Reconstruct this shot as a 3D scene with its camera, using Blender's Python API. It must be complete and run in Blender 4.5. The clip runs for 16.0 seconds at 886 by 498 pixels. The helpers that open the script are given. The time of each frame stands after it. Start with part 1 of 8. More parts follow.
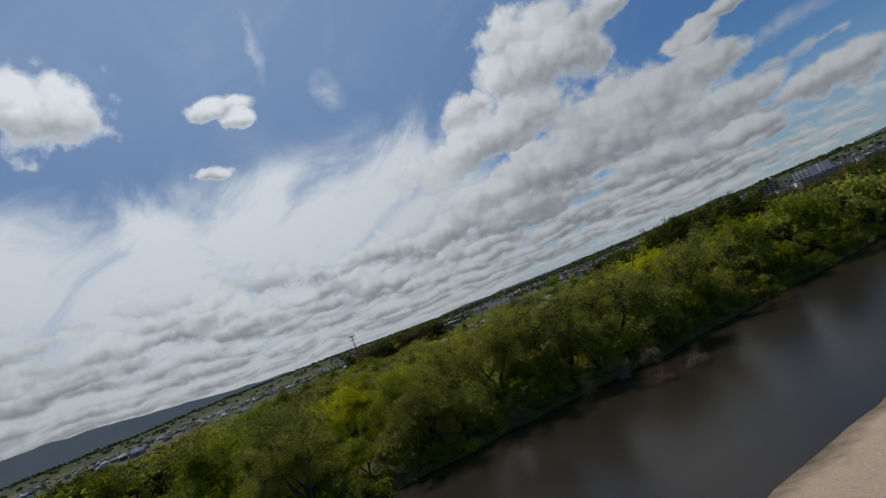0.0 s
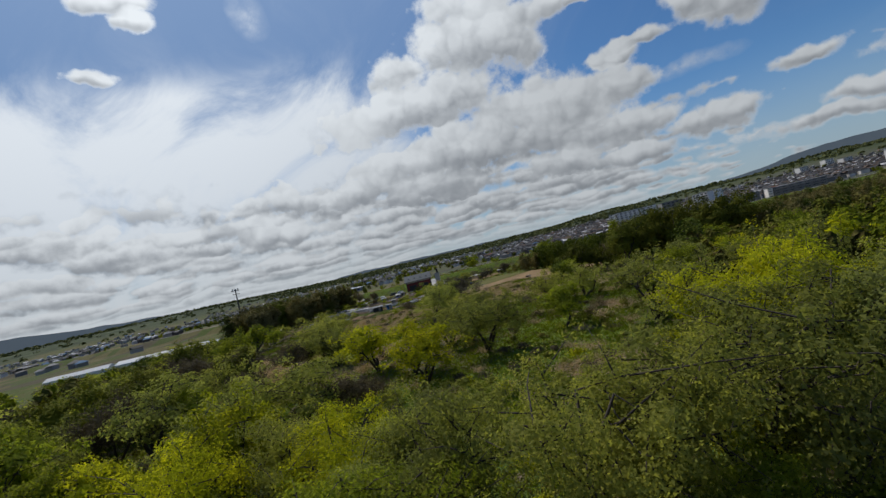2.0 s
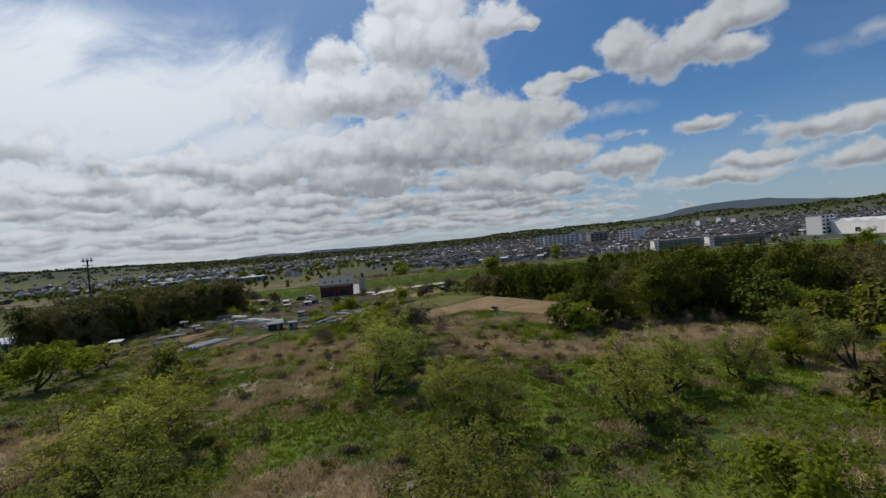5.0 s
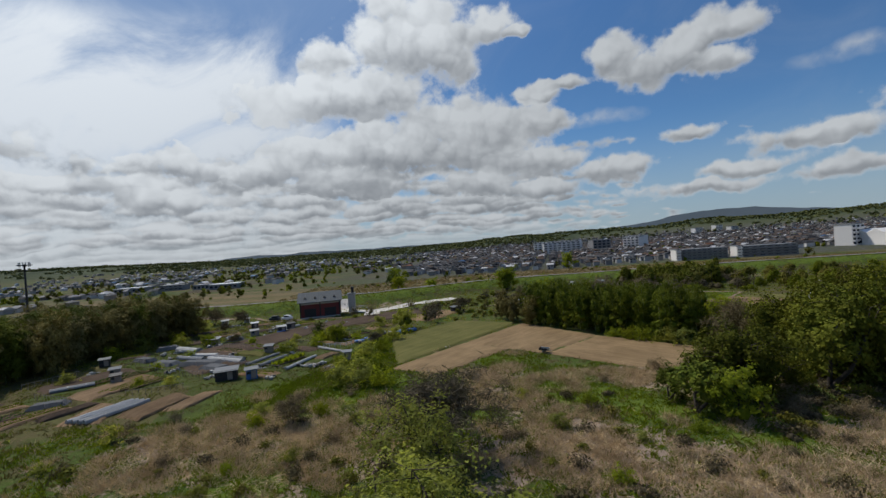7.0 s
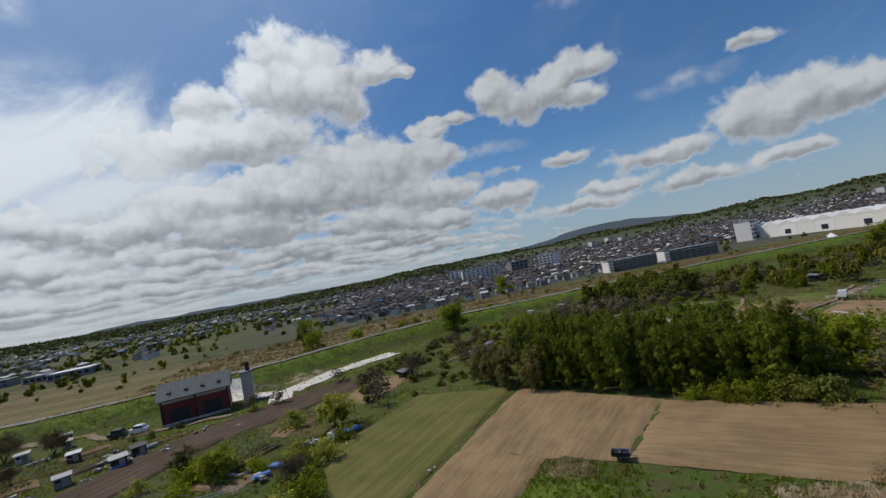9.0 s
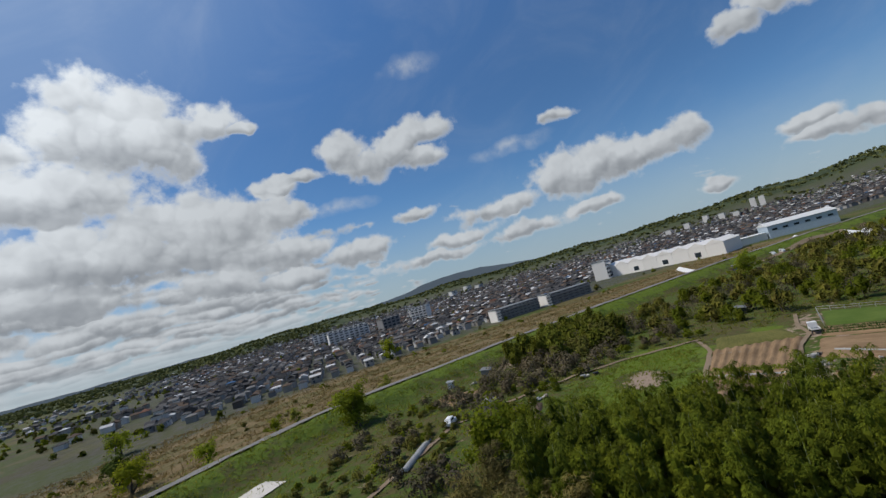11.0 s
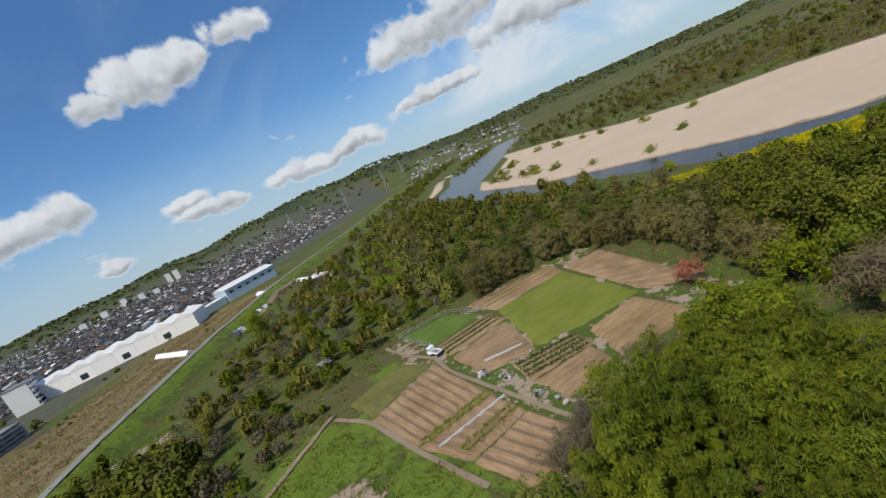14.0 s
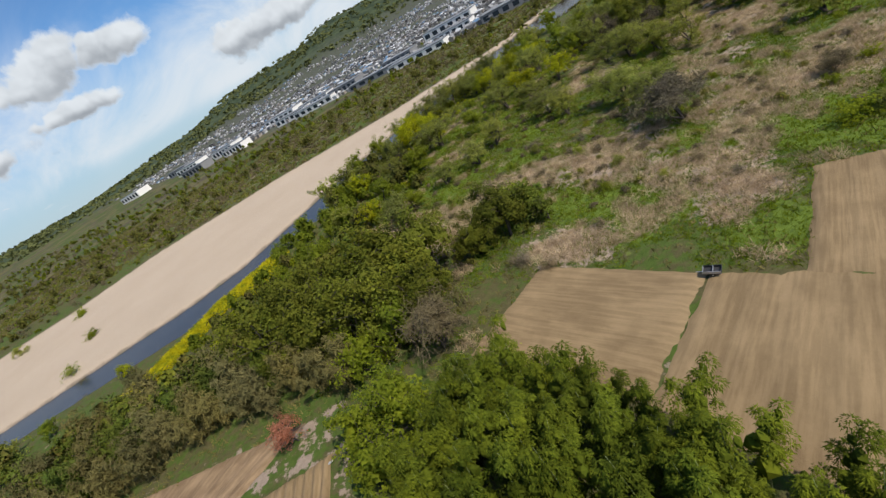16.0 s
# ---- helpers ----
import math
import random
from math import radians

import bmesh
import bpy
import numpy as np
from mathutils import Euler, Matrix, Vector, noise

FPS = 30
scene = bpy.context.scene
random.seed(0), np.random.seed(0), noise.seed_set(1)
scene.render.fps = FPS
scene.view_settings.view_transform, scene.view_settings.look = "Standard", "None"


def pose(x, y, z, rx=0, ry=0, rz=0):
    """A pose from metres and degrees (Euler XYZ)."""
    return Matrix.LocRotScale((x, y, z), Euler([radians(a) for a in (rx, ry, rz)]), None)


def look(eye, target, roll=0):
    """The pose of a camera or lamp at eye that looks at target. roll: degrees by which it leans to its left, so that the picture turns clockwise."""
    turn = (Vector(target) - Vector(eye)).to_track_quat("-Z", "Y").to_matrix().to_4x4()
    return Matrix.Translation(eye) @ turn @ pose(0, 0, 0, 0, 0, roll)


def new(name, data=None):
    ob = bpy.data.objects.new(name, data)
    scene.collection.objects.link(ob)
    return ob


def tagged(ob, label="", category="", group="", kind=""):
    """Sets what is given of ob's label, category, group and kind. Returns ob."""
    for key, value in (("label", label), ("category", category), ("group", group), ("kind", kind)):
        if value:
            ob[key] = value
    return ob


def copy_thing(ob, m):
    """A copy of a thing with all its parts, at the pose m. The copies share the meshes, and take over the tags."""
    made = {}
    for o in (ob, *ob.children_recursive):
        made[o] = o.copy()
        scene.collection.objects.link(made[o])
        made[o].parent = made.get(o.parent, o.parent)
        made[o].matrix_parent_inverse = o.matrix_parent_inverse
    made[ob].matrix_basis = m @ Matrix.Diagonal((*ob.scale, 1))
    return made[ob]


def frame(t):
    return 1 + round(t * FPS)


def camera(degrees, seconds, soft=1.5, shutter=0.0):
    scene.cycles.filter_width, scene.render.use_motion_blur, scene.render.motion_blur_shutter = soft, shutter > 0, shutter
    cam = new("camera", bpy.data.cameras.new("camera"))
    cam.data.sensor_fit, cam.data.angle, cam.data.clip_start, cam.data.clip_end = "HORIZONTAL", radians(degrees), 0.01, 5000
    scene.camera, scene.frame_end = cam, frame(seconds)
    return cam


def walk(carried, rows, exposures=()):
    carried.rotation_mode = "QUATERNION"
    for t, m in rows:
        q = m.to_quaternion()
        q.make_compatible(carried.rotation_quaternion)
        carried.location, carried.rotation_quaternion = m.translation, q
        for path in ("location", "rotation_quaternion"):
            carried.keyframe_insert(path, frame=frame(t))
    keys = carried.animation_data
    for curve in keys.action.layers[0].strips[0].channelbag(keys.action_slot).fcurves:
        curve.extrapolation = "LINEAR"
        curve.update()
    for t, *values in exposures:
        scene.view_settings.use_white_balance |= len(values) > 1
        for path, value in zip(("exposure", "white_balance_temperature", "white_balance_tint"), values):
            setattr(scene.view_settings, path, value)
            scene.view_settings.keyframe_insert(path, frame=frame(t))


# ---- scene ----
cam = camera(90.6, 16.0, soft=1.4)
PATH = [
    (0.0, pose(43.67, -102.31, 10.81, 98.95, 21.66, 26.74)),
    (0.5, pose(37.74, -95.71, 11.94, 95.89, 19.91, 26.73)),
    (1.0, pose(32.30, -89.13, 12.69, 93.93, 16.19, 20.85)),
    (1.5, pose(27.66, -82.16, 13.44, 91.82, 14.95, 16.77)),
    (2.0, pose(23.61, -75.08, 14.03, 90.92, 13.49, 12.96)),
    (2.5, pose(20.37, -68.54, 14.71, 90.23, 12.16, 10.78)),
    (3.0, pose(17.39, -61.73, 15.39, 90.11, 10.64, 9.48)),
    (3.5, pose(14.69, -54.77, 16.02, 89.80, 8.72, 6.82)),
    (4.0, pose(12.14, -47.78, 16.64, 89.29, 6.86, 3.52)),
    (6.5, pose(2.22, -8.89, 19.59, 89.51, 3.86, 1.65)),
    (7.0, pose(-0.00, -0.00, 19.98, 89.62, 4.07, 0.44)),
    (7.5, pose(-1.88, 9.08, 19.96, 89.68, 7.62, -5.76)),
    (8.0, pose(-3.67, 18.96, 20.26, 89.92, 8.91, -9.49)),
    (8.5, pose(-4.96, 28.93, 20.43, 91.23, 9.07, -10.14)),
    (11.0, pose(-7.26, 72.09, 25.57, 95.58, 15.58, -30.38)),
    (11.5, pose(-5.86, 80.34, 26.60, 95.45, 12.77, -38.33)),
    (12.0, pose(-3.55, 88.64, 27.86, 93.07, 14.52, -49.83)),
    (12.5, pose(-0.22, 96.41, 29.13, 89.18, 20.11, -63.09)),
    (13.0, pose(4.19, 102.86, 30.53, 85.14, 24.30, -74.82)),
    (13.5, pose(8.97, 108.14, 31.89, 79.39, 26.26, -90.46)),
    (14.0, pose(14.08, 112.28, 32.99, 77.10, 24.60, -103.95)),
    (14.5, pose(19.26, 114.98, 34.02, 72.19, 22.96, -122.10)),
    (15.0, pose(24.56, 116.22, 34.88, 64.31, 23.58, -145.69)),
    (15.5, pose(29.49, 115.17, 35.24, 58.23, 25.91, -168.68)),
    (16.0, pose(33.74, 112.81, 34.85, 59.49, 27.61, 172.35)),
]
walk(cam, PATH, [(0.0, -0.9), (1.2, -0.62), (2.5, -0.62), (7.0, -0.6), (8.5, -0.6), (11.0, -0.5), (12.5, -0.25), (13.5, -0.15), (15.0, -0.08), (16.0, 0.0)])

# ---- node helpers ----
class Nodes:
    def __init__(self, tree):
        self.t = tree
        tree.nodes.clear()

    def n(self, kind, ins=None, **props):
        nd = self.t.nodes.new(kind)
        for k, v in props.items():
            if k == "operation":
                nd.operation = v
            elif k == "use_clamp":
                nd.use_clamp = v
            elif k == "interpolation_type":
                nd.interpolation_type = v
            elif k == "data_type":
                nd.data_type = v
            elif k == "blend_type":
                nd.blend_type = v
            elif k == "attribute_name":
                nd.attribute_name = v
        for k, v in (ins or {}).items():
            if hasattr(v, "is_linked"):
                self.t.links.new(v, nd.inputs[k])
            else:
                nd.inputs[k].default_value = v
        return nd

    def m(self, op, a, b=0.0, c=0.0, clamp=False):
        return self.n("ShaderNodeMath", {0: a, 1: b, 2: c}, operation=op, use_clamp=clamp).outputs[0]

    def v(self, op, a, b=(0, 0, 0)):
        nd = self.n("ShaderNodeVectorMath", {0: a, 1: b}, operation=op)
        return nd.outputs["Value"] if op in ("LENGTH", "DOT_PRODUCT", "DISTANCE") else nd.outputs["Vector"]

    def noise(self, vec, scale, detail=4.0, rough=0.55, dist=0.0):
        return self.n("ShaderNodeTexNoise", {"Vector": vec, "Scale": scale, "Detail": detail, "Roughness": rough, "Distortion": dist}).outputs["Fac"]

    def step(self, x, lo, hi, a=0.0, b=1.0):
        return self.n("ShaderNodeMapRange", {0: x, 1: lo, 2: hi, 3: a, 4: b}, interpolation_type="SMOOTHSTEP").outputs[0]

    def mix(self, f, a, b, mode="MIX"):
        nd = self.n("ShaderNodeMix", data_type="RGBA", blend_type=mode)
        for s, val in ((nd.inputs[0], f), (nd.inputs[6], a), (nd.inputs[7], b)):
            if hasattr(val, "is_linked"):
                self.t.links.new(val, s)
            else:
                s.default_value = (*val, 1) if isinstance(val, tuple) and len(val) == 3 else val
        return nd.outputs[2]

    def attr(self, name):
        return self.n("ShaderNodeAttribute", attribute_name=name).outputs["Fac"]

    def link(self, a, b):
        self.t.links.new(a, b)


# ---- sky and sun ----
SUN_FROM = Vector((-0.74, 0.67, 1.35)).normalized()
world = bpy.data.worlds.new("spring_sky")
scene.world = world
world.use_nodes = True
W = Nodes(world.node_tree)
way = W.n("ShaderNodeTexCoord").outputs["Generated"]
sep = W.n("ShaderNodeSeparateXYZ", {0: way})
dx, dy, dz = sep.outputs
# bearing in degrees, clockwise from +y, with its seam at 250
ca, sa = math.cos(radians(70)), math.sin(radians(70))
rx = W.m("SUBTRACT", W.m("MULTIPLY", dx, ca), W.m("MULTIPLY", dy, sa))
ry = W.m("ADD", W.m("MULTIPLY", dx, sa), W.m("MULTIPLY", dy, ca))
bearing = W.m("ADD", W.m("MULTIPLY", W.m("ARCTAN2", rx, ry), 180 / math.pi), 70)
height = W.m("MULTIPLY", W.m("ARCSINE", dz), 180 / math.pi)
# cloud layers seen in perspective: rows that close up towards the horizon
lift = W.m("ADD", W.m("MAXIMUM", dz, 0.0), 0.17)
flat = W.n("ShaderNodeCombineXYZ", {0: W.m("DIVIDE", dx, lift), 1: W.m("DIVIDE", dy, lift), 2: 0.0}).outputs[0]
outward = W.v("NORMALIZE", W.n("ShaderNodeCombineXYZ", {0: dx, 1: dy, 2: 0.0}).outputs[0])


def centred(scale, detail, gain):
    c = W.n("ShaderNodeTexNoise", {"Vector": way, "Scale": scale, "Detail": detail, "Roughness": 0.55}).outputs["Color"]
    return W.v("MULTIPLY", W.v("SUBTRACT", c, (0.5, 0.5, 0.5)), gain)


def heads(shift):
    """Rounded cauliflower heads at two sizes; shift moves them towards the sun."""
    p = W.v("ADD", way, W.v("ADD", centred(22.0, 2.0, (0.03, 0.03, 0.03)), shift))
    tot = None
    for scale, gain in ((13.0, 0.75), (30.0, 0.28), (64.0, 0.10)):
        one = W.m("MULTIPLY", W.m("SUBTRACT", 0.5, W.n("ShaderNodeTexVoronoi", {"Vector": p, "Scale": scale}).outputs["Distance"]), gain)
        tot = one if tot is None else W.m("ADD", tot, one)
    return tot


bulge = heads((0.0, 0.0, 0.0))
bulge_sun = heads(tuple(SUN_FROM * 0.012))
shred = W.m("SUBTRACT", W.noise(way, 30.0, 6, 0.58), 0.5)
spot = W.v("ADD", W.n("ShaderNodeCombineXYZ", {0: bearing, 1: height, 2: 0.0}).outputs[0], W.v("ADD", centred(9.0, 3.0, (5.0, 3.2, 0.0)), centred(30.0, 2.0, (1.3, 0.8, 0.0))))

# cumulus: bearing, height, half width, half height in degrees
TOWER = [(-2.0, 26.2, 7.8, 4.7), (-4.4, 28.6, 3.9, 2.1), (1.8, 23.3, 3.8, 3.5), (6.8, 26.5, 3.7, 2.1), (3.8, 26.0, 3.4, 2.4), (-13.8, 23.5, 4.9, 2.4), (-21.2, 19.1, 6.2, 3.4), (-13.8, 19.6, 6.9, 3.3),
         (-6.6, 19.5, 7.9, 3.5), (1.9, 16.1, 9.0, 3.7), (9.2, 15.1, 6.2, 2.5), (14.4, 14.5, 3.9, 1.4)]
FOOT = [(-15.6, 13.2, 8.5, 2.5), (-6.4, 13.0, 11.1, 3.3), (3.1, 12.2, 9.7, 3.0), (13.1, 10.1, 5.7, 1.8), (5.0, 8.2, 6.6, 1.9), (-29.5, 11.4, 3.4, 1.4), (-37.9, 8.9, 5.0, 1.7),
        (-32.0, 7.2, 6.4, 1.5), (-19.8, 10.7, 6.1, 1.9), (21.0, 7.8, 5.0, 1.7), (-10.3, 9.1, 8.7, 1.9), (12.1, 6.7, 5.7, 1.4)]
HEAPS = [(22.8, 20.6, 3.2, 2.1), (24.8, 18.2, 3.4, 2.0), (28.7, 19.6, 4.3, 2.0), (32.7, 20.9, 4.2, 1.9), (32.3, 17.7, 3.5, 1.3), (12.6, 17.9, 2.9, 1.2), (15.4, 18.8, 3.6, 0.8),
         (10.8, 25.3, 1.7, 0.7), (29.0, 11.0, 3.4, 0.9), (40.5, 8.7, 6.1, 1.4), (34.6, 6.3, 4.9, 0.7), (31.4, 4.8, 6.9, 0.9), (43.0, 5.0, 5.0, 1.0), (34.8, 6.6, 5.4, 1.1), (51.6, 5.2, 3.6, 0.9), (21.7, 8.1, 4.3, 1.3)]
HEAPS2 = [(49.6, 10.5, 4.7, 3.0), (53.8, 10.5, 4.7, 2.5), (58.2, 9.7, 4.1, 1.9), (63.4, 9.7, 3.0, 1.9), (70.9, 18.3, 3.5, 1.6), (74.7, 19.3, 3.5, 2.3), (78.8, 20.1, 3.6, 2.0), (81.4, 20.4, 2.3, 1.2),
          (73.4, 6.4, 2.5, 0.9), (75.3, 5.0, 3.2, 0.8), (78.8, 5.3, 2.3, 0.9), (65.7, 3.3, 1.8, 0.8), (50.9, 17.3, 2.6, 0.9), (86.8, 5.2, 4.3, 1.2), (93.5, 5.3, 5.0, 1.1), (87.7, 21.6, 3.4, 1.4)]
WEST = [(106.5, 13.3, 6.5, 2.2), (112.5, 14.6, 5.5, 2.2), (103.3, 6.6, 3.0, 0.9), (107.5, 7.2, 4.7, 1.1), (119.8, 10.7, 6.5, 2.1), (128.0, 9.2, 8.1, 2.1), (149.5, 12.3, 3.6, 1.8), (153.9, 11.6, 3.6, 1.5),
        (146.7, 10.9, 4.1, 1.5), (147.5, 7.8, 5.0, 1.1), (165.9, 6.5, 5.1, 1.9), (171.0, 6.7, 4.6, 1.7), (137.0, 7.0, 6.0, 1.5), (200, 12, 14, 4), (225, 9, 12, 3)]
EAST = [(-63.2, 34.0, 5.9, 3.5), (-65.5, 35.9, 3.9, 2.1), (-44.6, 32.7, 3.6, 1.2), (-43.1, 31.2, 2.1, 1.0), (-48.2, 25.6, 1.9, 0.8)]
least, mid_y, half_y, weight = 2.2, 0.0, 0.0, 0.001
for cx, cy, hx, hy in TOWER + FOOT + HEAPS + HEAPS2 + WEST + EAST:
    kx, ky, cy = 0.86 / hx, 0.86 / hy, cy - 0.12 * hy
    reach = W.n("ShaderNodeVectorMath", {0: spot, 1: (kx, ky, 0), 2: (-cx * kx, -cy * ky, 0)}, operation="MULTIPLY_ADD").outputs[0]
    reach = W.v("LENGTH", reach)
    least = W.m("MINIMUM", reach, least)
    inner = W.m("SUBTRACT", 1.0, reach, clamp=True)
    weight = W.m("ADD", inner, weight)
    mid_y = W.m("MULTIPLY_ADD", inner, cy, mid_y)
    half_y = W.m("MULTIPLY_ADD", inner, hy, half_y)
mass = W.m("SUBTRACT", 1.0, least)
tops = W.m("DIVIDE", W.m("SUBTRACT", W.m("MULTIPLY", W.n("ShaderNodeSeparateXYZ", {0: spot}).outputs[1], weight), mid_y), W.m("MAXIMUM", half_y, 0.01))
dens = W.m("ADD", W.m("ADD", mass, W.m("MULTIPLY", bulge, 0.7)), W.m("MULTIPLY", shred, 1.0))
heap = W.step(dens, -0.10, 0.36)
core = W.step(dens, 0.0, 0.40)
under = W.step(W.m("ADD", tops, W.m("MULTIPLY", bulge, 0.6)), 0.30, -0.55)
turned = W.m("MULTIPLY", W.m("SUBTRACT", bulge_sun, bulge), 1.0)
heap_grey = W.m("MULTIPLY", core, W.m("ADD", W.m("MULTIPLY", under, 0.66), W.m("ADD", turned, 0.08)), clamp=True)

# the low deck: many small heaps side by side, crowded to the east, sparse to the north and west
crowd = W.m("ADD", W.step(bearing, 4.0, 36.0, 0.32, -0.42), W.step(height, 9.0, 19.0, 0.0, -0.9))
ragged = centred(11.0, 3.0, (0.6, 0.6, 0.0))


def deck_layer(scale, shift):
    p = W.v("ADD", W.v("ADD", flat, ragged), (shift, shift * 0.7, 0.0))
    nd = W.n("ShaderNodeTexVoronoi", {"Vector": p, "Scale": scale, "Randomness": 0.95})
    nd.voronoi_dimensions, nd.feature = "2D", "SMOOTH_F1"
    nd.inputs["Smoothness"].default_value = 0.6
    away = W.m("MULTIPLY", W.v("DOT_PRODUCT", W.v("SUBTRACT", p, nd.outputs["Position"]), outward), scale)
    full = W.m("ADD", W.m("SUBTRACT", 0.42, nd.outputs["Distance"]), W.m("ADD", crowd, W.m("ADD", W.m("MULTIPLY", shred, 0.7), W.m("MULTIPLY", bulge, 0.5))))
    return full, away


full1, away1 = deck_layer(2.1, 0.0)
full2, away2 = deck_layer(3.6, 3.3)
deck1, deck2 = W.step(full1, -0.04, 0.34), W.step(full2, -0.04, 0.34)
deck = W.m("MULTIPLY", W.m("MAXIMUM", deck1, deck2), W.step(height, 0.4, 2.6, 0.45, 1.0))
deck_far = W.m("ADD", W.m("MULTIPLY", away1, 0.65), W.m("MULTIPLY", away2, 0.45))
deck_grey = W.m("MULTIPLY", deck, W.step(W.m("ADD", deck_far, W.m("ADD", W.m("MULTIPLY", shred, 1.0), W.m("MULTIPLY", turned, 0.4))), -0.42, 0.58, 0.0, 0.95))
# high veil with a combed upper edge, and a few wisps
veil_side = W.m("MULTIPLY", W.step(bearing, -26.0, -6.0, 1.0, 0.0), W.step(bearing, -110.0, -75.0, 0.4, 1.0))
veil_band = W.m("MULTIPLY", W.step(height, 17.0, 30.0, 1.0, 0.0), veil_side)
streak = W.noise(W.v("MULTIPLY", W.n("ShaderNodeCombineXYZ", {0: W.m("SUBTRACT", bearing, W.m("MULTIPLY", height, 0.5)), 1: height, 2: 0.0}).outputs[0], (0.075, 0.085, 0)), 1.0, 6, 0.6, 0.9)
haze_side = W.m("MULTIPLY", W.step(bearing, 96.0, 118.0), W.m("MULTIPLY", W.step(height, 1.0, 4.0), W.step(height, 9.0, 17.0, 1.0, 0.0)))
veil_band = W.m("MAXIMUM", veil_band, W.m("MULTIPLY", haze_side, 0.55))
veil = W.m("MULTIPLY", W.step(W.m("ADD", streak, W.m("MULTIPLY", veil_band, 0.34)), 0.42, 0.86), W.step(veil_band, 0.0, 0.5, 0.10, 0.9))
for cx, cy, hx, hy in ((33.9, 28.0, 5.4, 1.8), (60.0, 31.0, 0.7, 4.0), (-38.0, 38.0, 0.9, 4.5), (44.0, 15.5, 7.0, 1.2), (20.0, 14.0, 6.0, 1.0), (-30.0, 31.5, 3.0, 3.4)):
    off = W.v("MULTIPLY", W.v("SUBTRACT", spot, (cx, cy, 0)), (1 / hx, 1 / hy, 0))
    veil = W.m("MAXIMUM", veil, W.m("MULTIPLY", W.m("SUBTRACT", 1.0, W.v("LENGTH", off)), W.step(shred, -0.2, 0.2, 0.15, 0.6)))
cover = W.m("MAXIMUM", W.m("MAXIMUM", heap, deck), veil)
# lit tops and grey undersides
grey = W.m("ADD", heap_grey, W.m("MULTIPLY", deck_grey, W.m("SUBTRACT", 1.0, core)), clamp=True)
grey = W.m("MULTIPLY", grey, W.step(W.m("MULTIPLY", veil_band, W.step(height, 8.0, 15.0)), 0.2, 0.9, 1.0, 0.35), clamp=True)
cloud_col = W.mix(grey, (0.775, 0.825, 0.872), (0.318, 0.350, 0.392))
# clouds towards the sun scatter more of its light
glow = W.step(W.v("DOT_PRODUCT", way, tuple(SUN_FROM)), 0.50, 0.97, 1.0, 1.7)
cloud_col = W.mix(1.0, cloud_col, W.n("ShaderNodeCombineColor", {0: glow, 1: glow, 2: glow}).outputs[0], "MULTIPLY")
sky = W.n("ShaderNodeTexSky")
sky.sky_type, sky.sun_disc = "NISHITA", False
sky.sun_elevation, sky.sun_rotation = math.asin(SUN_FROM.z), math.atan2(SUN_FROM.x, SUN_FROM.y)
sky.air_density, sky.dust_density, sky.ozone_density = 1.0, 0.1, 1.0
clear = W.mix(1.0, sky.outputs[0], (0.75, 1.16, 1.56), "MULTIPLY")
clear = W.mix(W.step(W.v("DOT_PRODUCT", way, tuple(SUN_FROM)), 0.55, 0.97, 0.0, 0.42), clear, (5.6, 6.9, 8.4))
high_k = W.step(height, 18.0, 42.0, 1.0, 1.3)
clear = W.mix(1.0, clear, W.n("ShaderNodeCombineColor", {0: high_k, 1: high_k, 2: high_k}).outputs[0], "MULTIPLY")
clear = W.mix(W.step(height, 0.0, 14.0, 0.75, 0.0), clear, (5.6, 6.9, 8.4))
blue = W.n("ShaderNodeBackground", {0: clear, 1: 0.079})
cloud = W.n("ShaderNodeBackground", {0: cloud_col, 1: 0.98})
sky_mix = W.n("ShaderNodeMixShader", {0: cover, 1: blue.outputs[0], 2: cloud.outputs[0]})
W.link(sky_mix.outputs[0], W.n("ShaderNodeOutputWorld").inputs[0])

sun = new("sun", bpy.data.lights.new("sun", "SUN"))
sun.data.energy, sun.data.angle, sun.data.color = 4.9, radians(0.6), (1.0, 0.93, 0.83)
sun.matrix_world = look(SUN_FROM * 100, (0, 0, 0))


# ---- materials ----
def material(name):
    mat = bpy.data.materials.new(name)
    mat.use_nodes = True
    return mat, Nodes(mat.node_tree)


def finish(g, color, rough=0.8, bump=None, strength=0.3, metal=0.0, distance=0.05, spec=0.3):
    b = g.n("ShaderNodeBsdfPrincipled", {"Base Color": color if hasattr(color, "is_linked") else (*color, 1), "Roughness": rough, "Metallic": metal, "Specular IOR Level": spec})
    if bump is not None:
        g.link(g.n("ShaderNodeBump", {"Height": bump, "Strength": strength, "Distance": distance}).outputs[0], b.inputs["Normal"])
    g.link(b.outputs[0], g.n("ShaderNodeOutputMaterial").inputs[0])


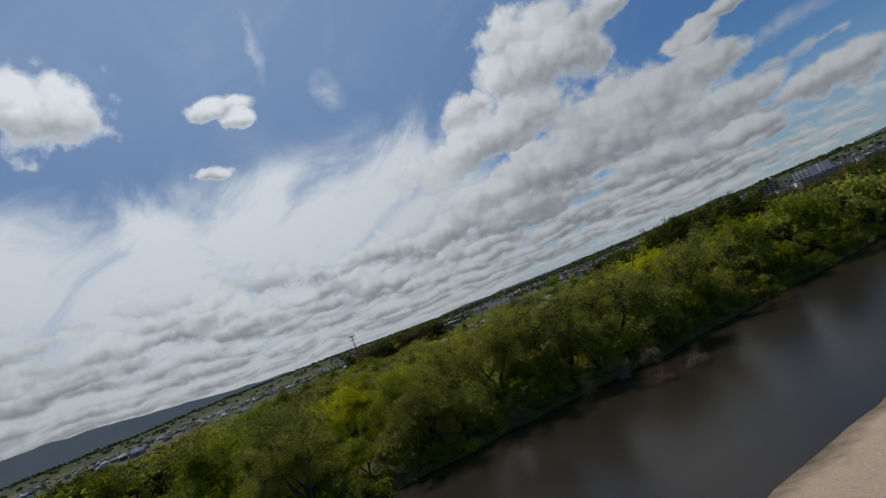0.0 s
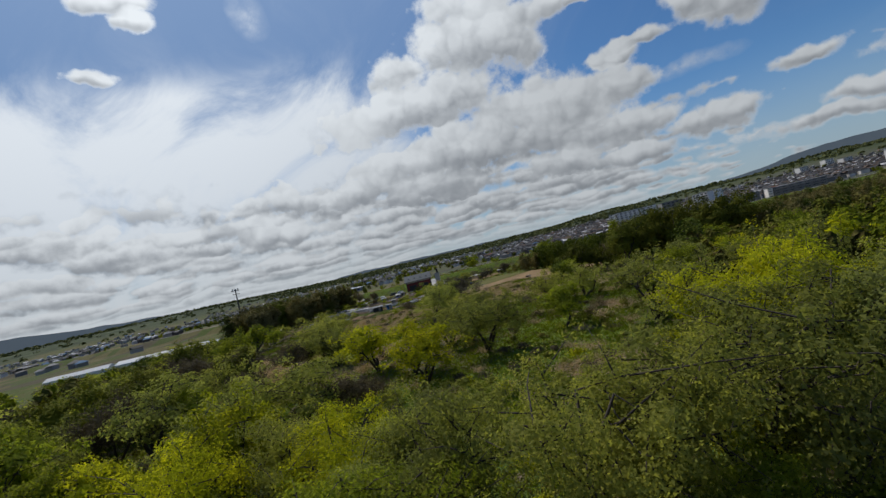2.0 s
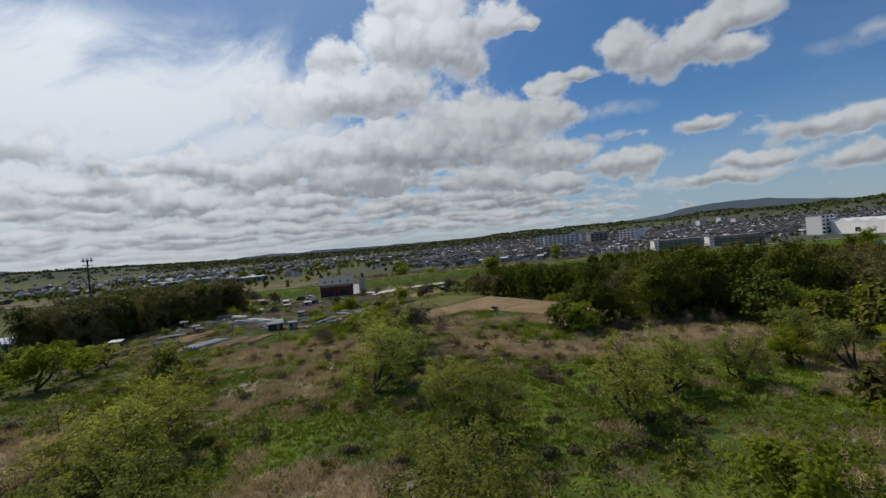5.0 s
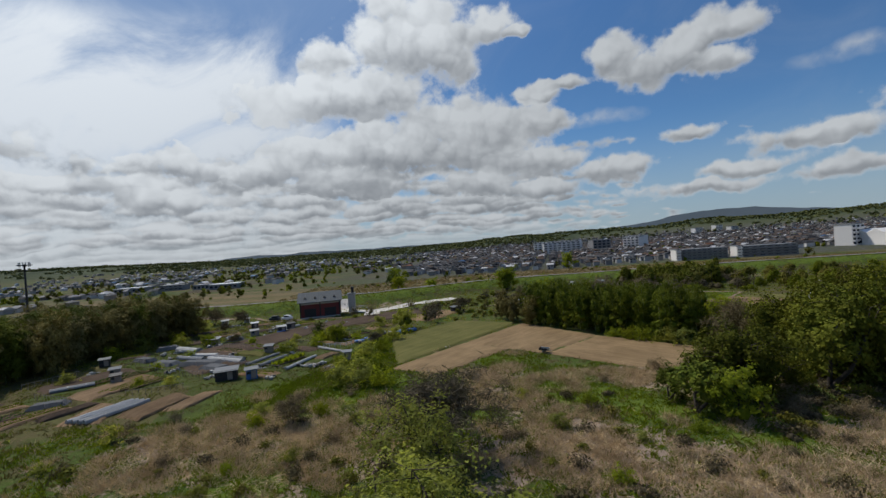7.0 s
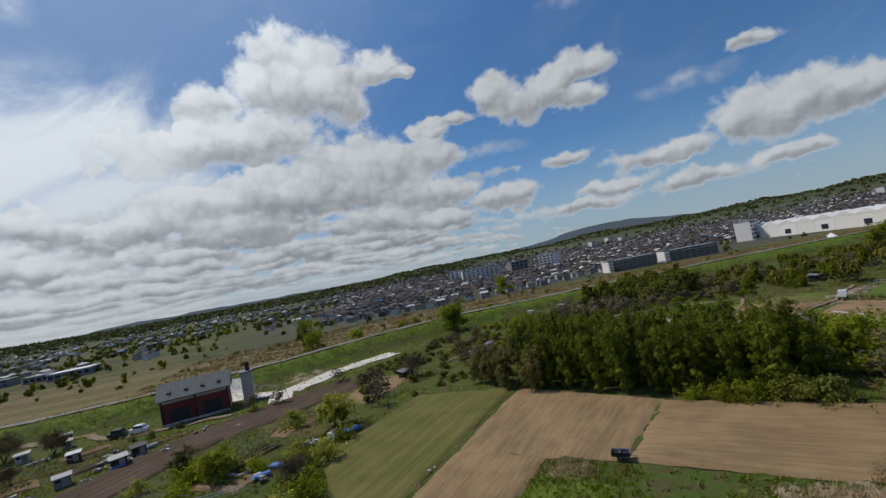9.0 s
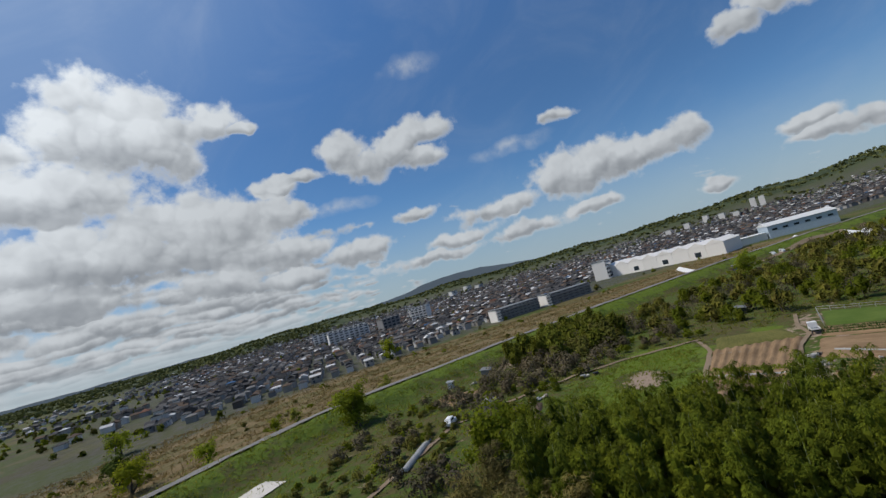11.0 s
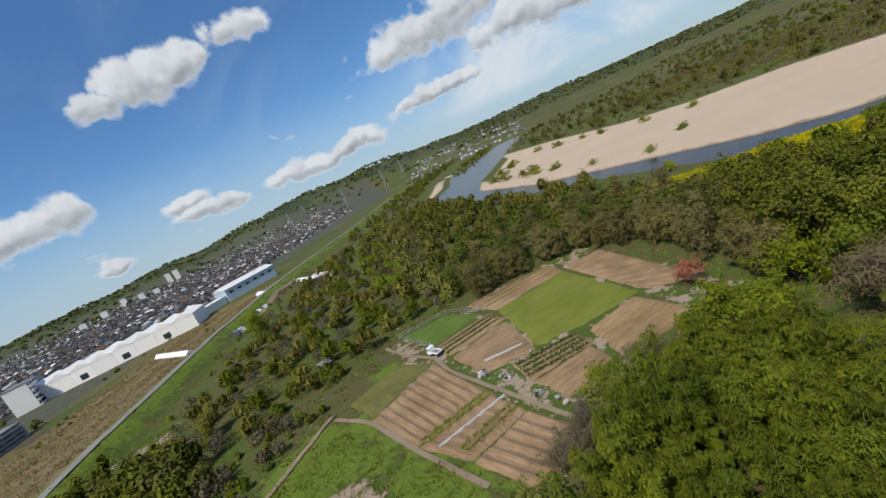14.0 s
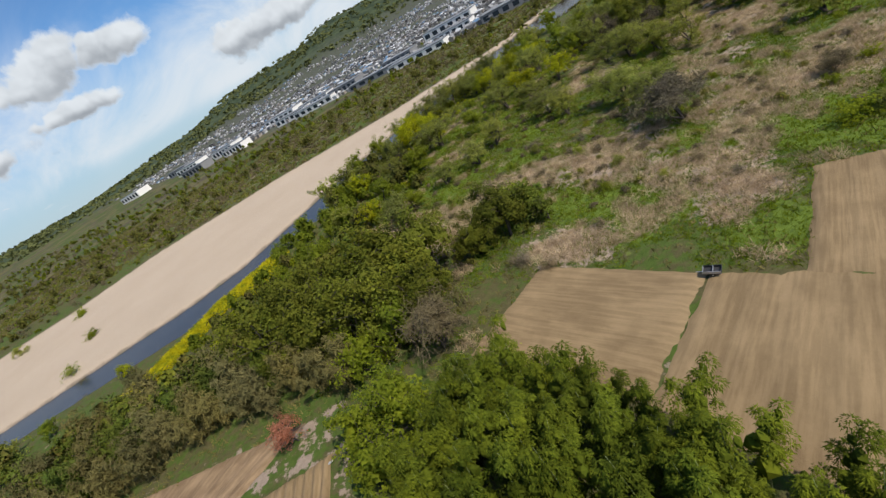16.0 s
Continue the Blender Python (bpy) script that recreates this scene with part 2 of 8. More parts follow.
def plain(name, color, rough=0.7, metal=0.0, vary=0.25, scale=1.5):
    """A painted, cast or woven surface with blotches, grain and a shade of its own for each object."""
    mat, g = material(name)
    at = g.n("ShaderNodeTexCoord").outputs["Object"]
    rnd = g.n("ShaderNodeObjectInfo").outputs["Random"]
    blot = g.noise(at, scale, 5, 0.6)
    grain = g.noise(at, scale * 14, 3, 0.6)
    k = g.m("ADD", g.m("MULTIPLY", g.m("SUBTRACT", blot, 0.5), vary * 2), g.m("MULTIPLY", g.m("SUBTRACT", grain, 0.5), vary))
    k = g.m("ADD", g.m("ADD", k, 1.0), g.m("MULTIPLY", g.m("SUBTRACT", rnd, 0.5), vary))
    finish(g, g.mix(1.0, color, g.n("ShaderNodeCombineColor", {0: k, 1: k, 2: k}).outputs[0], "MULTIPLY"), rough, grain, 0.25, metal)
    return mat


def leafy(name, a, b, c, sheer=0.4, rough=0.85):
    """Leaves: three greens spread leaf by leaf, and by the tree, with light coming through."""
    mat, g = material(name)
    isl = g.n("ShaderNodeNewGeometry").outputs["Random Per Island"]
    rnd = g.n("ShaderNodeObjectInfo").outputs["Random"]
    at = g.n("ShaderNodeTexCoord").outputs["Object"]
    patch = g.noise(at, 0.55, 3, 0.6)
    stand = g.noise(g.n("ShaderNodeNewGeometry").outputs["Position"], 0.13, 2, 0.5)
    col = g.mix(g.m("ADD", g.m("MULTIPLY", isl, 0.6), g.step(stand, 0.36, 0.64, 0.0, 0.4)), a, b)
    col = g.mix(g.step(patch, 0.42, 0.66, 0.0, 0.8), col, c)
    k = g.m("ADD", 0.72, g.m("MULTIPLY", rnd, 0.55))
    other = g.m("FRACT", g.m("MULTIPLY", rnd, 7.31))
    col = g.mix(g.m("MULTIPLY", other, 0.5), col, g.mix(1.0, col, (1.28, 1.12, 0.65), "MULTIPLY"))
    col = g.mix(1.0, col, g.n("ShaderNodeCombineColor", {0: g.m("MULTIPLY", k, 1.12 if b[1] > b[0] else 1.0), 1: k, 2: g.m("MULTIPLY", k, 0.62 if b[1] > b[0] else 0.95)}).outputs[0], "MULTIPLY")
    pr = g.n("ShaderNodeBsdfPrincipled", {"Base Color": col, "Roughness": rough, "Specular IOR Level": 0.06})
    tr = g.n("ShaderNodeBsdfTranslucent", {"Color": g.mix(0.5, col, g.mix(1.0, col, (1.5, 1.5, 0.6), "MULTIPLY"))})
    g.link(g.n("ShaderNodeMixShader", {0: sheer, 1: pr.outputs[0], 2: tr.outputs[0]}).outputs[0], g.n("ShaderNodeOutputMaterial").inputs[0])
    return mat


def soil(name, a, b, rough=0.95, lines=30.0, mark=0.5):
    """Tilled earth or mown grass with streaks along its rows."""
    mat, g = material(name)
    tc = g.n("ShaderNodeTexCoord")
    at = tc.outputs["Object"]
    big = g.noise(at, 0.16, 4, 0.6)
    clod = g.noise(at, 4.0, 6, 0.75)
    streak = g.noise(g.v("MULTIPLY", tc.outputs["UV"], (3.0, lines, 0)), 1.0, 4, 0.6)
    k = g.m("ADD", g.m("MULTIPLY", g.step(big, 0.35, 0.65), 0.35), g.m("MULTIPLY", clod, 0.3))
    k = g.m("ADD", k, g.m("MULTIPLY", g.step(streak, 0.38, 0.62), 0.35 * mark * 2))
    finish(g, g.mix(k, a, b), rough, g.m("ADD", clod, streak), 0.6, 0.0, 0.12, 0.1)
    return mat


# land: woods, weeds, dead reeds, sand, tilled town land, by fields stored on the ground
land, g = material("land")
at = g.n("ShaderNodeNewGeometry").outputs["Position"]
n1, n2, n3, n4 = g.noise(at, 0.035, 5, 0.6), g.noise(at, 0.22, 5, 0.6), g.noise(at, 1.3, 5, 0.65), g.noise(at, 7.0, 4, 0.7)
wob = g.m("ADD", g.m("MULTIPLY", g.m("SUBTRACT", n2, 0.5), 9.0), g.m("MULTIPLY", g.m("SUBTRACT", n3, 0.5), 4.0))
n25 = g.noise(at, 0.55, 6, 0.7)
green = g.mix(n3, (0.032, 0.055, 0.010), (0.10, 0.145, 0.028))
olive = g.mix(n3, (0.045, 0.043, 0.018), (0.135, 0.115, 0.050))
reed = g.mix(g.m("ADD", g.m("MULTIPLY", n3, 0.6), g.m("MULTIPLY", n4, 0.4)), (0.13, 0.097, 0.070), (0.46, 0.355, 0.27))
base = g.mix(g.step(g.m("ADD", g.m("MULTIPLY", n1, 0.35), g.m("MULTIPLY", n25, 0.65)), 0.44, 0.56), green, olive)
dry = g.m("ADD", g.attr("dry"), g.m("ADD", g.m("MULTIPLY", g.m("SUBTRACT", n2, 0.5), 2.4), g.m("MULTIPLY", g.m("SUBTRACT", n25, 0.5), 2.2)))
base = g.mix(g.step(dry, 0.50, 0.70), base, reed)
lush = g.m("ADD", g.attr("lush"), g.m("ADD", g.m("MULTIPLY", g.m("SUBTRACT", n2, 0.5), 2.0), g.m("MULTIPLY", g.m("SUBTRACT", n25, 0.5), 2.0)))
base = g.mix(g.step(lush, 0.52, 0.74), base, g.mix(g.m("ADD", g.m("MULTIPLY", n3, 0.6), g.m("MULTIPLY", n4, 0.4)), (0.050, 0.088, 0.012), (0.165, 0.215, 0.034)))
cells = g.n("ShaderNodeTexVoronoi", {"Vector": g.v("ADD", at, g.v("MULTIPLY", g.n("ShaderNodeTexNoise", {"Scale": 0.03}).outputs["Color"], (9.0, 9.0, 0))), "Scale": 0.045})
cell = g.n("ShaderNodeSeparateColor", {0: cells.outputs["Color"]}).outputs[0]
patch = g.mix(g.step(cell, 0.45, 0.5), g.mix(n3, (0.034, 0.054, 0.012), (0.090, 0.112, 0.028)), g.mix(n3, (0.070, 0.064, 0.026), (0.165, 0.132, 0.062)))
patch = g.mix(g.step(cell, 0.8, 0.83), patch, g.mix(n3, (0.05, 0.04, 0.03), (0.10, 0.08, 0.055)))
base = g.mix(g.m("MULTIPLY", g.attr("plain"), 0.85), base, patch)
straw = g.m("ADD", g.m("MULTIPLY", g.attr("straw"), 1.3), g.m("ADD", g.m("SUBTRACT", n2, 0.75), g.m("MULTIPLY", g.m("SUBTRACT", n25, 0.5), 1.6)))
base = g.mix(g.step(straw, 0.05, 0.35), base, g.mix(g.m("ADD", g.m("MULTIPLY", n3, 0.5), g.m("MULTIPLY", n25, 0.5)), (0.072, 0.060, 0.030), (0.30, 0.222, 0.115)))
lane_n = g.noise(g.n("ShaderNodeCombineXYZ", {0: g.m("MULTIPLY", g.attr("behind"), 0.22), 1: g.m("MULTIPLY", n2, 0.8), 2: 0.0}).outputs[0], 1.0, 3, 0.6)
banded = g.mix(g.step(lane_n, 0.42, 0.50), g.mix(n3, (0.050, 0.062, 0.020), (0.115, 0.110, 0.042)), g.mix(n3, (0.080, 0.062, 0.034), (0.24, 0.175, 0.095)))
base = g.mix(g.m("MULTIPLY", g.step(straw, 0.05, 0.35), g.step(lane_n, 0.60, 0.52, 0.0, 0.75)), base, banded)
town = g.attr("town")
towncol = g.mix(g.step(n2, 0.45, 0.6), g.mix(n3, (0.045, 0.055, 0.026), (0.09, 0.095, 0.055)), g.mix(n3, (0.06, 0.06, 0.06), (0.12, 0.118, 0.115)))
base = g.mix(town, base, towncol)
wood = g.mix(g.step(g.noise(at, 0.02, 7, 0.8), 0.35, 0.65), (0.022, 0.034, 0.018), (0.070, 0.088, 0.042))
base = g.mix(g.attr("hill"), base, wood)
sand = g.mix(g.m("ADD", g.m("MULTIPLY", n1, 0.4), g.m("ADD", g.m("MULTIPLY", n3, 0.25), g.m("MULTIPLY", g.step(n4, 0.3, 0.7), 0.35))), (0.33, 0.25, 0.172), (0.55, 0.445, 0.335))
base = g.mix(g.step(g.m("ADD", g.attr("sand"), g.m("MULTIPLY", wob, 0.45)), -0.3, 0.9), base, sand)
rim = g.m("ADD", g.attr("sand"), g.m("MULTIPLY", wob, 0.3))
rim = g.m("MULTIPLY", g.step(rim, -0.8, 0.2), g.step(rim, 0.6, 1.8, 1.0, 0.0))
base = g.mix(g.m("MULTIPLY", rim, 0.75), base, g.mix(n3, (0.11, 0.085, 0.06), (0.26, 0.2, 0.15)))
mud = g.step(g.m("ADD", g.attr("bed"), g.m("MULTIPLY", wob, 0.2)), -0.2, 0.6)
base = g.mix(mud, base, (0.10, 0.075, 0.05))
finish(g, base, 0.95, g.m("ADD", n3, n4), 0.6, 0.0, 0.25, 0.1)

water, g = material("river_water")
at = g.n("ShaderNodeNewGeometry").outputs["Position"]
rip = g.m("ADD", g.noise(at, 1.2, 4, 0.6, 0.6), g.noise(at, 5.0, 3, 0.6))
finish(g, g.mix(g.noise(at, 0.08, 4), (0.016, 0.0125, 0.009), (0.031, 0.024, 0.017)), 0.2, rip, 0.14, 0.0, 0.08, 0.3)

M_SOIL = soil("tilled_soil", (0.140, 0.090, 0.050), (0.32, 0.220, 0.128))
M_FIELD = soil("dry_field_soil", (0.150, 0.102, 0.053), (0.305, 0.214, 0.116))
M_DARKSOIL = soil("dark_soil", (0.060, 0.042, 0.030), (0.13, 0.094, 0.067))
M_LAWN = soil("young_grass", (0.100, 0.132, 0.018), (0.185, 0.186, 0.042), 0.95, 10.0, 0.3)
M_LAWN2 = soil("bright_grass", (0.055, 0.10, 0.016), (0.125, 0.165, 0.04), 0.95, 10.0, 0.3)
M_OLIVE = soil("stubble_grass", (0.078, 0.084, 0.022), (0.160, 0.146, 0.050))
M_PATH = soil("trodden_path", (0.17, 0.125, 0.085), (0.28, 0.22, 0.155), 0.95, 4.0)
M_ROAD = soil("asphalt_road", (0.16, 0.155, 0.145), (0.26, 0.25, 0.235), 0.9, 3.0, 0.2)
M_CONC = plain("concrete", (0.46, 0.43, 0.39), 0.85)
M_SLAB = plain("pale_concrete_slab", (0.56, 0.53, 0.48), 0.85, 0, 0.2, 0.5)
M_WHITE = plain("white_sheet", (0.58, 0.59, 0.59), 0.75, 0, 0.2)
M_SHEET = plain("dirty_plastic_sheet", (0.33, 0.335, 0.33), 0.6, 0, 0.3)
M_GREYROOF = plain("grey_metal_roof", (0.17, 0.18, 0.185), 0.8, 0.0)
M_RED = plain("red_brown_steel", (0.15, 0.030, 0.028), 0.6)
M_DARK = plain("dark_paint", (0.03, 0.03, 0.032), 0.6)
M_BARK = plain("bark", (0.055, 0.045, 0.036), 0.95, 0, 0.35, 3)
M_BLUE = plain("blue_tarp", (0.06, 0.16, 0.38), 0.5)
M_STEEL = plain("galvanised_steel", (0.45, 0.46, 0.47), 0.45, 0.7, 0.1)
M_RUBBER = plain("rubber", (0.02, 0.02, 0.02), 0.8)
M_WOODGREY = plain("weathered_wood", (0.28, 0.24, 0.2), 0.9)
M_GLASS = plain("dark_window_glass", (0.03, 0.04, 0.05), 0.12, 0, 0.1)
L_WILLOW = leafy("willow_leaves", (0.160, 0.205, 0.082), (0.262, 0.315, 0.128), (0.170, 0.212, 0.112), 0.55)
L_YELLOW = leafy("young_willow_leaves", (0.220, 0.285, 0.018), (0.370, 0.410, 0.030), (0.190, 0.255, 0.026), 0.55)
L_GREEN = leafy("broad_leaves", (0.105, 0.165, 0.026), (0.225, 0.290, 0.045), (0.140, 0.188, 0.038), 0.55)
L_DARK = leafy("evergreen_leaves", (0.038, 0.075, 0.020), (0.105, 0.135, 0.034), (0.065, 0.095, 0.028), 0.12)
L_BAMBOO = leafy("bamboo_leaves", (0.022, 0.044, 0.006), (0.122, 0.162, 0.022), (0.056, 0.080, 0.013), 0.08)
L_BAMBOODRY = leafy("dull_bamboo_leaves", (0.100, 0.092, 0.038), (0.180, 0.155, 0.066), (0.115, 0.108, 0.044), 0.12)
L_GREY = leafy("grey_twigs", (0.144, 0.114, 0.084), (0.228, 0.186, 0.144), (0.120, 0.102, 0.066), 0.15, 0.9)
L_RED = leafy("red_leaves", (0.24, 0.09, 0.07), (0.36, 0.17, 0.13), (0.26, 0.12, 0.09))
L_WOOD = leafy("woodland_leaves", (0.045, 0.070, 0.014), (0.125, 0.150, 0.030), (0.080, 0.095, 0.024), 0.16)
L_DULL = leafy("dull_olive_leaves", (0.058, 0.078, 0.026), (0.140, 0.160, 0.055), (0.098, 0.092, 0.046), 0.16)
L_TWIG = leafy("brown_twigs", (0.080, 0.068, 0.050), (0.150, 0.128, 0.098), (0.095, 0.086, 0.052), 0.12, 0.9)
L_REED = leafy("dead_reeds", (0.33, 0.252, 0.188), (0.56, 0.440, 0.340), (0.27, 0.20, 0.147), 0.25, 0.9)
L_WEED = leafy("weeds", (0.070, 0.125, 0.012), (0.175, 0.255, 0.030), (0.115, 0.165, 0.024), 0.3)
L_PALE = leafy("bleached_reeds", (0.42, 0.35, 0.28), (0.66, 0.56, 0.46), (0.34, 0.27, 0.21), 0.2, 0.9)
L_STRAW = leafy("dry_grass", (0.20, 0.150, 0.075), (0.40, 0.300, 0.155), (0.15, 0.125, 0.060), 0.2, 0.9)
L_RAPE = leafy("rape_blossom", (0.42, 0.39, 0.012), (0.55, 0.51, 0.02), (0.16, 0.22, 0.02), 0.3)
L_LEEK = leafy("leek_leaves", (0.035, 0.085, 0.035), (0.085, 0.150, 0.070), (0.045, 0.10, 0.045), 0.25)


# ---- building helpers ----
def mesh(name, verts, faces, mat, smooth=False):
    me = bpy.data.meshes.new(name)
    me.from_pydata([tuple(v) for v in verts], [], [tuple(f) for f in faces])
    if mat is not None:
        me.materials.append(mat)
    if smooth:
        me.polygons.foreach_set("use_smooth", [True] * len(me.polygons))
    me.update()
    return me


def part(name, me, parent=None, label=""):
    ob = new(name, me)
    if parent is not None:
        ob.parent = parent
    return tagged(ob, label)


def thing(name, label, category, group="", at=None, kind=""):
    ob = new(name)
    ob.empty_display_size = 0.2
    if at is not None:
        ob.matrix_basis = at
    return tagged(ob, label, category, group, kind)


def place(x, y, z=0.0, turn=0.0, s=1.0, sz=None):
    return pose(x, y, z, 0, 0, turn) @ Matrix.Diagonal((s, s, sz or s, 1))


def box(sx, sy, sz, x=0, y=0, z=0, bevel=0.0):
    """A bevelled box standing on z, as a bmesh."""
    bm = bmesh.new()
    bmesh.ops.create_cube(bm, size=1, matrix=Matrix.Translation((x, y, z + sz / 2)) @ Matrix.Diagonal((sx, sy, sz, 1)))
    if bevel:
        bmesh.ops.bevel(bm, geom=bm.edges[:], offset=bevel, segments=1, affect="EDGES")
    return bm


def done(name, bm, mat, parent=None, label=""):
    me = bpy.data.meshes.new(name)
    bm.to_mesh(me)
    bm.free()
    me.materials.append(mat)
    return part(name, me, parent, label)


def line_distance(px, py, line):
    """Distance of points to a polyline."""
    best = np.full(px.shape, 1e9)
    for (ax, ay), (bx, by) in zip(line[:-1], line[1:]):
        ux, uy = bx - ax, by - ay
        k = np.clip(((px - ax) * ux + (py - ay) * uy) / (ux * ux + uy * uy), 0, 1)
        best = np.minimum(best, np.hypot(px - ax - k * ux, py - ay - k * uy))
    return best


def inside(px, py, poly):
    odd = np.zeros(px.shape, bool)
    for (ax, ay), (bx, by) in zip(poly, poly[1:] + poly[:1]):
        cross = ((ay > py) != (by > py)) & (px < (bx - ax) * (py - ay) / ((by - ay) or 1e-9) + ax)
        odd ^= cross
    return odd


def signed(px, py, poly):
    d = line_distance(px, py, poly + poly[:1])
    return np.where(inside(px, py, poly), d, -d)


# ---- plan of the land ----
RIVER_N = [(-140, -190), (-60, -130), (-10, -91), (21, -68), (29.5, -60), (40.5, -52), (51.5, -40.5), (62, -31.5), (78, -15.5), (92, -3), (104, 9), (114, 17), (139, 22), (164, 28), (212, 44), (290, 52), (350, 56), (372, 44), (420, 20), (500, 0), (620, -75), (760, -170)]
RIVER_S = [(-120, -210), (-40, -150), (12, -108), (43, -81), (51, -72), (66, -58), (78, -44), (90, -27), (105, -9), (121, 0), (144, 7), (173, 16), (212, 29), (285, 35), (330, 18), (400, -22), (452, -50), (580, -120), (700, -200)]
SAND = RIVER_S[1:15] + [(300, 20), (340, 0), (400, -35), (470, -57), (380, -67), (268, -66), (225, -78), (190, -103), (120, -118), (50, -120), (-15, -138), (-70, -185)]
SANDBAR = [(365, 52), (420, 27), (500, 6), (560, -30), (570, -22), (505, 16), (425, 38), (385, 52)]
CREST = [(-420, 205), (-260, 185), (-160, 172), (-98, 160), (-60, 162), (-30, 172), (-2, 187), (20, 195), (45, 196), (83, 196), (133, 195), (209, 187), (280, 172), (330, 155), (430, 115), (600, 60), (900, -60)]
SKYLINE = [(-110, 0.2), (-85, 0.25), (-70, 0.25), (-63, 0.35), (-56, 0.5), (-47, 0.5), (-40, 0.4), (-35, 0.2), (-27, 0.0), (-14, 0.0), (0, 0.15), (8, 0.6), (21, 0.6), (25, 0.6), (28, 0.7), (31, 0.9), (36, 0.9), (42, 0.9),
           (57, 1.1), (73, 1.6), (80, 2.2), (93, 2.2), (99, 1.7), (105, 1.2), (116, 1.0), (131, 0.6), (140, 0.4), (146, 0.8), (153, 1.3), (159, 2.4), (164, 2.7), (171, 3.3), (178, 3.6), (190, 3.0), (210, 2.0), (250, 2.4)]
DRY = [(-31, 47, 9), (10, 42, 8), (21, 35, 7), (31, 34, 8), (1, 60, 6), (9, 57, 6), (-15, 44, 7), (34, -2, 6), (-3, -2, 7), (-16, 26, 8), (-35, -6, 10), (-11, -15, 6), (53, 28, 8), (-34, 13, 12), (-18, 47, 10), (-9, -3, 6)]
DRY2 = [(46, 42, 6), (40, 34, 6), (24, -29, 4), (29, -30, 4), (-32, -10, 7), (56, 30, 9), (60, 20, 7), (46, 30, 5), (39, 39, 5), (49, 14, 5), (10, 43, 7), (-8, 51, 8), (5, 66, 5), (-24, 52, 9), (26, 60, 5), (24, 63, 4), (16, 63, 4), (8, 70, 3), (64, 128.5, 5), (60, 127, 3), (100, 178, 8), (120, 178, 8), (-20, 158, 8), (70, 178, 7)]
LUSH = [(-11, 10, 8), (21, -7, 7), (20, -15, 7), (42, 15, 7), (-29, 60, 8), (7, 74, 4), (16, 55, 6), (30, 40, 6), (-13, 61, 8), (11, 62, 4), (32, 14, 7), (-18, 1, 7), (-12, 63, 7), (9, 76, 4), (17, 65, 4)]
LUSH2 = [(28, -24, 9), (40, -8, 8), (20, 24, 7), (38, 28, 7), (0, 50, 6), (-20, 40, 7), (22, 50, 5), (-40, 30, 9), (12, 10, 8), (-6, 30, 7), (56, 6, 9), (62, 128, 16), (78, 134, 9), (52, 120, 8), (-10, 60, 6), (-30, 66, 7), (95, 120, 4), (10, -30, 9), (0, -38, 8), (-20, -25, 7)]


def smooth(x, a, b):
    k = np.clip((x - a) / (b - a), 0, 1)
    return k * k * (3 - 2 * k)


def lumps(px, py, size, seed=0):
    """Smooth pseudo-random lumps between 0 and 1."""
    rng = np.random.default_rng(seed)
    s = 0
    for k in range(6):
        a, ph = rng.uniform(0, 2 * math.pi), rng.uniform(0, 2 * math.pi)
        f = 2 * math.pi / size * rng.uniform(0.6, 1.9)
        s = s + np.sin((px * math.cos(a) + py * math.sin(a)) * f + ph)
    return np.clip(0.5 + s / 6, 0, 1)


def relief(px, py):
    """Height of the ground."""
    z = -0.25 * lumps(px, py, 9, 3)
    river = RIVER_N + RIVER_S[::-1]
    d = signed(px, py, river)
    z = z - 2.0 * smooth(d, -3.0, 3.0)
    z = z - 0.35 * smooth(signed(px, py, SAND), -1, 3)
    z = z + 3.6 * (1 - smooth(line_distance(px, py, CREST), 2.6, 12.5))
    r = np.hypot(px, py - 60)
    brg = np.degrees(np.arctan2(px, py - 60))
    brg = np.where(brg < -110, brg + 360, brg)
    el = np.interp(brg, [b for b, _ in SKYLINE], [e for _, e in SKYLINE])
    top = 24 + np.tan(np.radians(el)) * 2700
    far = smooth(r, 900, 2700)
    rise = top * far * (0.86 + 0.28 * lumps(px, py, 420, 5) * (1 - smooth(r, 2200, 2700))) - 8 * far * lumps(px, py, 160, 8)
    return z + np.where(r > 800, rise, 0)


# the ground: one sheet from underfoot to the horizon
def axis(lo, hi, step, reach):
    mid = list(np.arange(lo, hi + step, step))
    up, dn, s = [], [], step
    while (up[-1] if up else hi) < reach:
        s *= 1.14
        up.append((up[-1] if up else mid[-1]) + s)
    s = step
    while (dn[-1] if dn else lo) > -reach:
        s *= 1.14
        dn.append((dn[-1] if dn else mid[0]) - s)
    return np.array(dn[::-1] + mid + up)


gx, gy = axis(-130, 300, 2.0, 4300), axis(-150, 225, 2.0, 4300)
GX, GY = np.meshgrid(gx, gy)
GZ = relief(GX, GY)
nx, ny = len(gx), len(gy)
idx = np.arange(nx * ny).reshape(ny, nx)
quads = np.stack([idx[:-1, :-1], idx[:-1, 1:], idx[1:, 1:], idx[1:, :-1]], -1).reshape(-1, 4)
gme = bpy.data.meshes.new("ground")
gme.vertices.add(nx * ny)
gme.vertices.foreach_set("co", np.stack([GX, GY, GZ], -1).ravel())
gme.loops.add(quads.size)
gme.polygons.add(len(quads))
gme.loops.foreach_set("vertex_index", quads.ravel())
gme.polygons.foreach_set("loop_start", np.arange(len(quads)) * 4)
gme.update(calc_edges=True)
gme.polygons.foreach_set("use_smooth", [True] * len(quads))


def field(name, values):
    gme.attributes.new(name, "FLOAT", "POINT").data.foreach_set("value", np.ascontiguousarray(values, dtype=np.float32).ravel())


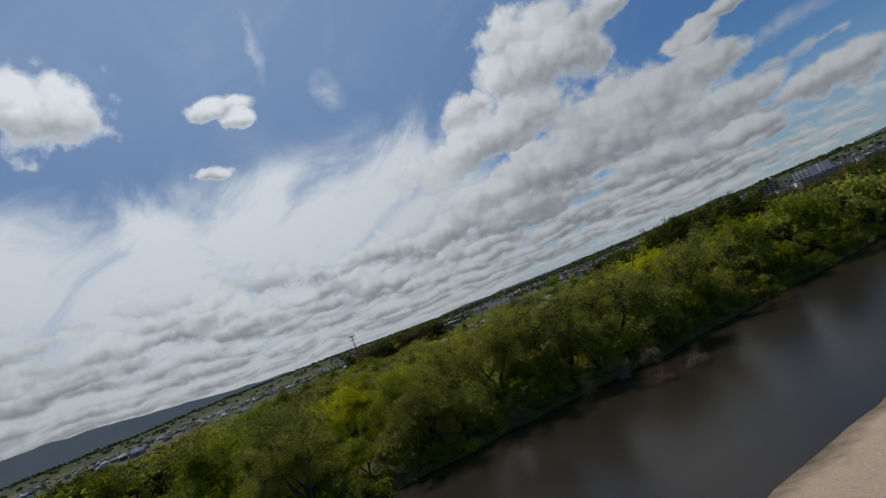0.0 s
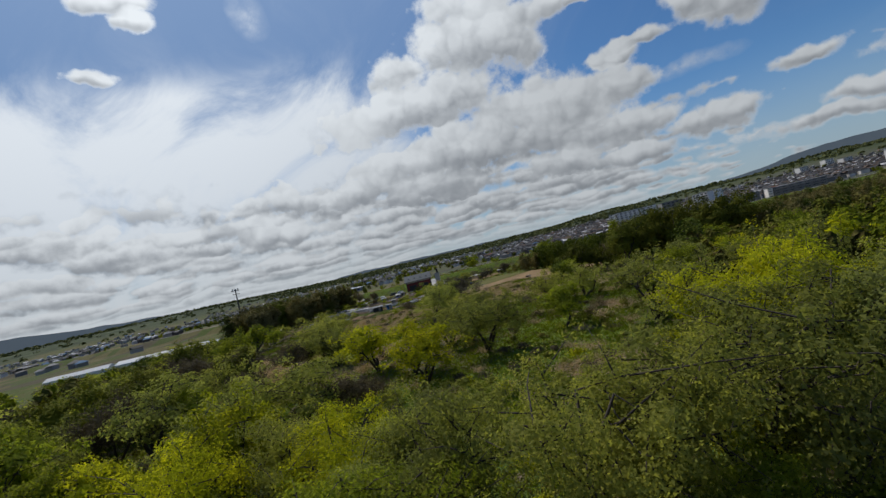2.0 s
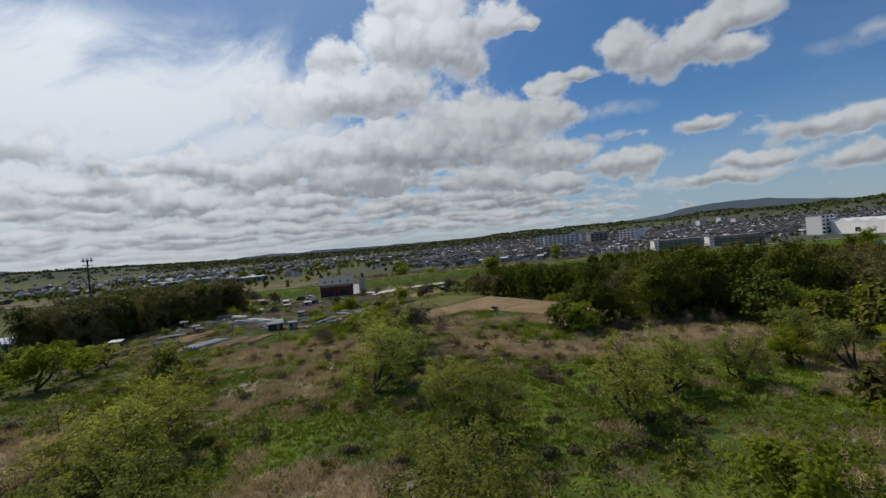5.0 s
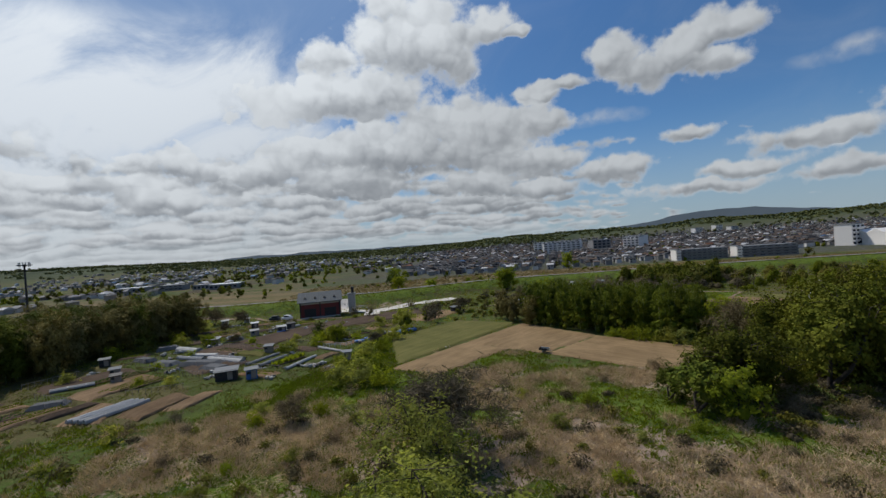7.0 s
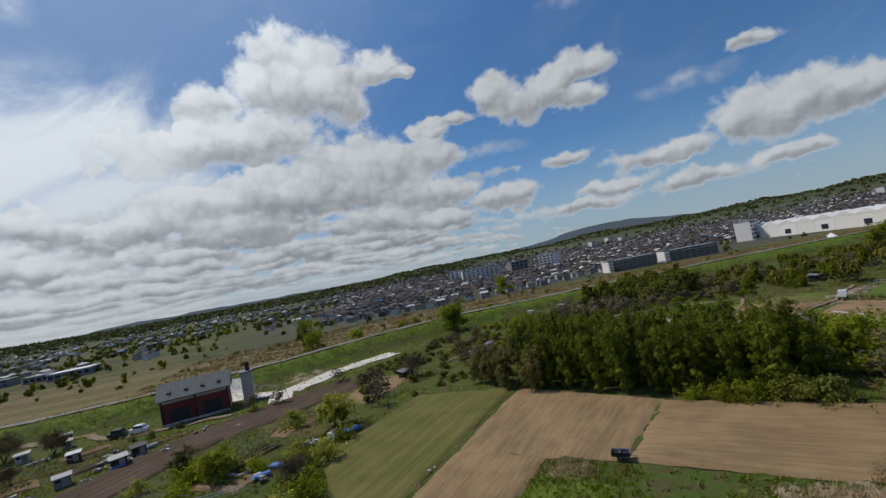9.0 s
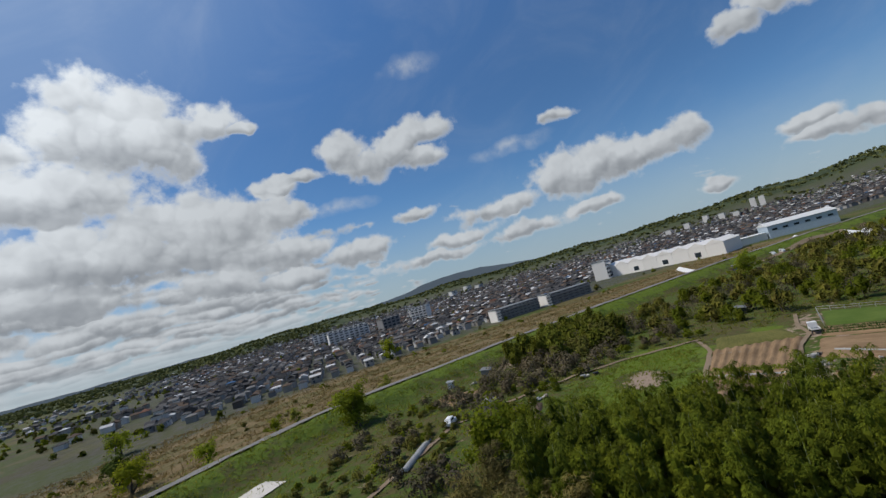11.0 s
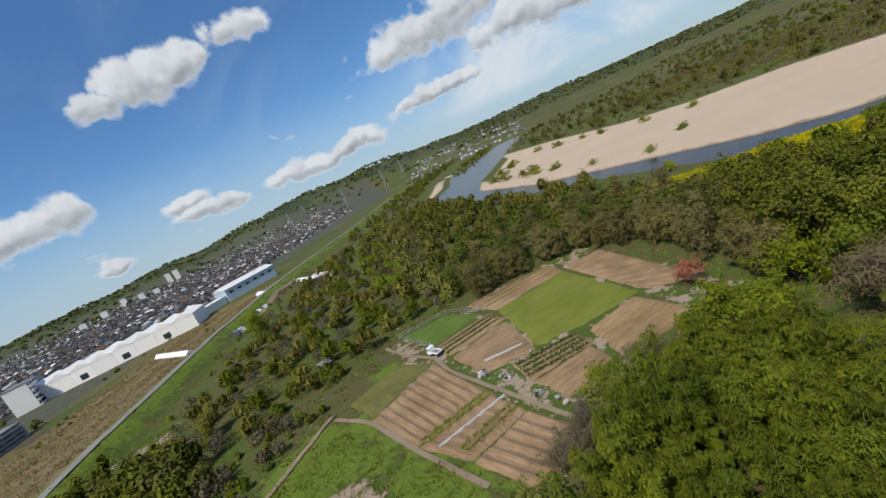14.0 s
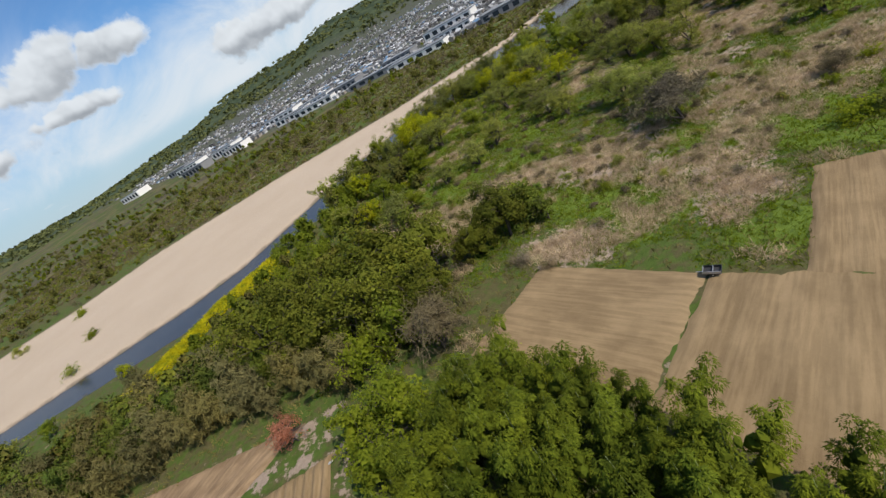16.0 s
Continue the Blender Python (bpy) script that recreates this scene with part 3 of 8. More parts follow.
def heaps(spots):
    return sum(np.exp(-((GX - x) ** 2 + (GY - y) ** 2) / (r * r)) for x, y, r in spots)


R0 = np.hypot(GX, GY - 60)
SOUTH_EDGE = np.interp(GX, [-160, -21, 87, 271, 854, 1406], [-200, -261, -346, -491, -1100, -1208])
BEYOND = np.interp(GX, [p[0] for p in CREST], [p[1] for p in CREST])
TOWN_N = smooth(GY - BEYOND, 78, 92) * (1 - smooth(R0, 1400, 2100)) * (0.08 + 0.92 * smooth(GX + 0.12 * GY, -120, 60)) + 0.15 * smooth(-GX, 190, 240) * smooth(GY, 60, 110) * (1 - smooth(R0, 1000, 1300))
STRIP = np.interp(GX, [-100, 60, 110, 200], [106, 84, 70, 58])
TAN = smooth(GY - BEYOND, 11, 17) * (1 - smooth(GY - BEYOND - STRIP, 0, 12)) * (1 - smooth(GX, 280, 350)) * (0.45 + 0.55 * smooth(GX, -60, 20))
field("sand", np.clip(np.maximum(signed(GX, GY, SAND), signed(GX, GY, SANDBAR)), -8, 8))
field("bed", np.clip(signed(GX, GY, RIVER_N + RIVER_S[::-1]), -6, 6) - 1.0)
field("dry", np.clip(0.85 * heaps(DRY + DRY2) + 0.42 * inside(GX, GY, [(108, 116), (107, 70), (62, 68), (50, 108), (80, 127)]) + 0.02 + 0.25 * smooth(-GY, 110, 150) * (1 - smooth(-GY, 230, 260)), 0, 1))
field("lush", np.clip(heaps(LUSH + LUSH2) - 1.6 * heaps([(63, 128.5, 4.5), (59.5, 126.5, 3)]) + 0.75 * (1 - smooth(line_distance(GX, GY - 4, CREST), 10, 17)), 0, 1))
field("town", np.clip(TOWN_N + smooth(SOUTH_EDGE - GY, 0, 20) * (1 - smooth(R0, 1500, 2300)) * smooth(GX, -900, -500), 0, 1))
PLAIN = smooth(GY - BEYOND, 54, 62) * (1 - smooth(R0, 1500, 1900)) + smooth(-GX, 150, 200) * smooth(GY, 40, 90)
PLAIN = PLAIN + smooth(-GY, 225, 260)
field("straw", TAN)
field("behind", GY - BEYOND)
field("plain", np.clip(PLAIN + 0.8 * inside(GX, GY, [(-84, 54), (-34, 54), (-22, 84), (-8, 143), (-36, 132), (-84, 132)]), 0, 1))
field("hill", smooth(R0 + 160 * lumps(GX, GY, 500, 14) - 250 * (GY < 0) - 400 * (GX > 0.3 * GY) * (GY > 0), 1300, 1650))
gme.materials.append(land)
ground = tagged(new("ground", gme), "weedy riverside land with dead reeds, sand and woods", "ground", kind="structure")


def ribbon(name, a, b, z, mat, label, category):
    """A strip between two lines with equally many points."""
    verts = [(x, y, z) for x, y in a] + [(x, y, z) for x, y in b]
    n = len(a)
    return tagged(part(name, mesh(name, verts, [(i, i + 1, n + i + 1, n + i) for i in range(n - 1)], mat)), label, category, kind="structure")


def resample(line, n):
    p = np.array(line, float)
    s = np.r_[0, np.cumsum(np.hypot(*np.diff(p, axis=0).T))]
    k = np.linspace(0, s[-1], n)
    return list(zip(np.interp(k, s, p[:, 0]), np.interp(k, s, p[:, 1])))


def offset(line, w):
    p = np.array(line, float)
    t = np.gradient(p, axis=0)
    t /= np.hypot(t[:, 0], t[:, 1])[:, None]
    return [(x - ty * w, y + tx * w) for (x, y), (tx, ty) in zip(p, t)]


ribbon("water", offset(resample(RIVER_N, 90), 5), offset(resample(RIVER_S, 90), -5), -1.15, water, "murky brown river with a rippled surface", "river")


def track(name, line, width, mat, label, category, lift=0.05, n=60):
    """A road or path that lies on the ground."""
    c = resample(line, n)
    verts = []
    for k in (-0.5, -0.17, 0.17, 0.5):
        p = np.array(offset(c, k * width))
        verts += list(zip(p[:, 0], p[:, 1], relief(p[:, 0], p[:, 1]) + lift))
    faces = [(j * n + i, j * n + i + 1, (j + 1) * n + i + 1, (j + 1) * n + i) for j in range(3) for i in range(n - 1)]
    return tagged(part(name, mesh(name, verts, faces, mat)), label, category, kind="structure")


track("road", CREST[1:-1], 3.2, M_ROAD, "pale asphalt road along the crest of the levee", "road", 0.3, 160)


# ---- fields ----
def plot(name, corners, rows, high, mat, label, fine=14, lift=0.04, rough=0.03, seed=0):
    """A tilled bed between four corners: rows run from side 0-3 to side 1-2."""
    rng = np.random.default_rng(seed)
    a, b, c, d = (np.array(p, float) for p in corners)
    nv = max(4, rows * 5 if rows else 12)
    verts = []
    for i in range(fine + 1):
        for j in range(nv + 1):
            u, v = i / fine, j / nv
            p = (a * (1 - u) + b * u) * (1 - v) + (d * (1 - u) + c * u) * v
            edge = 0.0 if 0 < i < fine and 0 < j < nv else 1.0
            z = lift + (1.6 * high * (0.5 - 0.5 * math.cos(2 * math.pi * rows * v)) if rows else 0) + rng.uniform(-rough, rough)
            w = rng.uniform(-0.12, 0.12, 2) if edge else (0, 0)
            verts.append((p[0] + w[0], p[1] + w[1], -0.12 if edge else z))
    faces = [(i * (nv + 1) + j, (i + 1) * (nv + 1) + j, (i + 1) * (nv + 1) + j + 1, i * (nv + 1) + j + 1) for i in range(fine) for j in range(nv)]
    me = mesh(name, verts, faces, mat, True)
    uv = me.uv_layers.new(name="rows")
    loops = np.zeros(len(me.loops), dtype=np.int32)
    me.loops.foreach_get("vertex_index", loops)
    uv.data.foreach_set("uv", np.stack([loops // (nv + 1) / fine, loops % (nv + 1) / nv], 1).astype(np.float32).ravel())
    return tagged(part(name, me), label, "field", kind="structure")


plot("field", [(2.6, 90.0), (-11, 74), (-2, 69), (10.6, 82.6)], 4, 0.05, M_FIELD, "bare field end of pale harrowed soil", 16, 0.05)
plot("field", [(17, 107), (2, 89.3), (16.0, 77.2), (29.2, 88.2)], 6, 0.05, M_FIELD, "large bare field of pale harrowed soil", 18, 0.062)
plot("field", [(28.8, 88.0), (43.5, 72.5), (30, 62.5), (16.2, 77.1)], 7, 0.04, M_FIELD, "bare rectangular field of pale raked soil", 20, 0.06)
plot("field", [(2, 117), (-14, 99), (-10, 76), (16.5, 108)], 8, 0.05, M_OLIVE, "stubble field with short olive grass", 16, 0.05)
plot("lawn", [(95, 95.5), (97, 79), (74, 77.5), (73, 96.5)], 0, 0.0, M_LAWN, "flat plot of short yellow-green grass", 14, 0.07)
plot("field", [(105, 100), (104, 78.5), (97, 79), (95, 95.5)], 5, 0.14, M_SOIL, "striped vegetable bed beside the grass plot", 16, 0.05)
plot("field", [(99, 78), (98, 69), (67, 70), (75, 77)], 8, 0.12, M_SOIL, "ploughed brown bed below the trees", 16, 0.05)
plot("field", [(71, 89), (73, 79), (62, 77), (61, 90)], 9, 0.28, M_FIELD, "ridged bed of pale dry soil", 14, 0.05)
plot("lawn", [(107, 115), (107, 104), (97, 98), (94, 110)], 0, 0, M_LAWN2, "fenced plot of fresh green grass", 10, 0.07)
plot("field", [(93, 110.5), (95.5, 98), (89.5, 95.5), (86.5, 108.5)], 4, 0.12, M_SOIL, "brown bed between rows of vegetables", 14, 0.05)
plot("field", [(86, 108.5), (89, 96), (74, 96.8), (75, 105.5)], 3, 0.05, M_SOIL, "bare brown bed with a plastic strip", 14, 0.05)
plot("field", [(73.5, 101.5), (72.5, 91), (68, 90), (67, 101)], 5, 0.12, M_SOIL, "brown bed planted with leeks", 12, 0.05)
plot("field", [(66.5, 101), (67.5, 91), (62.5, 91), (60, 99)], 5, 0.1, M_SOIL, "brown bed of loose soil", 12, 0.05)
plot("lawn", [(94, 117.5), (88, 112), (80, 124), (89, 128)], 4, 0.05, M_OLIVE, "olive green bed of thin grass", 12, 0.05)
plot("field", [(87.5, 111.5), (71.5, 107), (67, 118.5), (79.5, 124)], 9, 0.2, M_SOIL, "ridged bed of brown soil", 16, 0.05)
plot("field", [(71, 107), (62, 104), (59, 113), (66.5, 118.3)], 6, 0.1, M_SOIL, "brown bed with green strips of vegetables", 14, 0.05)
plot("field", [(62, 104), (53, 100), (50, 108), (58.5, 113)], 6, 0.22, M_SOIL, "ridged bed beside the bamboo grove", 14, 0.05)
plot("field", [(-53, 57), (-53.5, 66), (-49, 64), (-47, 57)], 6, 0.12, M_SOIL, "brown bed next to plastic tunnels", 10, 0.05)
plot("field", [(-46.5, 59), (-43.5, 68.5), (-40, 66), (-42, 57)], 8, 0.15, M_SOIL, "ridged brown allotment bed", 12, 0.05)
plot("field", [(-41, 60), (-39, 68), (-36, 68), (-38, 60)], 4, 0.12, M_SOIL, "narrow brown allotment bed", 10, 0.05)
plot("field", [(-59, 98), (-39, 128), (-30, 121.5), (-49, 90)], 6, 0.16, M_DARKSOIL, "long dark ploughed bed", 20, 0.05)
plot("field", [(-38.5, 128), (-11, 146), (-8, 134), (-30.5, 118.5)], 6, 0.16, M_DARKSOIL, "long dark ploughed bed below the levee", 20, 0.05)
plot("field", [(-14, 124), (-4, 140), (4, 134), (-6, 119)], 4, 0.1, M_SOIL, "brown bed beside a shed", 10, 0.05)
plot("field", [(-74, 76), (-66, 88), (-60, 84), (-68, 72)], 6, 0.15, M_DARKSOIL, "dark allotment bed near the bamboo", 10, 0.05)
plot("field", [(-63, 70), (-58, 82), (-52, 78), (-57, 67)], 6, 0.15, M_SOIL, "brown allotment bed in rows", 10, 0.05)
plot("field", [(-53, 84), (-46, 92), (-40, 86), (-46, 78)], 5, 0.12, M_DARKSOIL, "dark bed covered with netting", 10, 0.05)
plot("field", [(38, 170), (46, 176), (51, 166), (43, 160)], 7, 0.2, M_SOIL, "small brown ridged bed below the levee", 10, 0.05)
plot("field", [(33, 142), (40, 150), (48, 141), (41, 134)], 8, 0.15, M_DARKSOIL, "dark bed with rows of seedlings", 10, 0.05)
track("path", [(105, 119), (95, 115), (89, 111), (81, 109.8), (71, 106), (63, 103), (56, 100.5)], 0.75, M_PATH, "trodden earth path between the beds", "path", 0.22, 30)
track("path", [(81, 110), (76.5, 122), (70, 120)], 0.8, M_PATH, "narrow earth path beside the beds", "path", 0.2, 12)
track("path", [(86, 130.5), (79.5, 124.5), (67, 119), (54, 112.5)], 0.8, M_PATH, "earth path along the meadow", "path", 0.2, 20)
track("path", [(10, 138), (23, 145), (33, 151), (44, 150), (62, 146), (74, 141), (88, 131)], 1.0, M_PATH, "earth track along the allotments", "path", 0.2, 30)
track("path", [(-25, 138), (-26, 146), (-38, 152), (-40, 163)], 5.0, M_SLAB, "concrete ramp up to the levee", "ramp", 0.2, 24)
track("path", [(-24, 146), (-13, 158), (2, 166)], 6.5, M_SLAB, "pale gravel yard at the foot of the levee", "yard", 0.2, 20)
track("path", [(-34, 136), (-52, 137), (-60, 141), (-66, 148), (-90, 152)], 1.8, M_PATH, "pale lane below the levee", "lane", 0.2, 30)
track("path", [(205, 172), (235, 170), (262, 168), (285, 160)], 2.5, M_PATH, "pale farm lane", "lane", 0.2, 20)


# ---- plants ----
def tube(verts, faces, pts, radii, sides=5):
    """Adds a tapered tube along points."""
    start = len(verts)
    for i, (p, r) in enumerate(zip(pts, radii)):
        d = np.array(pts[min(i + 1, len(pts) - 1)]) - np.array(pts[max(i - 1, 0)])
        d = d / (np.linalg.norm(d) + 1e-9)
        u = np.cross(d, (0.3, 0.9, 0.2))
        u /= np.linalg.norm(u) + 1e-9
        w = np.cross(d, u)
        for k in range(sides):
            a = 2 * math.pi * k / sides
            verts.append(tuple(np.array(p) + r * (math.cos(a) * u + math.sin(a) * w)))
    for i in range(len(pts) - 1):
        for k in range(sides):
            a, b = start + i * sides + k, start + i * sides + (k + 1) % sides
            faces.append((a, b, b + sides, a + sides))
    faces.append(tuple(start + (len(pts) - 1) * sides + k for k in range(sides)))


def grow(rng, high, spread, stems, twigs, droop=0.0, thick=0.2):
    """Trunk, limbs and the tips where leaves sit. Crown shape from the limbs' reach."""
    verts, faces, tips = [], [], []
    for s in range(stems):
        a0 = rng.uniform(0, 2 * math.pi)
        lean = rng.uniform(0.05, 0.25) if stems == 1 else rng.uniform(0.25, 0.7)
        top = np.array([math.cos(a0) * lean * high * 0.5, math.sin(a0) * lean * high * 0.5, high * rng.uniform(0.42, 0.6)])
        knee = top * 0.5 + rng.normal(0, 0.05 * high, 3) * (1, 1, 0.3)
        base = np.array([math.cos(a0) * 0.12 * (stems > 1), math.sin(a0) * 0.12 * (stems > 1), -0.3])
        t0 = thick * high / 7
        tube(verts, faces, [base, base * 0.5 + (0, 0, 0.25), knee, top], [t0 * 1.5, t0, t0 * 0.7, t0 * 0.15], 6)
        for k in range(max(3, int(9 / stems) + 2)):
            f = rng.uniform(0.35, 1.0)
            root = knee + (top - knee) * f if f > 0.3 else knee
            a = rng.uniform(0, 2 * math.pi)
            el = rng.uniform(-0.1, 1.2)
            reach = spread * rng.uniform(0.65, 1.05)
            dirn = np.array([math.cos(a) * math.cos(el), math.sin(a) * math.cos(el), math.sin(el)])
            end = root + dirn * np.array([reach, reach, (high - root[2]) * rng.uniform(0.75, 1.05)])
            mid = (root + end) / 2 + np.array([0, 0, 0.12 * reach]) + rng.normal(0, 0.06 * high, 3)
            tube(verts, faces, [root, mid, end], [t0 * 0.36, t0 * 0.22, t0 * 0.06], 4)
            for q in range(twigs):
                g = rng.uniform(0.3, 1.0)
                p = (1 - g) ** 2 * root + 2 * g * (1 - g) * mid + g * g * end
                e = p + rng.normal(0, 1, 3) * (0.16 * high, 0.16 * high, 0.11 * high) + (0, 0, 0.03 * high - droop * 0.1 * high)
                tube(verts, faces, [p, (p + e) / 2 + rng.normal(0, 0.02 * high, 3), e], [t0 * 0.18, t0 * 0.12, t0 * 0.04], 3)
                tips.append((p + e) / 2)
                tips.append(e)
            tips.append(end)
    return verts, faces, np.array(tips)


def leaves(rng, tips, count, size, clump, droop=0.0, slim=0.45, flat=0.3, form=0.8):
    """Single leaf blades round the tips, turned outward from their clump and crown."""
    share = rng.uniform(0.15, 1.0, len(tips)) ** 1.4
    pick = rng.choice(len(tips), count, p=share / share.sum())
    off = rng.normal(0, 1, (count, 3))
    off /= np.linalg.norm(off, axis=1)[:, None] + 1e-9
    off *= rng.uniform(0.35, 1.25, (count, 1))
    at = tips[pick] + off * (clump, clump, clump * 0.75) * 1.5
    at[:, 2] = np.maximum(at[:, 2], 0.12)
    mid = tips.mean(axis=0) * (1, 1, 0.8)
    out = tips[pick] - mid
    out /= np.linalg.norm(out, axis=1)[:, None] + 1e-9
    n = (off * 0.8 + out * 0.7 + (0, 0, 0.3)) * form + rng.normal(0, 0.42, (count, 3))
    n /= np.linalg.norm(n, axis=1)[:, None] + 1e-9
    d = rng.normal(0, 1, (count, 3))
    d[:, 2] = d[:, 2] * (1 - flat) - droop
    d -= n * np.sum(d * n, axis=1)[:, None]
    d /= np.linalg.norm(d, axis=1)[:, None] + 1e-9
    w = np.cross(n, d)
    L = size * rng.uniform(0.6, 1.4, count)[:, None]
    v = np.stack([at - d * L / 2 + w * L * slim / 2, at - d * L / 2 - w * L * slim / 2, at + d * L / 2], 1).reshape(-1, 3)
    return v, np.arange(count * 3).reshape(-1, 3)


def dome(rng, n, high, spread, low=0.25):
    """Spots over a rounded, lumpy crown."""
    q = rng.normal(0, 1, (n, 3))
    q /= np.linalg.norm(q, axis=1)[:, None]
    q[:, 2] = np.abs(q[:, 2]) * 1.25 - 0.25
    return q * rng.uniform(0.7, 1.0, (n, 1)) * (spread * 0.92, spread * 0.92, high * (0.97 - low) * 0.8) + (0, 0, high * (low + 0.15))


ICO = [(0, a, b * 1.618) for a in (-1, 1) for b in (-1, 1)] + [(a, b * 1.618, 0) for a in (-1, 1) for b in (-1, 1)] + [(b * 1.618, 0, a) for a in (-1, 1) for b in (-1, 1)]
ICO = np.array(ICO) / 1.902
ICO_F = np.array([f for f in ((i, j, k) for i in range(12) for j in range(i + 1, 12) for k in range(j + 1, 12)) if all(np.linalg.norm(ICO[f[a]] - ICO[f[b]]) < 1.1 for a, b in ((0, 1), (1, 2), (0, 2)))])


def cores(rng, centres, radii):
    """Lumpy solid hearts added behind the leaves to close the crown and block light."""
    n = len(centres)
    v = centres[:, None, :] + ICO[None] * rng.uniform(0.75, 1.1, (n, 12, 1)) * radii[:, None, :]
    return v.reshape(-1, 3), (ICO_F[None] + 12 * np.arange(n)[:, None, None]).reshape(-1, 3)


def tree(name, label, seed, high, spread, stems, twigs, count, size, leaf, bark, clump=0.45, droop=0.0, category="tree", slim=0.7, full=0, heart=0.0):
    rng = np.random.default_rng(seed)
    t = thing(name, label, category)
    v, f, tips = grow(rng, high, spread, stems, twigs, droop)
    part("trunk", mesh("trunk", v, f, bark, True), t)
    if full:
        tips = np.concatenate([tips, dome(rng, full, high, spread, 0.16 if stems >= 3 else 0.08)])
    if count:
        v, f = leaves(rng, tips, count, size, clump, droop, slim)
        if heart:
            q = dome(rng, 7, high, spread * 0.55, 0.2) * (1, 1, 0.8)
            hv, hf = cores(rng, q, np.full((7, 3), heart * spread) * rng.uniform(0.7, 1.1, (7, 1)))
            v, f = np.concatenate([v, hv]), np.concatenate([f, hf + len(v)])
        part("crown", mesh("crown", v, f, leaf), t)
    return t


def twiggy(name, label, seed, high, spread, leaf, bark, count=900, category="tree"):
    """A tree still bare, its crown a haze of thin twigs."""
    rng = np.random.default_rng(seed)
    t = thing(name, label, category)
    v, f, tips = grow(rng, high, spread, 3, 9, 0, 0.15)
    part("trunk", mesh("trunk", v, f, bark, True), t)
    v, f = leaves(rng, tips, count, 0.7, 0.42, -0.6, 0.07, 0.0, 0.3)
    part("crown", mesh("crown", v, f, leaf), t, "haze of thin bare twigs")
    return t


def bush(name, label, seed, high, wide, count, size, leaf, bark, category="bush", slim=0.7):
    rng = np.random.default_rng(seed)
    t = thing(name, label, category)
    v, f, tips = grow(rng, high, wide, 4, 1, 0, 0.07)
    part("stem", mesh("stem", v, f, bark, True), t)
    low = np.stack([rng.normal(0, wide * 0.55, 40), rng.normal(0, wide * 0.55, 40), rng.uniform(0.2, high * 0.5, 40)], 1)
    v, f = leaves(rng, np.concatenate([tips, low]), count, size, 0.35 * high / 2.5, 0.1, slim)
    part("foliage", mesh("foliage", v, f, leaf), t)
    return t


def bamboo(name, label, seed, high, pads, per, leaf, size=0.55, category="bamboo"):
    """One leaning culm with layered, drooping sprays of narrow leaves."""
    rng = np.random.default_rng(seed)
    t = thing(name, label, category)
    a = rng.uniform(0, 2 * math.pi)
    bend = rng.uniform(0.5, 1.6)
    dirn = np.array([math.cos(a), math.sin(a)])
    pts = [np.array([*(dirn * bend * k ** 2.2), high * (k - 0.05 * k ** 3)]) for k in np.linspace(0, 1, 7)]
    v, f = [], []
    tube(v, f, [p - (0, 0, 0.2 if i == 0 else 0) for i, p in enumerate(pts)], [0.055, 0.055, 0.05, 0.045, 0.035, 0.025, 0.01], 5)
    part("culm", mesh("culm", v, f, M_CULM, True), t, "green bamboo culm")
    V = []
    for k in range(pads):
        h = 0.20 + 0.80 * ((k + rng.uniform(0, 1)) / pads) ** 0.75
        i = min(int(h * 6), 5)
        c = pts[i] + (pts[i + 1] - pts[i]) * (h * 6 - i)
        b = rng.uniform(0, 2 * math.pi)
        off = rng.uniform(0.25, 1.0) * (2.0 - 1.2 * h)
        c = c + (math.cos(b) * off, math.sin(b) * off, rng.uniform(-0.1, 0.25))
        n = per
        wide = rng.uniform(0.38, 0.72)
        az = rng.uniform(0, 2 * math.pi, n)
        rr = wide * rng.uniform(0.0, 1.0, n) ** 0.7
        at = c + np.stack([np.cos(az) * rr, np.sin(az) * rr, 0.25 - rr * 1.05 + rng.normal(0, 0.05, n)], 1)
        d = np.stack([np.cos(az) * 0.8, np.sin(az) * 0.8, -0.35 - rr * 0.9], 1) + rng.normal(0, 0.25, (n, 3))
        d /= np.linalg.norm(d, axis=1)[:, None]
        w = np.cross(d, np.stack([np.cos(az) * 0.5, np.sin(az) * 0.5, np.ones(n)], 1) + rng.normal(0, 0.25, (n, 3)))
        w /= np.linalg.norm(w, axis=1)[:, None] + 1e-9
        L = size * rng.uniform(0.7, 1.3, n)[:, None]
        q = np.stack([at + w * L * 0.17, at - w * L * 0.17, at + d * L], 1)
        V.extend(q)
    V = np.array(V).reshape(-1, 3)
    F = np.arange(len(V)).reshape(-1, 3)
    # cores added along the culm keep light out of the gaps
    hv, hf = cores(rng, np.array([pts[k] for k in (1, 2, 3, 4, 5)]) + rng.normal(0, 0.3, (5, 3)), np.array([(0.75, 0.75, 0.8), (0.85, 0.85, 0.8), (0.7, 0.7, 0.8), (0.5, 0.5, 0.7), (0.28, 0.28, 0.6)]))
    part("foliage", mesh("foliage", np.concatenate([V, hv]), np.concatenate([F, hf + len(V)]), leaf), t)
    return t


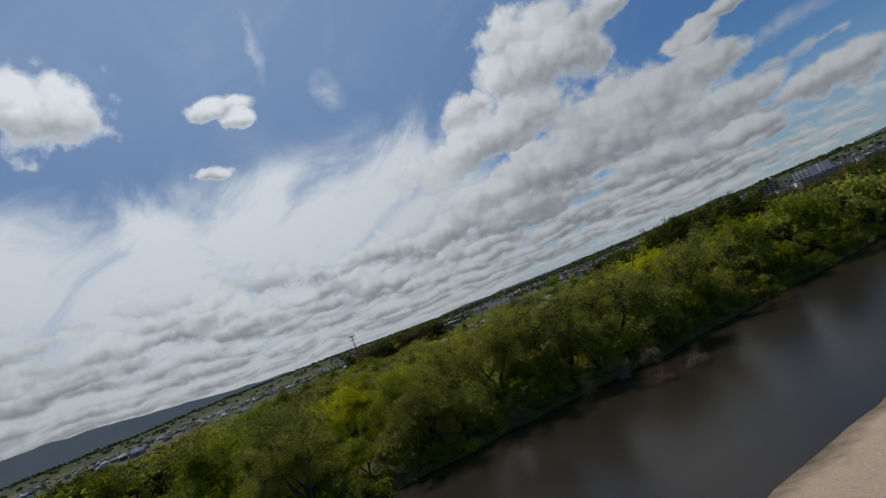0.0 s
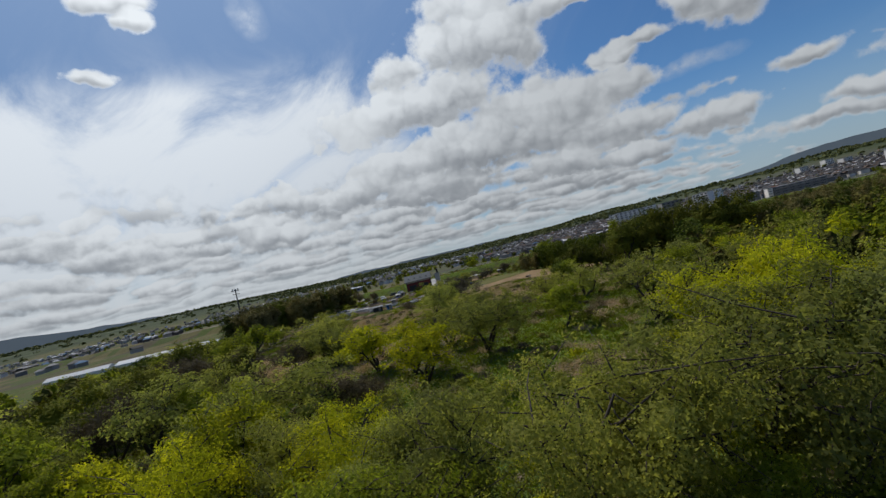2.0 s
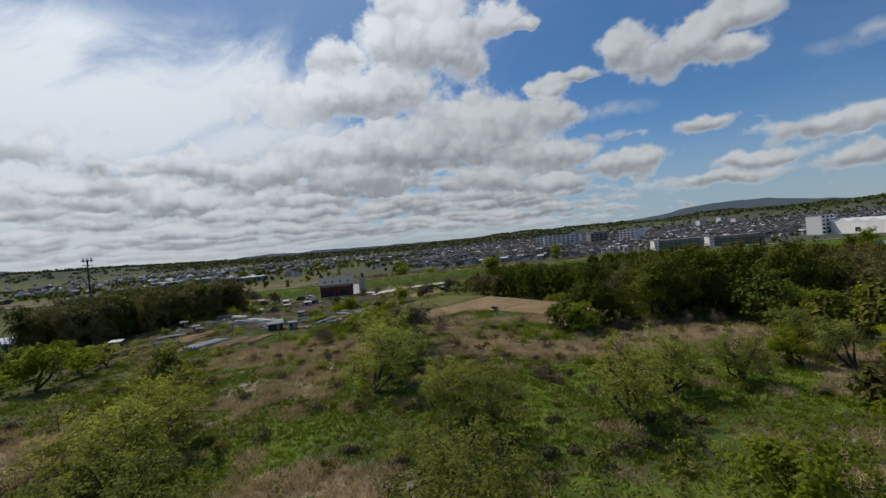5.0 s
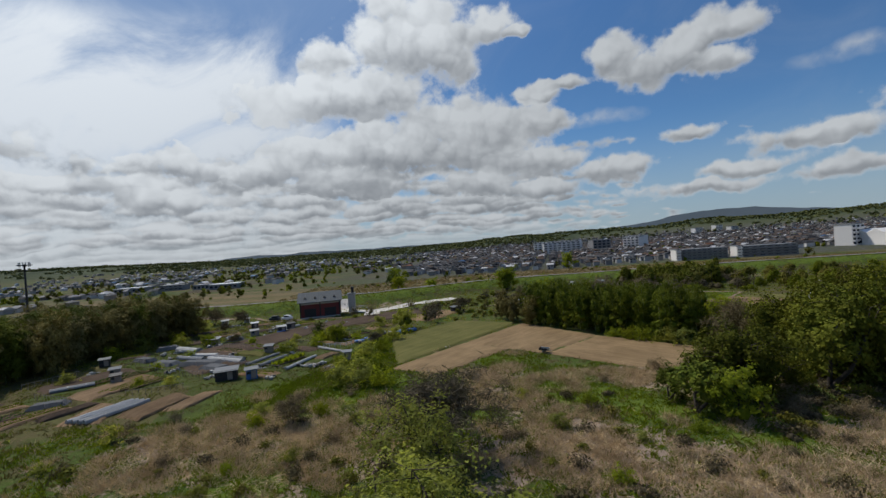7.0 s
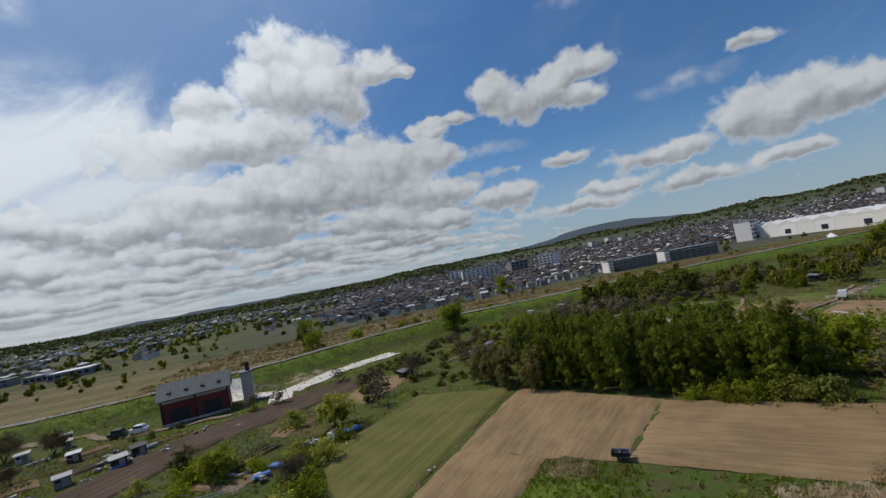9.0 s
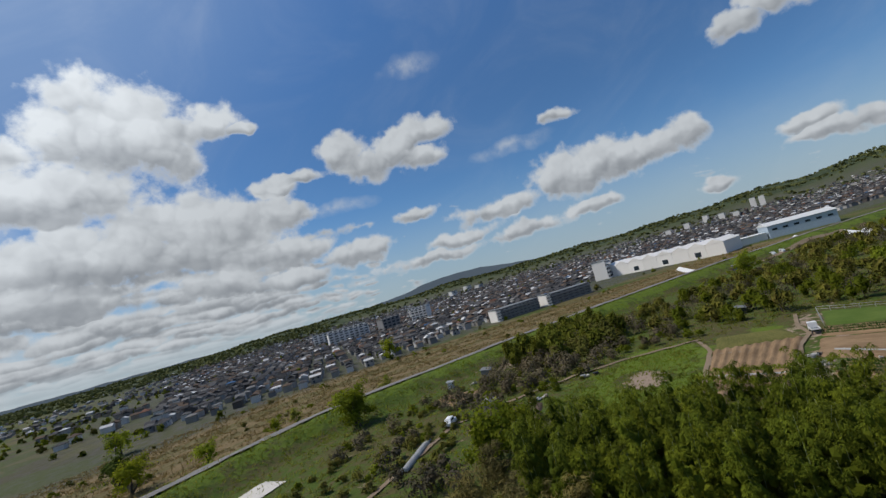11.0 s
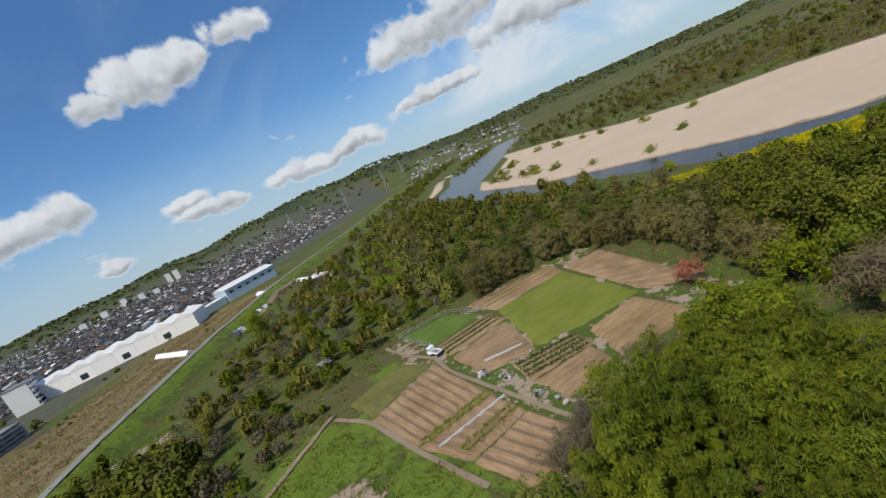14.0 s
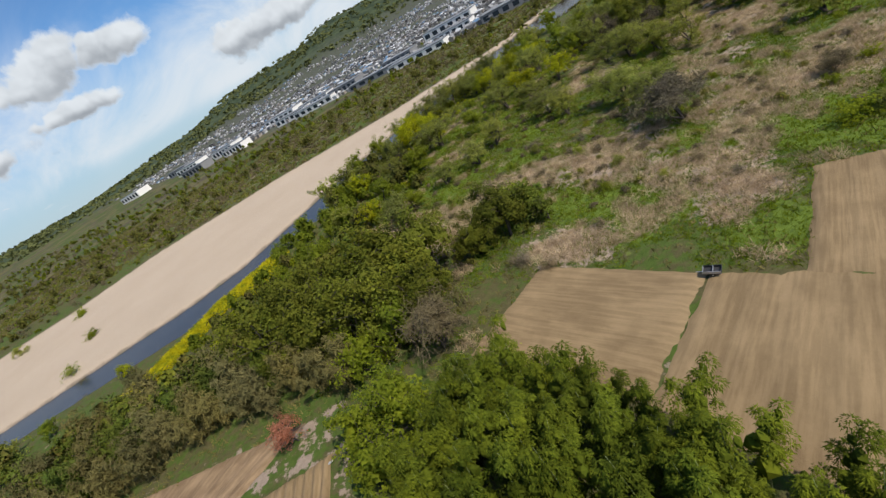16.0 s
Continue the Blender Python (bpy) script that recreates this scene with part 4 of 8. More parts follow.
def clump(name, label, seed, high, wide, count, size, leaf, category="bamboo"):
    """A dense stand of many thin culms with feathery tops."""
    rng = np.random.default_rng(seed)
    t = thing(name, label, category)
    v, f, tips = [], [], []
    for k in range(11):
        x, y = rng.normal(0, wide * 0.5, 2) * (k > 0)
        h = high * rng.uniform(0.75, 1.05)
        lx, ly = rng.normal(0, 0.9, 2)
        pts = [np.array([x + lx * q * q, y + ly * q * q, h * q - 0.2]) for q in (0, 0.35, 0.7, 1.0)]
        if k == 0:
            tube(v, f, pts, [0.06, 0.055, 0.04, 0.01], 5)
        for q in np.linspace(0.22, 1, 14):
            tips.append(np.array([x + lx * q * q, y + ly * q * q, h * q]) + rng.normal(0, 0.35, 3))
    part("cane", mesh("cane", v, f, M_CULM, True), t)
    vv, ff = leaves(rng, np.array(tips), count, size, 0.38, -1.2, 0.15, 0.2, 0.9)
    part("foliage", mesh("foliage", vv, ff, leaf), t)
    return t


M_CULM = plain("bamboo_culm", (0.16, 0.19, 0.07), 0.5)
WILLOW = "olive-leaved riverside willow tree with many stems"
YOUNG = "yellow-green willow tree in fresh spring leaf"
BROAD = "green broadleaf tree with a rounded crown"
KINDS = {
    "willow": [tree("willow_tree", WILLOW, 11 + k, 6.6, 3.0, st, 5, 4600, 0.21, L_WILLOW, M_BARK, 0.36, 0.25, full=16) for k, st in enumerate((3, 4, 3, 4))],
    "willow_ultra": [tree("willow_tree", WILLOW, 226 + k, 6.6, 3.2, 3, 7, 30000, 0.098, L_WILLOW, M_BARK, 0.36, 0.25, full=30) for k in range(2)],
    "yellow_ultra": [tree("young_willow", YOUNG, 228, 6.0, 3.0, 3, 7, 28000, 0.098, L_YELLOW, M_BARK, 0.36, 0.2, full=24)],
    "green_ultra": [tree("broadleaf_tree", BROAD, 244, 6.2, 2.9, 2, 7, 28000, 0.100, L_GREEN, M_BARK, 0.38, 0.1, full=26)],
    "willow_fine": [tree("willow_tree", WILLOW, 26 + k, 6.6, 3.2, 3, 6, 9500, 0.165, L_WILLOW, M_BARK, 0.36, 0.25, full=26) for k in range(3)],
    "yellow_fine": [tree("young_willow", YOUNG, 28 + k, 6.0, 3.0, 3, 6, 9500, 0.165, L_YELLOW, M_BARK, 0.36, 0.2, full=22) for k in range(2)],
    "green_fine": [tree("broadleaf_tree", BROAD, 44, 6.2, 2.9, 2, 6, 9500, 0.17, L_GREEN, M_BARK, 0.38, 0.1, full=26)],
    "willow_far": [tree("willow_tree", WILLOW, 21 + k, 6.4, 3.0, st, 2, 1500, 0.36, L_WILLOW, M_BARK, 0.45, 0.25, full=16, heart=0.27) for k, st in enumerate((2, 3, 1))],
    "yellow": [tree("young_willow", YOUNG, 31 + k, 5.8, 2.9, 3, 5, 4600, 0.21, L_YELLOW, M_BARK, 0.36, 0.2, full=12) for k in range(2)],
    "yellow_far": [tree("young_willow", YOUNG, 36, 5.6, 2.7, 3, 2, 1500, 0.36, L_YELLOW, M_BARK, 0.44, 0.2, full=14, heart=0.27)],
    "green": [tree("broadleaf_tree", BROAD, 41 + k, 6.2, 2.8, st, 5, 5600, 0.21, L_GREEN, M_BARK, 0.40, 0.1, full=24) for k, st in enumerate((1, 2))],
    "green_far": [tree("broadleaf_tree", BROAD, 46 + k, 6.2, 2.6, st, 2, 1700, 0.35, L_GREEN, M_BARK, 0.46, 0.1, full=22, heart=0.27) for k, st in enumerate((1, 2))],
    "wood": [tree("woodland_tree", "dark olive tree of the wood, leafy to the ground", 56 + k, 7.0, 3.6, 2, 4, 7600, 0.25, L_WOOD, M_BARK, 0.48, 0.1, full=46, heart=0.27) for k in range(2)],
    "dark": [tree("evergreen_tree", "dark evergreen tree with a dense crown", 51 + k, 7.5, 2.6, 2, 2, 1700, 0.42, L_DARK, M_BARK, 0.5, 0.2, full=24, heart=0.27) for k in range(2)],
    "bare": [twiggy("bare_tree", "bare brown tree with a fine twig crown", 61 + k, 5.2, 3.0, L_TWIG, M_BARK, 4800) for k in range(2)],
    "red": [tree("red_leaf_tree", "small tree with pale reddish young leaves", 71, 4.4, 1.9, 1, 5, 2600, 0.22, L_RED, M_BARK, 0.4, full=10)],
    "bush": [bush("bush", "green bush among the weeds", 81 + k, 2.2, 1.5, 1000, 0.24, L_GREEN if k else L_WILLOW, M_BARK) for k in range(2)],
    "dead": [bush("dead_bush", "grey-brown leafless bush of tangled twigs", 91, 1.8, 1.3, 900, 0.6, L_GREY, M_BARK, "bush", 0.05)],
    "reedclump": [clump("bamboo_thicket", "dull brownish bamboo thicket with feathery tops", 101 + k, 7.5, 1.9, 3000, 0.75, L_BAMBOODRY) for k in range(2)],
    "darkclump": [clump("bamboo_thicket", "dark green bamboo thicket", 111 + k, 8.0, 1.7, 2000, 0.9, L_DARK) for k in range(2)],
    "bamboo": [bamboo("bamboo", "tall green bamboo with layered drooping leaf sprays", 121 + k, 9.2, 18, 84, L_BAMBOO, 0.26) for k in range(5)],
}
USED = {k: 0 for k in KINDS}
prng = random.Random(5)


def ground_z(x, y):
    return float(relief(np.array([float(x)]), np.array([float(y)]))[0])


BEDS = [[(17, 107), (-11, 74), (-2, 69), (10, 82), (16, 77), (30, 62.5), (44, 73)], [(2, 117), (-14, 99), (-10, 76), (16.5, 108)], [(108, 116), (106, 70), (60, 70), (50, 108), (80, 128)], [(-76, 56), (-35, 56), (-20, 90), (-9, 143), (-36, 128), (-76, 96)]]


def plant(kind, x, y, s=1.0, sz=None, group=""):
    """Stands a plant of that kind on the ground: first the built ones, then copies of them."""
    if kind in ("willow", "yellow", "green", "willow_far", "yellow_far", "green_far") and -6 < x < 56 and -78 < y < -26:
        kind = kind.replace("_far", "") + ("_ultra" if abs(x - (11 - 0.30 * (y + 45))) < 12 and y < -34 else "_fine")
    elif kind in ("willow", "green") and -24 < x < 22 and -26 <= y < 48:
        kind += "_fine"
    elif kind in ("willow", "yellow", "green") and not (-48 < x < 58 and -70 < y < 22):
        kind += "_far"
    wet = signed(np.array([float(x)]), np.array([float(y)]), RIVER_N + RIVER_S[::-1])[0] + 2.6
    if wet > 0 and y < 30 and kind != "dead" and not inside(np.array([float(x)]), np.array([float(y)]), SAND)[0]:
        x, y = x - 0.6 * wet, y + 0.8 * wet
    n = USED[kind]
    USED[kind] += 1
    protos = KINDS[kind]
    m = place(x, y, ground_z(x, y) - 0.05, prng.uniform(0, 360), s, (sz or s))
    if n < len(protos):
        protos[n].matrix_basis = m
        ob = protos[n]
    else:
        src = protos[n % len(protos)]
        ob = copy_thing(src, Matrix.Identity(4))
        ob.matrix_basis = m
    return tagged(ob, group=group)


def fill(kinds, poly, gap, s0, s1, group="", seed=1):
    r = random.Random(seed)
    xs, ys = [p[0] for p in poly], [p[1] for p in poly]
    y = min(ys)
    while y < max(ys):
        x = min(xs)
        while x < max(xs):
            px, py = x + r.uniform(-0.4, 0.4) * gap, y + r.uniform(-0.4, 0.4) * gap
            if inside(np.array([px]), np.array([py]), poly)[0]:
                plant(kinds[r.randrange(len(kinds))], px, py, r.uniform(s0, s1), None, group)
            x += gap
        y += gap * 0.87


# riverside belt on the north bank
BANK = "trees along the river bank"
for x, y, k, s in [(45, -31, "yellow", 1.15), (41, -36, "yellow", 1.1), (38, -30, "yellow", 1.0), (46, -41, "willow", 1.0), (36, -44, "willow", 1.05), (31, -52, "willow", 1.1),
                   (24, -57, "willow", 1.1), (17, -56, "willow", 1.05), (15, -63, "green", 1.0), (3, -57, "yellow", 1.0), (0, -50, "yellow", 1.0), (10, -52, "yellow", 0.95), (40, -49, "willow", 0.95)]:
    plant(k, x, y, s * 1.26, s * 1.34, BANK)
for x, y, k, s in [(33, -60, "green", 0.5), (37, -57, "willow", 0.55), (54, -30, "green", 1.05), (56, -38, "willow", 0.9), (62, -28, "green", 1.1), (64, -20, "willow", 1.1), (73, -19, "willow", 1.05), (61, -8, "yellow", 1.0), (50, -22, "willow", 1.0),
                   (-24, -46, "green", 1.05), (-34, -47, "willow", 1.0), (-28, -58, "willow", 1.05), (-10, -62, "green", 1.0), (-18, -52, "green", 1.1), (6, -68, "willow", 1.05), (-4, -72, "green", 1.0), (-16, -78, "willow", 1.1), (-40, -62, "green", 1.1)]:
    plant(k, x, y, s * 1.26, s * 1.34, BANK)
for x, y, k, s in [(-14, -85, "willow", 1.1), (-30, -92, "green", 1.1), (-48, -80, "willow", 1.1), (-60, -98, "willow", 1.2), (-52, -50, "willow", 1.0), (-60, -62, "green", 1.0), (-75, -80, "willow", 1.1), (20, -66, "willow", 0.85), (12, -75, "willow", 0.85), (47, -50, "green", 0.5)]:
    plant(k, x, y, s * 1.26, s * 1.34, BANK)
# meadow trees, each where it stands
for x, y, k, s in [(-4, 21, "willow", 1.0), (-4, 34, "willow", 0.95), (8, 6, "willow", 0.75), (24, -10, "green", 0.85), (13, -15.5, "willow", 0.95), (-18, -3, "willow", 1.0), (-22, -9, "bare", 0.9), (51, 17, "willow", 0.7), (47, 19, "green", 0.6), (56, 15, "yellow", 0.75),
                   (38, 16, "willow", 0.65), (23, 8, "willow", 0.85), (35, -16, "willow", 1.05), (42, -2, "green", 0.9), (51, -3, "willow", 0.9), (29, 14, "willow", 0.75), (6, -8, "willow", 0.8), (26, 48, "dark", 0.7)]:
    plant(k, x, y, s * 1.55, s * 1.3, "meadow trees")
for x, y, k, s in [(4, -21, "yellow", 0.9), (-3, -16, "yellow", 0.95), (7, -26, "yellow", 0.85), (-4, -35, "willow", 0.95), (-24, -28, "bare", 0.85), (-24, -19, "bare", 0.7), (-14, -8, "willow", 0.85), (2, -34, "bare", 0.7), (-43, -22, "willow", 1.0), (-38, -30, "green", 0.95),
                   (-40, -26, "willow", 1.0), (-50, -12, "willow", 0.9), (-26, 10, "willow", 0.9), (-22, 4, "willow", 0.9), (-46, 6, "green", 0.85), (-61, 34, "green", 1.0), (-3, 43, "bare", 1.2), (-14, 66, "bush", 0.9), (-20, 52, "bare", 0.45), (-37.9, 31.2, "willow", 0.9)]:
    plant(k, x, y, s * 1.55, s * 1.3, "meadow trees")
# woods beside the bare fields
for x, y, k, s in [(31.5, 51, "wood", 0.92), (37, 52, "wood", 0.7), (44, 52, "wood", 0.85), (48, 57, "wood", 0.95), (45, 63, "wood", 0.7), (52, 60, "wood", 0.9), (58, 60, "wood", 0.85), (58, 52, "wood", 0.95), (50, 66, "green", 0.7), (56, 67, "green", 0.65), (46, 69, "bare", 0.8), (64, 57, "wood", 0.9), (66, 49, "wood", 0.95), (52, 50, "wood", 0.8), (72, 54, "wood", 0.9)]:
    plant(k, x, y, s * (1.75 if x > 43 else 1.4), s * (2.05 if x > 43 else 1.4), "woods beside the bare fields")
for x, y, k, s in [(47, 56, "dark", 1.0), (50, 25, "willow", 0.8), (29, 45, "green", 0.75), (25, 52, "dark", 0.5), (58, 41, "dark", 1.0), (39, -19, "willow", 0.8), (6, 14, "willow", 0.7), (-21, 3, "green", 0.7), (69, -16, "green", 0.8), (78, -1, "green", 0.8), (13, -51, "green", 0.7), (64, 40, "green", 0.9),
                   (60, 30, "green", 0.9), (70, 22, "green", 0.8), (75, 34, "green", 0.85), (66, 8, "willow", 0.9), (84, 10, "green", 0.7), (80, 24, "green", 0.7), (55, 5, "green", 0.8), (90, -3, "bush", 1.0), (125, 26, "yellow", 0.5), (139, 36, "green", 0.55), (148, 38, "bush", 1.5)]:
    plant(k, x, y, s * 1.3, None, "trees between the fields and the river")
plant("red", 67.5, 72.5, 1.0)
# bamboo grove between the bare fields and the vegetable beds
GROVE = [(20, 114), (16.5, 109.5), (25, 93.5), (38, 80), (44, 79), (49, 84), (52, 92), (48, 100), (42, 108), (36, 116), (28, 122)]
fill(["bamboo"], GROVE, 2.1, 0.72, 1.10, "green bamboo grove", 3)
for x, y, k, s in [(50, 80, "green", 1.25), (54, 84, "green", 1.2), (56, 79, "green", 1.1), (52, 76, "green", 1.15), (56, 90, "bare", 0.9), (54, 95, "willow", 0.8), (52, 100, "bare", 0.8), (50, 104, "bare", 0.85), (46, 110, "willow", 0.85), (44, 113, "bare", 0.8), (38, 119, "green", 0.9), (31, 124, "green", 1.1), (25, 128, "green", 1.1), (22, 122, "reedclump", 0.8),
                   (58, 88, "green", 0.5), (60, 95, "bush", 1.0), (57, 97, "bush", 1.1)]:
    plant(k, x, y, s, None, "trees at the edge of the grove")
for x, y, k, s in [(14, 112, "reedclump", 0.95), (16, 108.5, "reedclump", 0.9), (18.5, 104.5, "reedclump", 0.85), (13, 115, "reedclump", 0.8), (35.5, 80.8, "bush", 1.2), (38, 78.2, "bush", 1.3), (33.5, 83.2, "bush", 1.1), (40.5, 76.2, "bush", 1.2), (31.5, 85.8, "bush", 0.9)]:
    plant(k, x, y, s, None, "trees at the edge of the grove")
# belt of thickets round the vegetable beds
for line, kinds in (([(108, 96), (107, 82), (103, 71), (93, 64), (80, 63), (68, 64), (60, 66)], ["reedclump", "reedclump"]), ([(114, 98), (113, 80), (107, 66), (95, 58), (80, 57), (66, 57)], ["darkclump", "reedclump"]),
                    ([(122, 96), (120, 76), (112, 60), (98, 51), (84, 50)], ["reedclump", "dark"]), ([(130, 92), (128, 74), (120, 54), (105, 45)], ["dark", "reedclump"]), ([(140, 88), (138, 70), (130, 52)], ["dark", "darkclump"])):
    c = resample(line, int(sum(math.dist(a, b) for a, b in zip(line[:-1], line[1:])) / 4.0))
    for i, (x, y) in enumerate(c):
        plant(kinds[i % 2], x + prng.uniform(-1, 1), y + prng.uniform(-1, 1), prng.uniform(0.85, 1.1), None, "thickets round the vegetable beds")
# dark bamboo to the east
fill(["reedclump", "reedclump", "darkclump", "reedclump"], [(-96, 62), (-81, 68), (-79, 92), (-74, 112), (-70, 122), (-80, 130), (-104, 128), (-112, 118), (-98, 90)], 4.4, 1.2, 1.55, "bamboo wood beside the allotments", 9)
fill(["willow", "green", "dark"], [(-112, 20), (-70, 24), (-54, 40), (-62, 54), (-92, 58), (-112, 46)], 6.5, 0.6, 0.85, "woods beside the meadow", 10)
fill(["willow", "wood", "green", "willow", "willow", "bare"], [(-64, -64), (-14, -50), (-12, -24), (-34, -4), (-64, 16)], 9.0, 1.05, 1.45, "trees on the overgrown bank", 26)
fill(["willow", "yellow", "green"], [(-14, -62), (22, -60), (12, -50), (2, -44), (-14, -40)], 9.0, 0.9, 1.2, "trees on the overgrown bank", 27)
# single trees by the levee and the allotments
for x, y, k, s in [(23.5, 182, "green", 1.35), (24, 180, "green", 1.2), (-8, 205, "green", 0.8), (9, 210, "green", 0.6), (-28, 216, "dark", 1.0), (-34, 280, "green", 1.3), (78, 284, "green", 1.4), (-12, 110, "willow", 0.75), (-19, 116, "bush", 1.0), (-30, 101, "bush", 1.0), (-26, 102, "bush", 0.8), (-27, 103, "bush", 1.0), (-13, 98, "bush", 1.0),
                   (4, 133, "bare", 0.7), (-24, 205, "green", 1.1), (-76, 140, "bare", 0.8), (-58, 106, "bush", 1.0), (16, 214, "willow", 0.6), (30, 216, "willow", 0.5), (46, 216, "bush", 1.2), (186, 163, "green", 1.2), (175, 160, "green", 1.0), (26, 128, "green", 1.1), (31, 127, "green", 1.1)]:
    plant(k, x, y, s * 1.3, None, "single trees on the levee and allotments")
# bushes on the sand and banks
for x, y, s in [(172, -22, 1.0), (234, -54, 1.3), (311, -40, 1.6), (300, 10, 1.8), (285, 22, 1.7), (270, 20, 1.5), (255, 8, 1.4), (250, 16, 1.5), (320, -5, 1.5), (240, 14, 1.6), (225, 10, 1.3), (330, -12, 1.5), (270, -50, 1.3), (290, -48, 1.2), (345, -40, 1.5), (160, 4, 1.0), (208, -62, 1.2), (190, 10, 0.9)]:
    plant("bush", x, y, s * 1.5, s * 1.2, "bushes on the sand bank")
for x, y, s in [(27, -62, 1.0), (43, -58, 1.1), (40, -60, 0.9), (30, 0, 1.0), (28, -4, 0.9), (17, 22, 1.0), (32, 60, 1.3), (29, 64, 1.0), (20, 60, 0.7), (5, 45, 0.8), (38, 50, 1.1), (40, 44, 1.0), (48, 46, 1.2), (30, 30, 1.0), (10, 30, 0.8), (2, 28, 0.8), (-30, 20, 1.0), (-8, 52, 0.8), (35, 46, 1.2), (52, 44, 1.2)]:
    plant("dead", x, y, s, None, "dead bushes in the meadow")
fill(["dead", "bush"], [(-50, 20), (20, 20), (40, 40), (0, 66), (-40, 60)], 8.5, 0.45, 0.8, "bushes in the meadow", 14)

for x, y, s in [(30, -58, 1.3), (24, -63, 1.2), (36, -53, 1.4), (44, -52, 1.2), (48, -46, 1.3), (52, -40, 1.4), (58, -34, 1.3), (18, -68, 1.3), (10, -70, 1.2), (2, -66, 1.4), (-6, -60, 1.3), (28, -46, 1.2), (20, -42, 1.2), (10, -44, 1.3), (4, -42, 1.2), (34, -36, 1.3), (42, -26, 1.2), (50, -14, 1.3)]:
    plant("bush", x, y, s, None, "bushes below the bank trees")


# ---- weeds, reeds and blossom too small to count ----
def tufts(name, label, category, spots, blades, size, leaf, seed, lay=0.5, slim=0.12):
    rng = np.random.default_rng(seed)
    n = len(spots)
    at = np.repeat(spots, blades, axis=0)
    at = at + np.concatenate([rng.normal(0, size * 0.45, (n * blades, 2)), np.zeros((n * blades, 1))], 1)
    d = rng.normal(0, 1, (n * blades, 3)) * (lay, lay, 0.2) + (0, 0, 1.0)
    d /= np.linalg.norm(d, axis=1)[:, None]
    w = np.cross(d, rng.normal(0, 1, (n * blades, 3)))
    w /= np.linalg.norm(w, axis=1)[:, None] + 1e-9
    L = size * rng.uniform(0.6, 1.5, n * blades)[:, None]
    v = np.stack([at - w * L * slim, at + w * L * slim, at + d * L], 1).reshape(-1, 3)
    return tagged(part(name, mesh(name, v, np.arange(len(v)).reshape(-1, 3), leaf)), label, category, kind="stuff")


def spread(count, x0, x1, y0, y1, weight, seed):
    """Random spots where weight(x, y) is high, off the beds and the river."""
    rng = np.random.default_rng(seed)
    px, py = rng.uniform(x0, x1, count), rng.uniform(y0, y1, count)
    keep = rng.uniform(0, 1, count) < weight(px, py)
    for b in BEDS:
        keep &= ~inside(px, py, b)
    keep &= signed(px, py, RIVER_N + RIVER_S[::-1]) < -1.0
    keep &= ~inside(px, py, SAND)
    px, py = px[keep], py[keep]
    return np.stack([px, py, relief(px, py) - 0.03], 1)


def near(spots, px, py, base):
    return np.clip(sum(np.exp(-((px - x) ** 2 + (py - y) ** 2) / (r * r)) for x, y, r in spots) + base, 0, 1)


tufts("dead_reeds", "pale tan dead reeds lying in tangled heaps", "reeds", spread(110000, -60, 64, -45, 84, lambda x, y: smooth(near([(a, b, r * 0.85) for a, b, r in DRY + DRY2], x, y, 0.06) * 0.42 + 0.55 * lumps(x, y, 11, 21), 0.50, 0.60), 1), 9, 0.75, L_REED, 2, 1.1, 0.035)
tufts("dead_reeds", "bleached fallen reed stalks in flat tangles", "reeds", spread(60000, -60, 64, -45, 84, lambda x, y: smooth(near([(a, b, r * 0.7) for a, b, r in DRY + DRY2], x, y, 0.02) * 0.5 + 0.5 * lumps(x, y, 5, 29), 0.50, 0.62), 31), 6, 1.0, L_PALE, 32, 3.0, 0.022)
tufts("weeds", "fresh green weeds and grass tufts", "weeds", spread(90000, -60, 66, -62, 84, lambda x, y: smooth(near(LUSH + LUSH2, x, y, 0.33) * 0.6 + 0.55 * lumps(x, y, 10, 22), 0.40, 0.52), 3), 6, 0.36, L_WEED, 4, 0.9, 0.14)
tufts("weeds", "low brownish olive undergrowth", "weeds", spread(60000, -80, 110, -75, 86, lambda x, y: 0.45 * lumps(x, y, 8, 23), 5), 7, 0.5, L_BAMBOODRY, 6, 0.9, 0.12)
tufts("meadow_grass", "lush green meadow grass", "grass", spread(9000, 44, 92, 112, 142, lambda x, y: inside(x, y, [(48, 139), (75, 141), (86, 130), (68, 121), (54, 114), (45, 122)]) * (0.8 - 0.75 * near([(63, 128.5, 4.5), (59.5, 126.5, 3)], x, y, 0)), 7), 6, 0.25, L_WEED, 8, 0.9, 0.12)
tufts("scrub", "rough brown and green scrub on the far bank", "scrub", spread(26000, -160, 420, -300, -110, lambda x, y: 0.8 * lumps(x, y, 30, 31), 9), 7, 1.2, L_DULL, 10, 0.9, 0.25)
tufts("dead_reeds", "brown dead reeds on the far bank", "reeds", spread(20000, -160, 420, -300, -110, lambda x, y: 0.8 * lumps(x, y, 40, 35), 13), 6, 1.2, L_GREY, 14, 0.9, 0.2)
tufts("weeds", "rough grass and weeds round the beds", "weeds", spread(34000, -80, 130, 84, 190, lambda x, y: 0.6 * lumps(x, y, 9, 36), 15), 5, 0.6, L_WILLOW, 16, 0.9, 0.14)
tufts("rape_flowers", "bright yellow rape flowers on the river bank", "flowers", spread(42000, 80, 126, -6, 44, lambda x, y: inside(x, y, [(121, 36), (110, 23), (104, 8), (94, -2), (86, 2), (85, 20), (99, 19), (111, 38)]) * (0.35 + 0.65 * smooth(lumps(x, y, 7, 33), 0.3, 0.5)), 11), 5, 0.8, L_RAPE, 12, 0.7, 0.22)

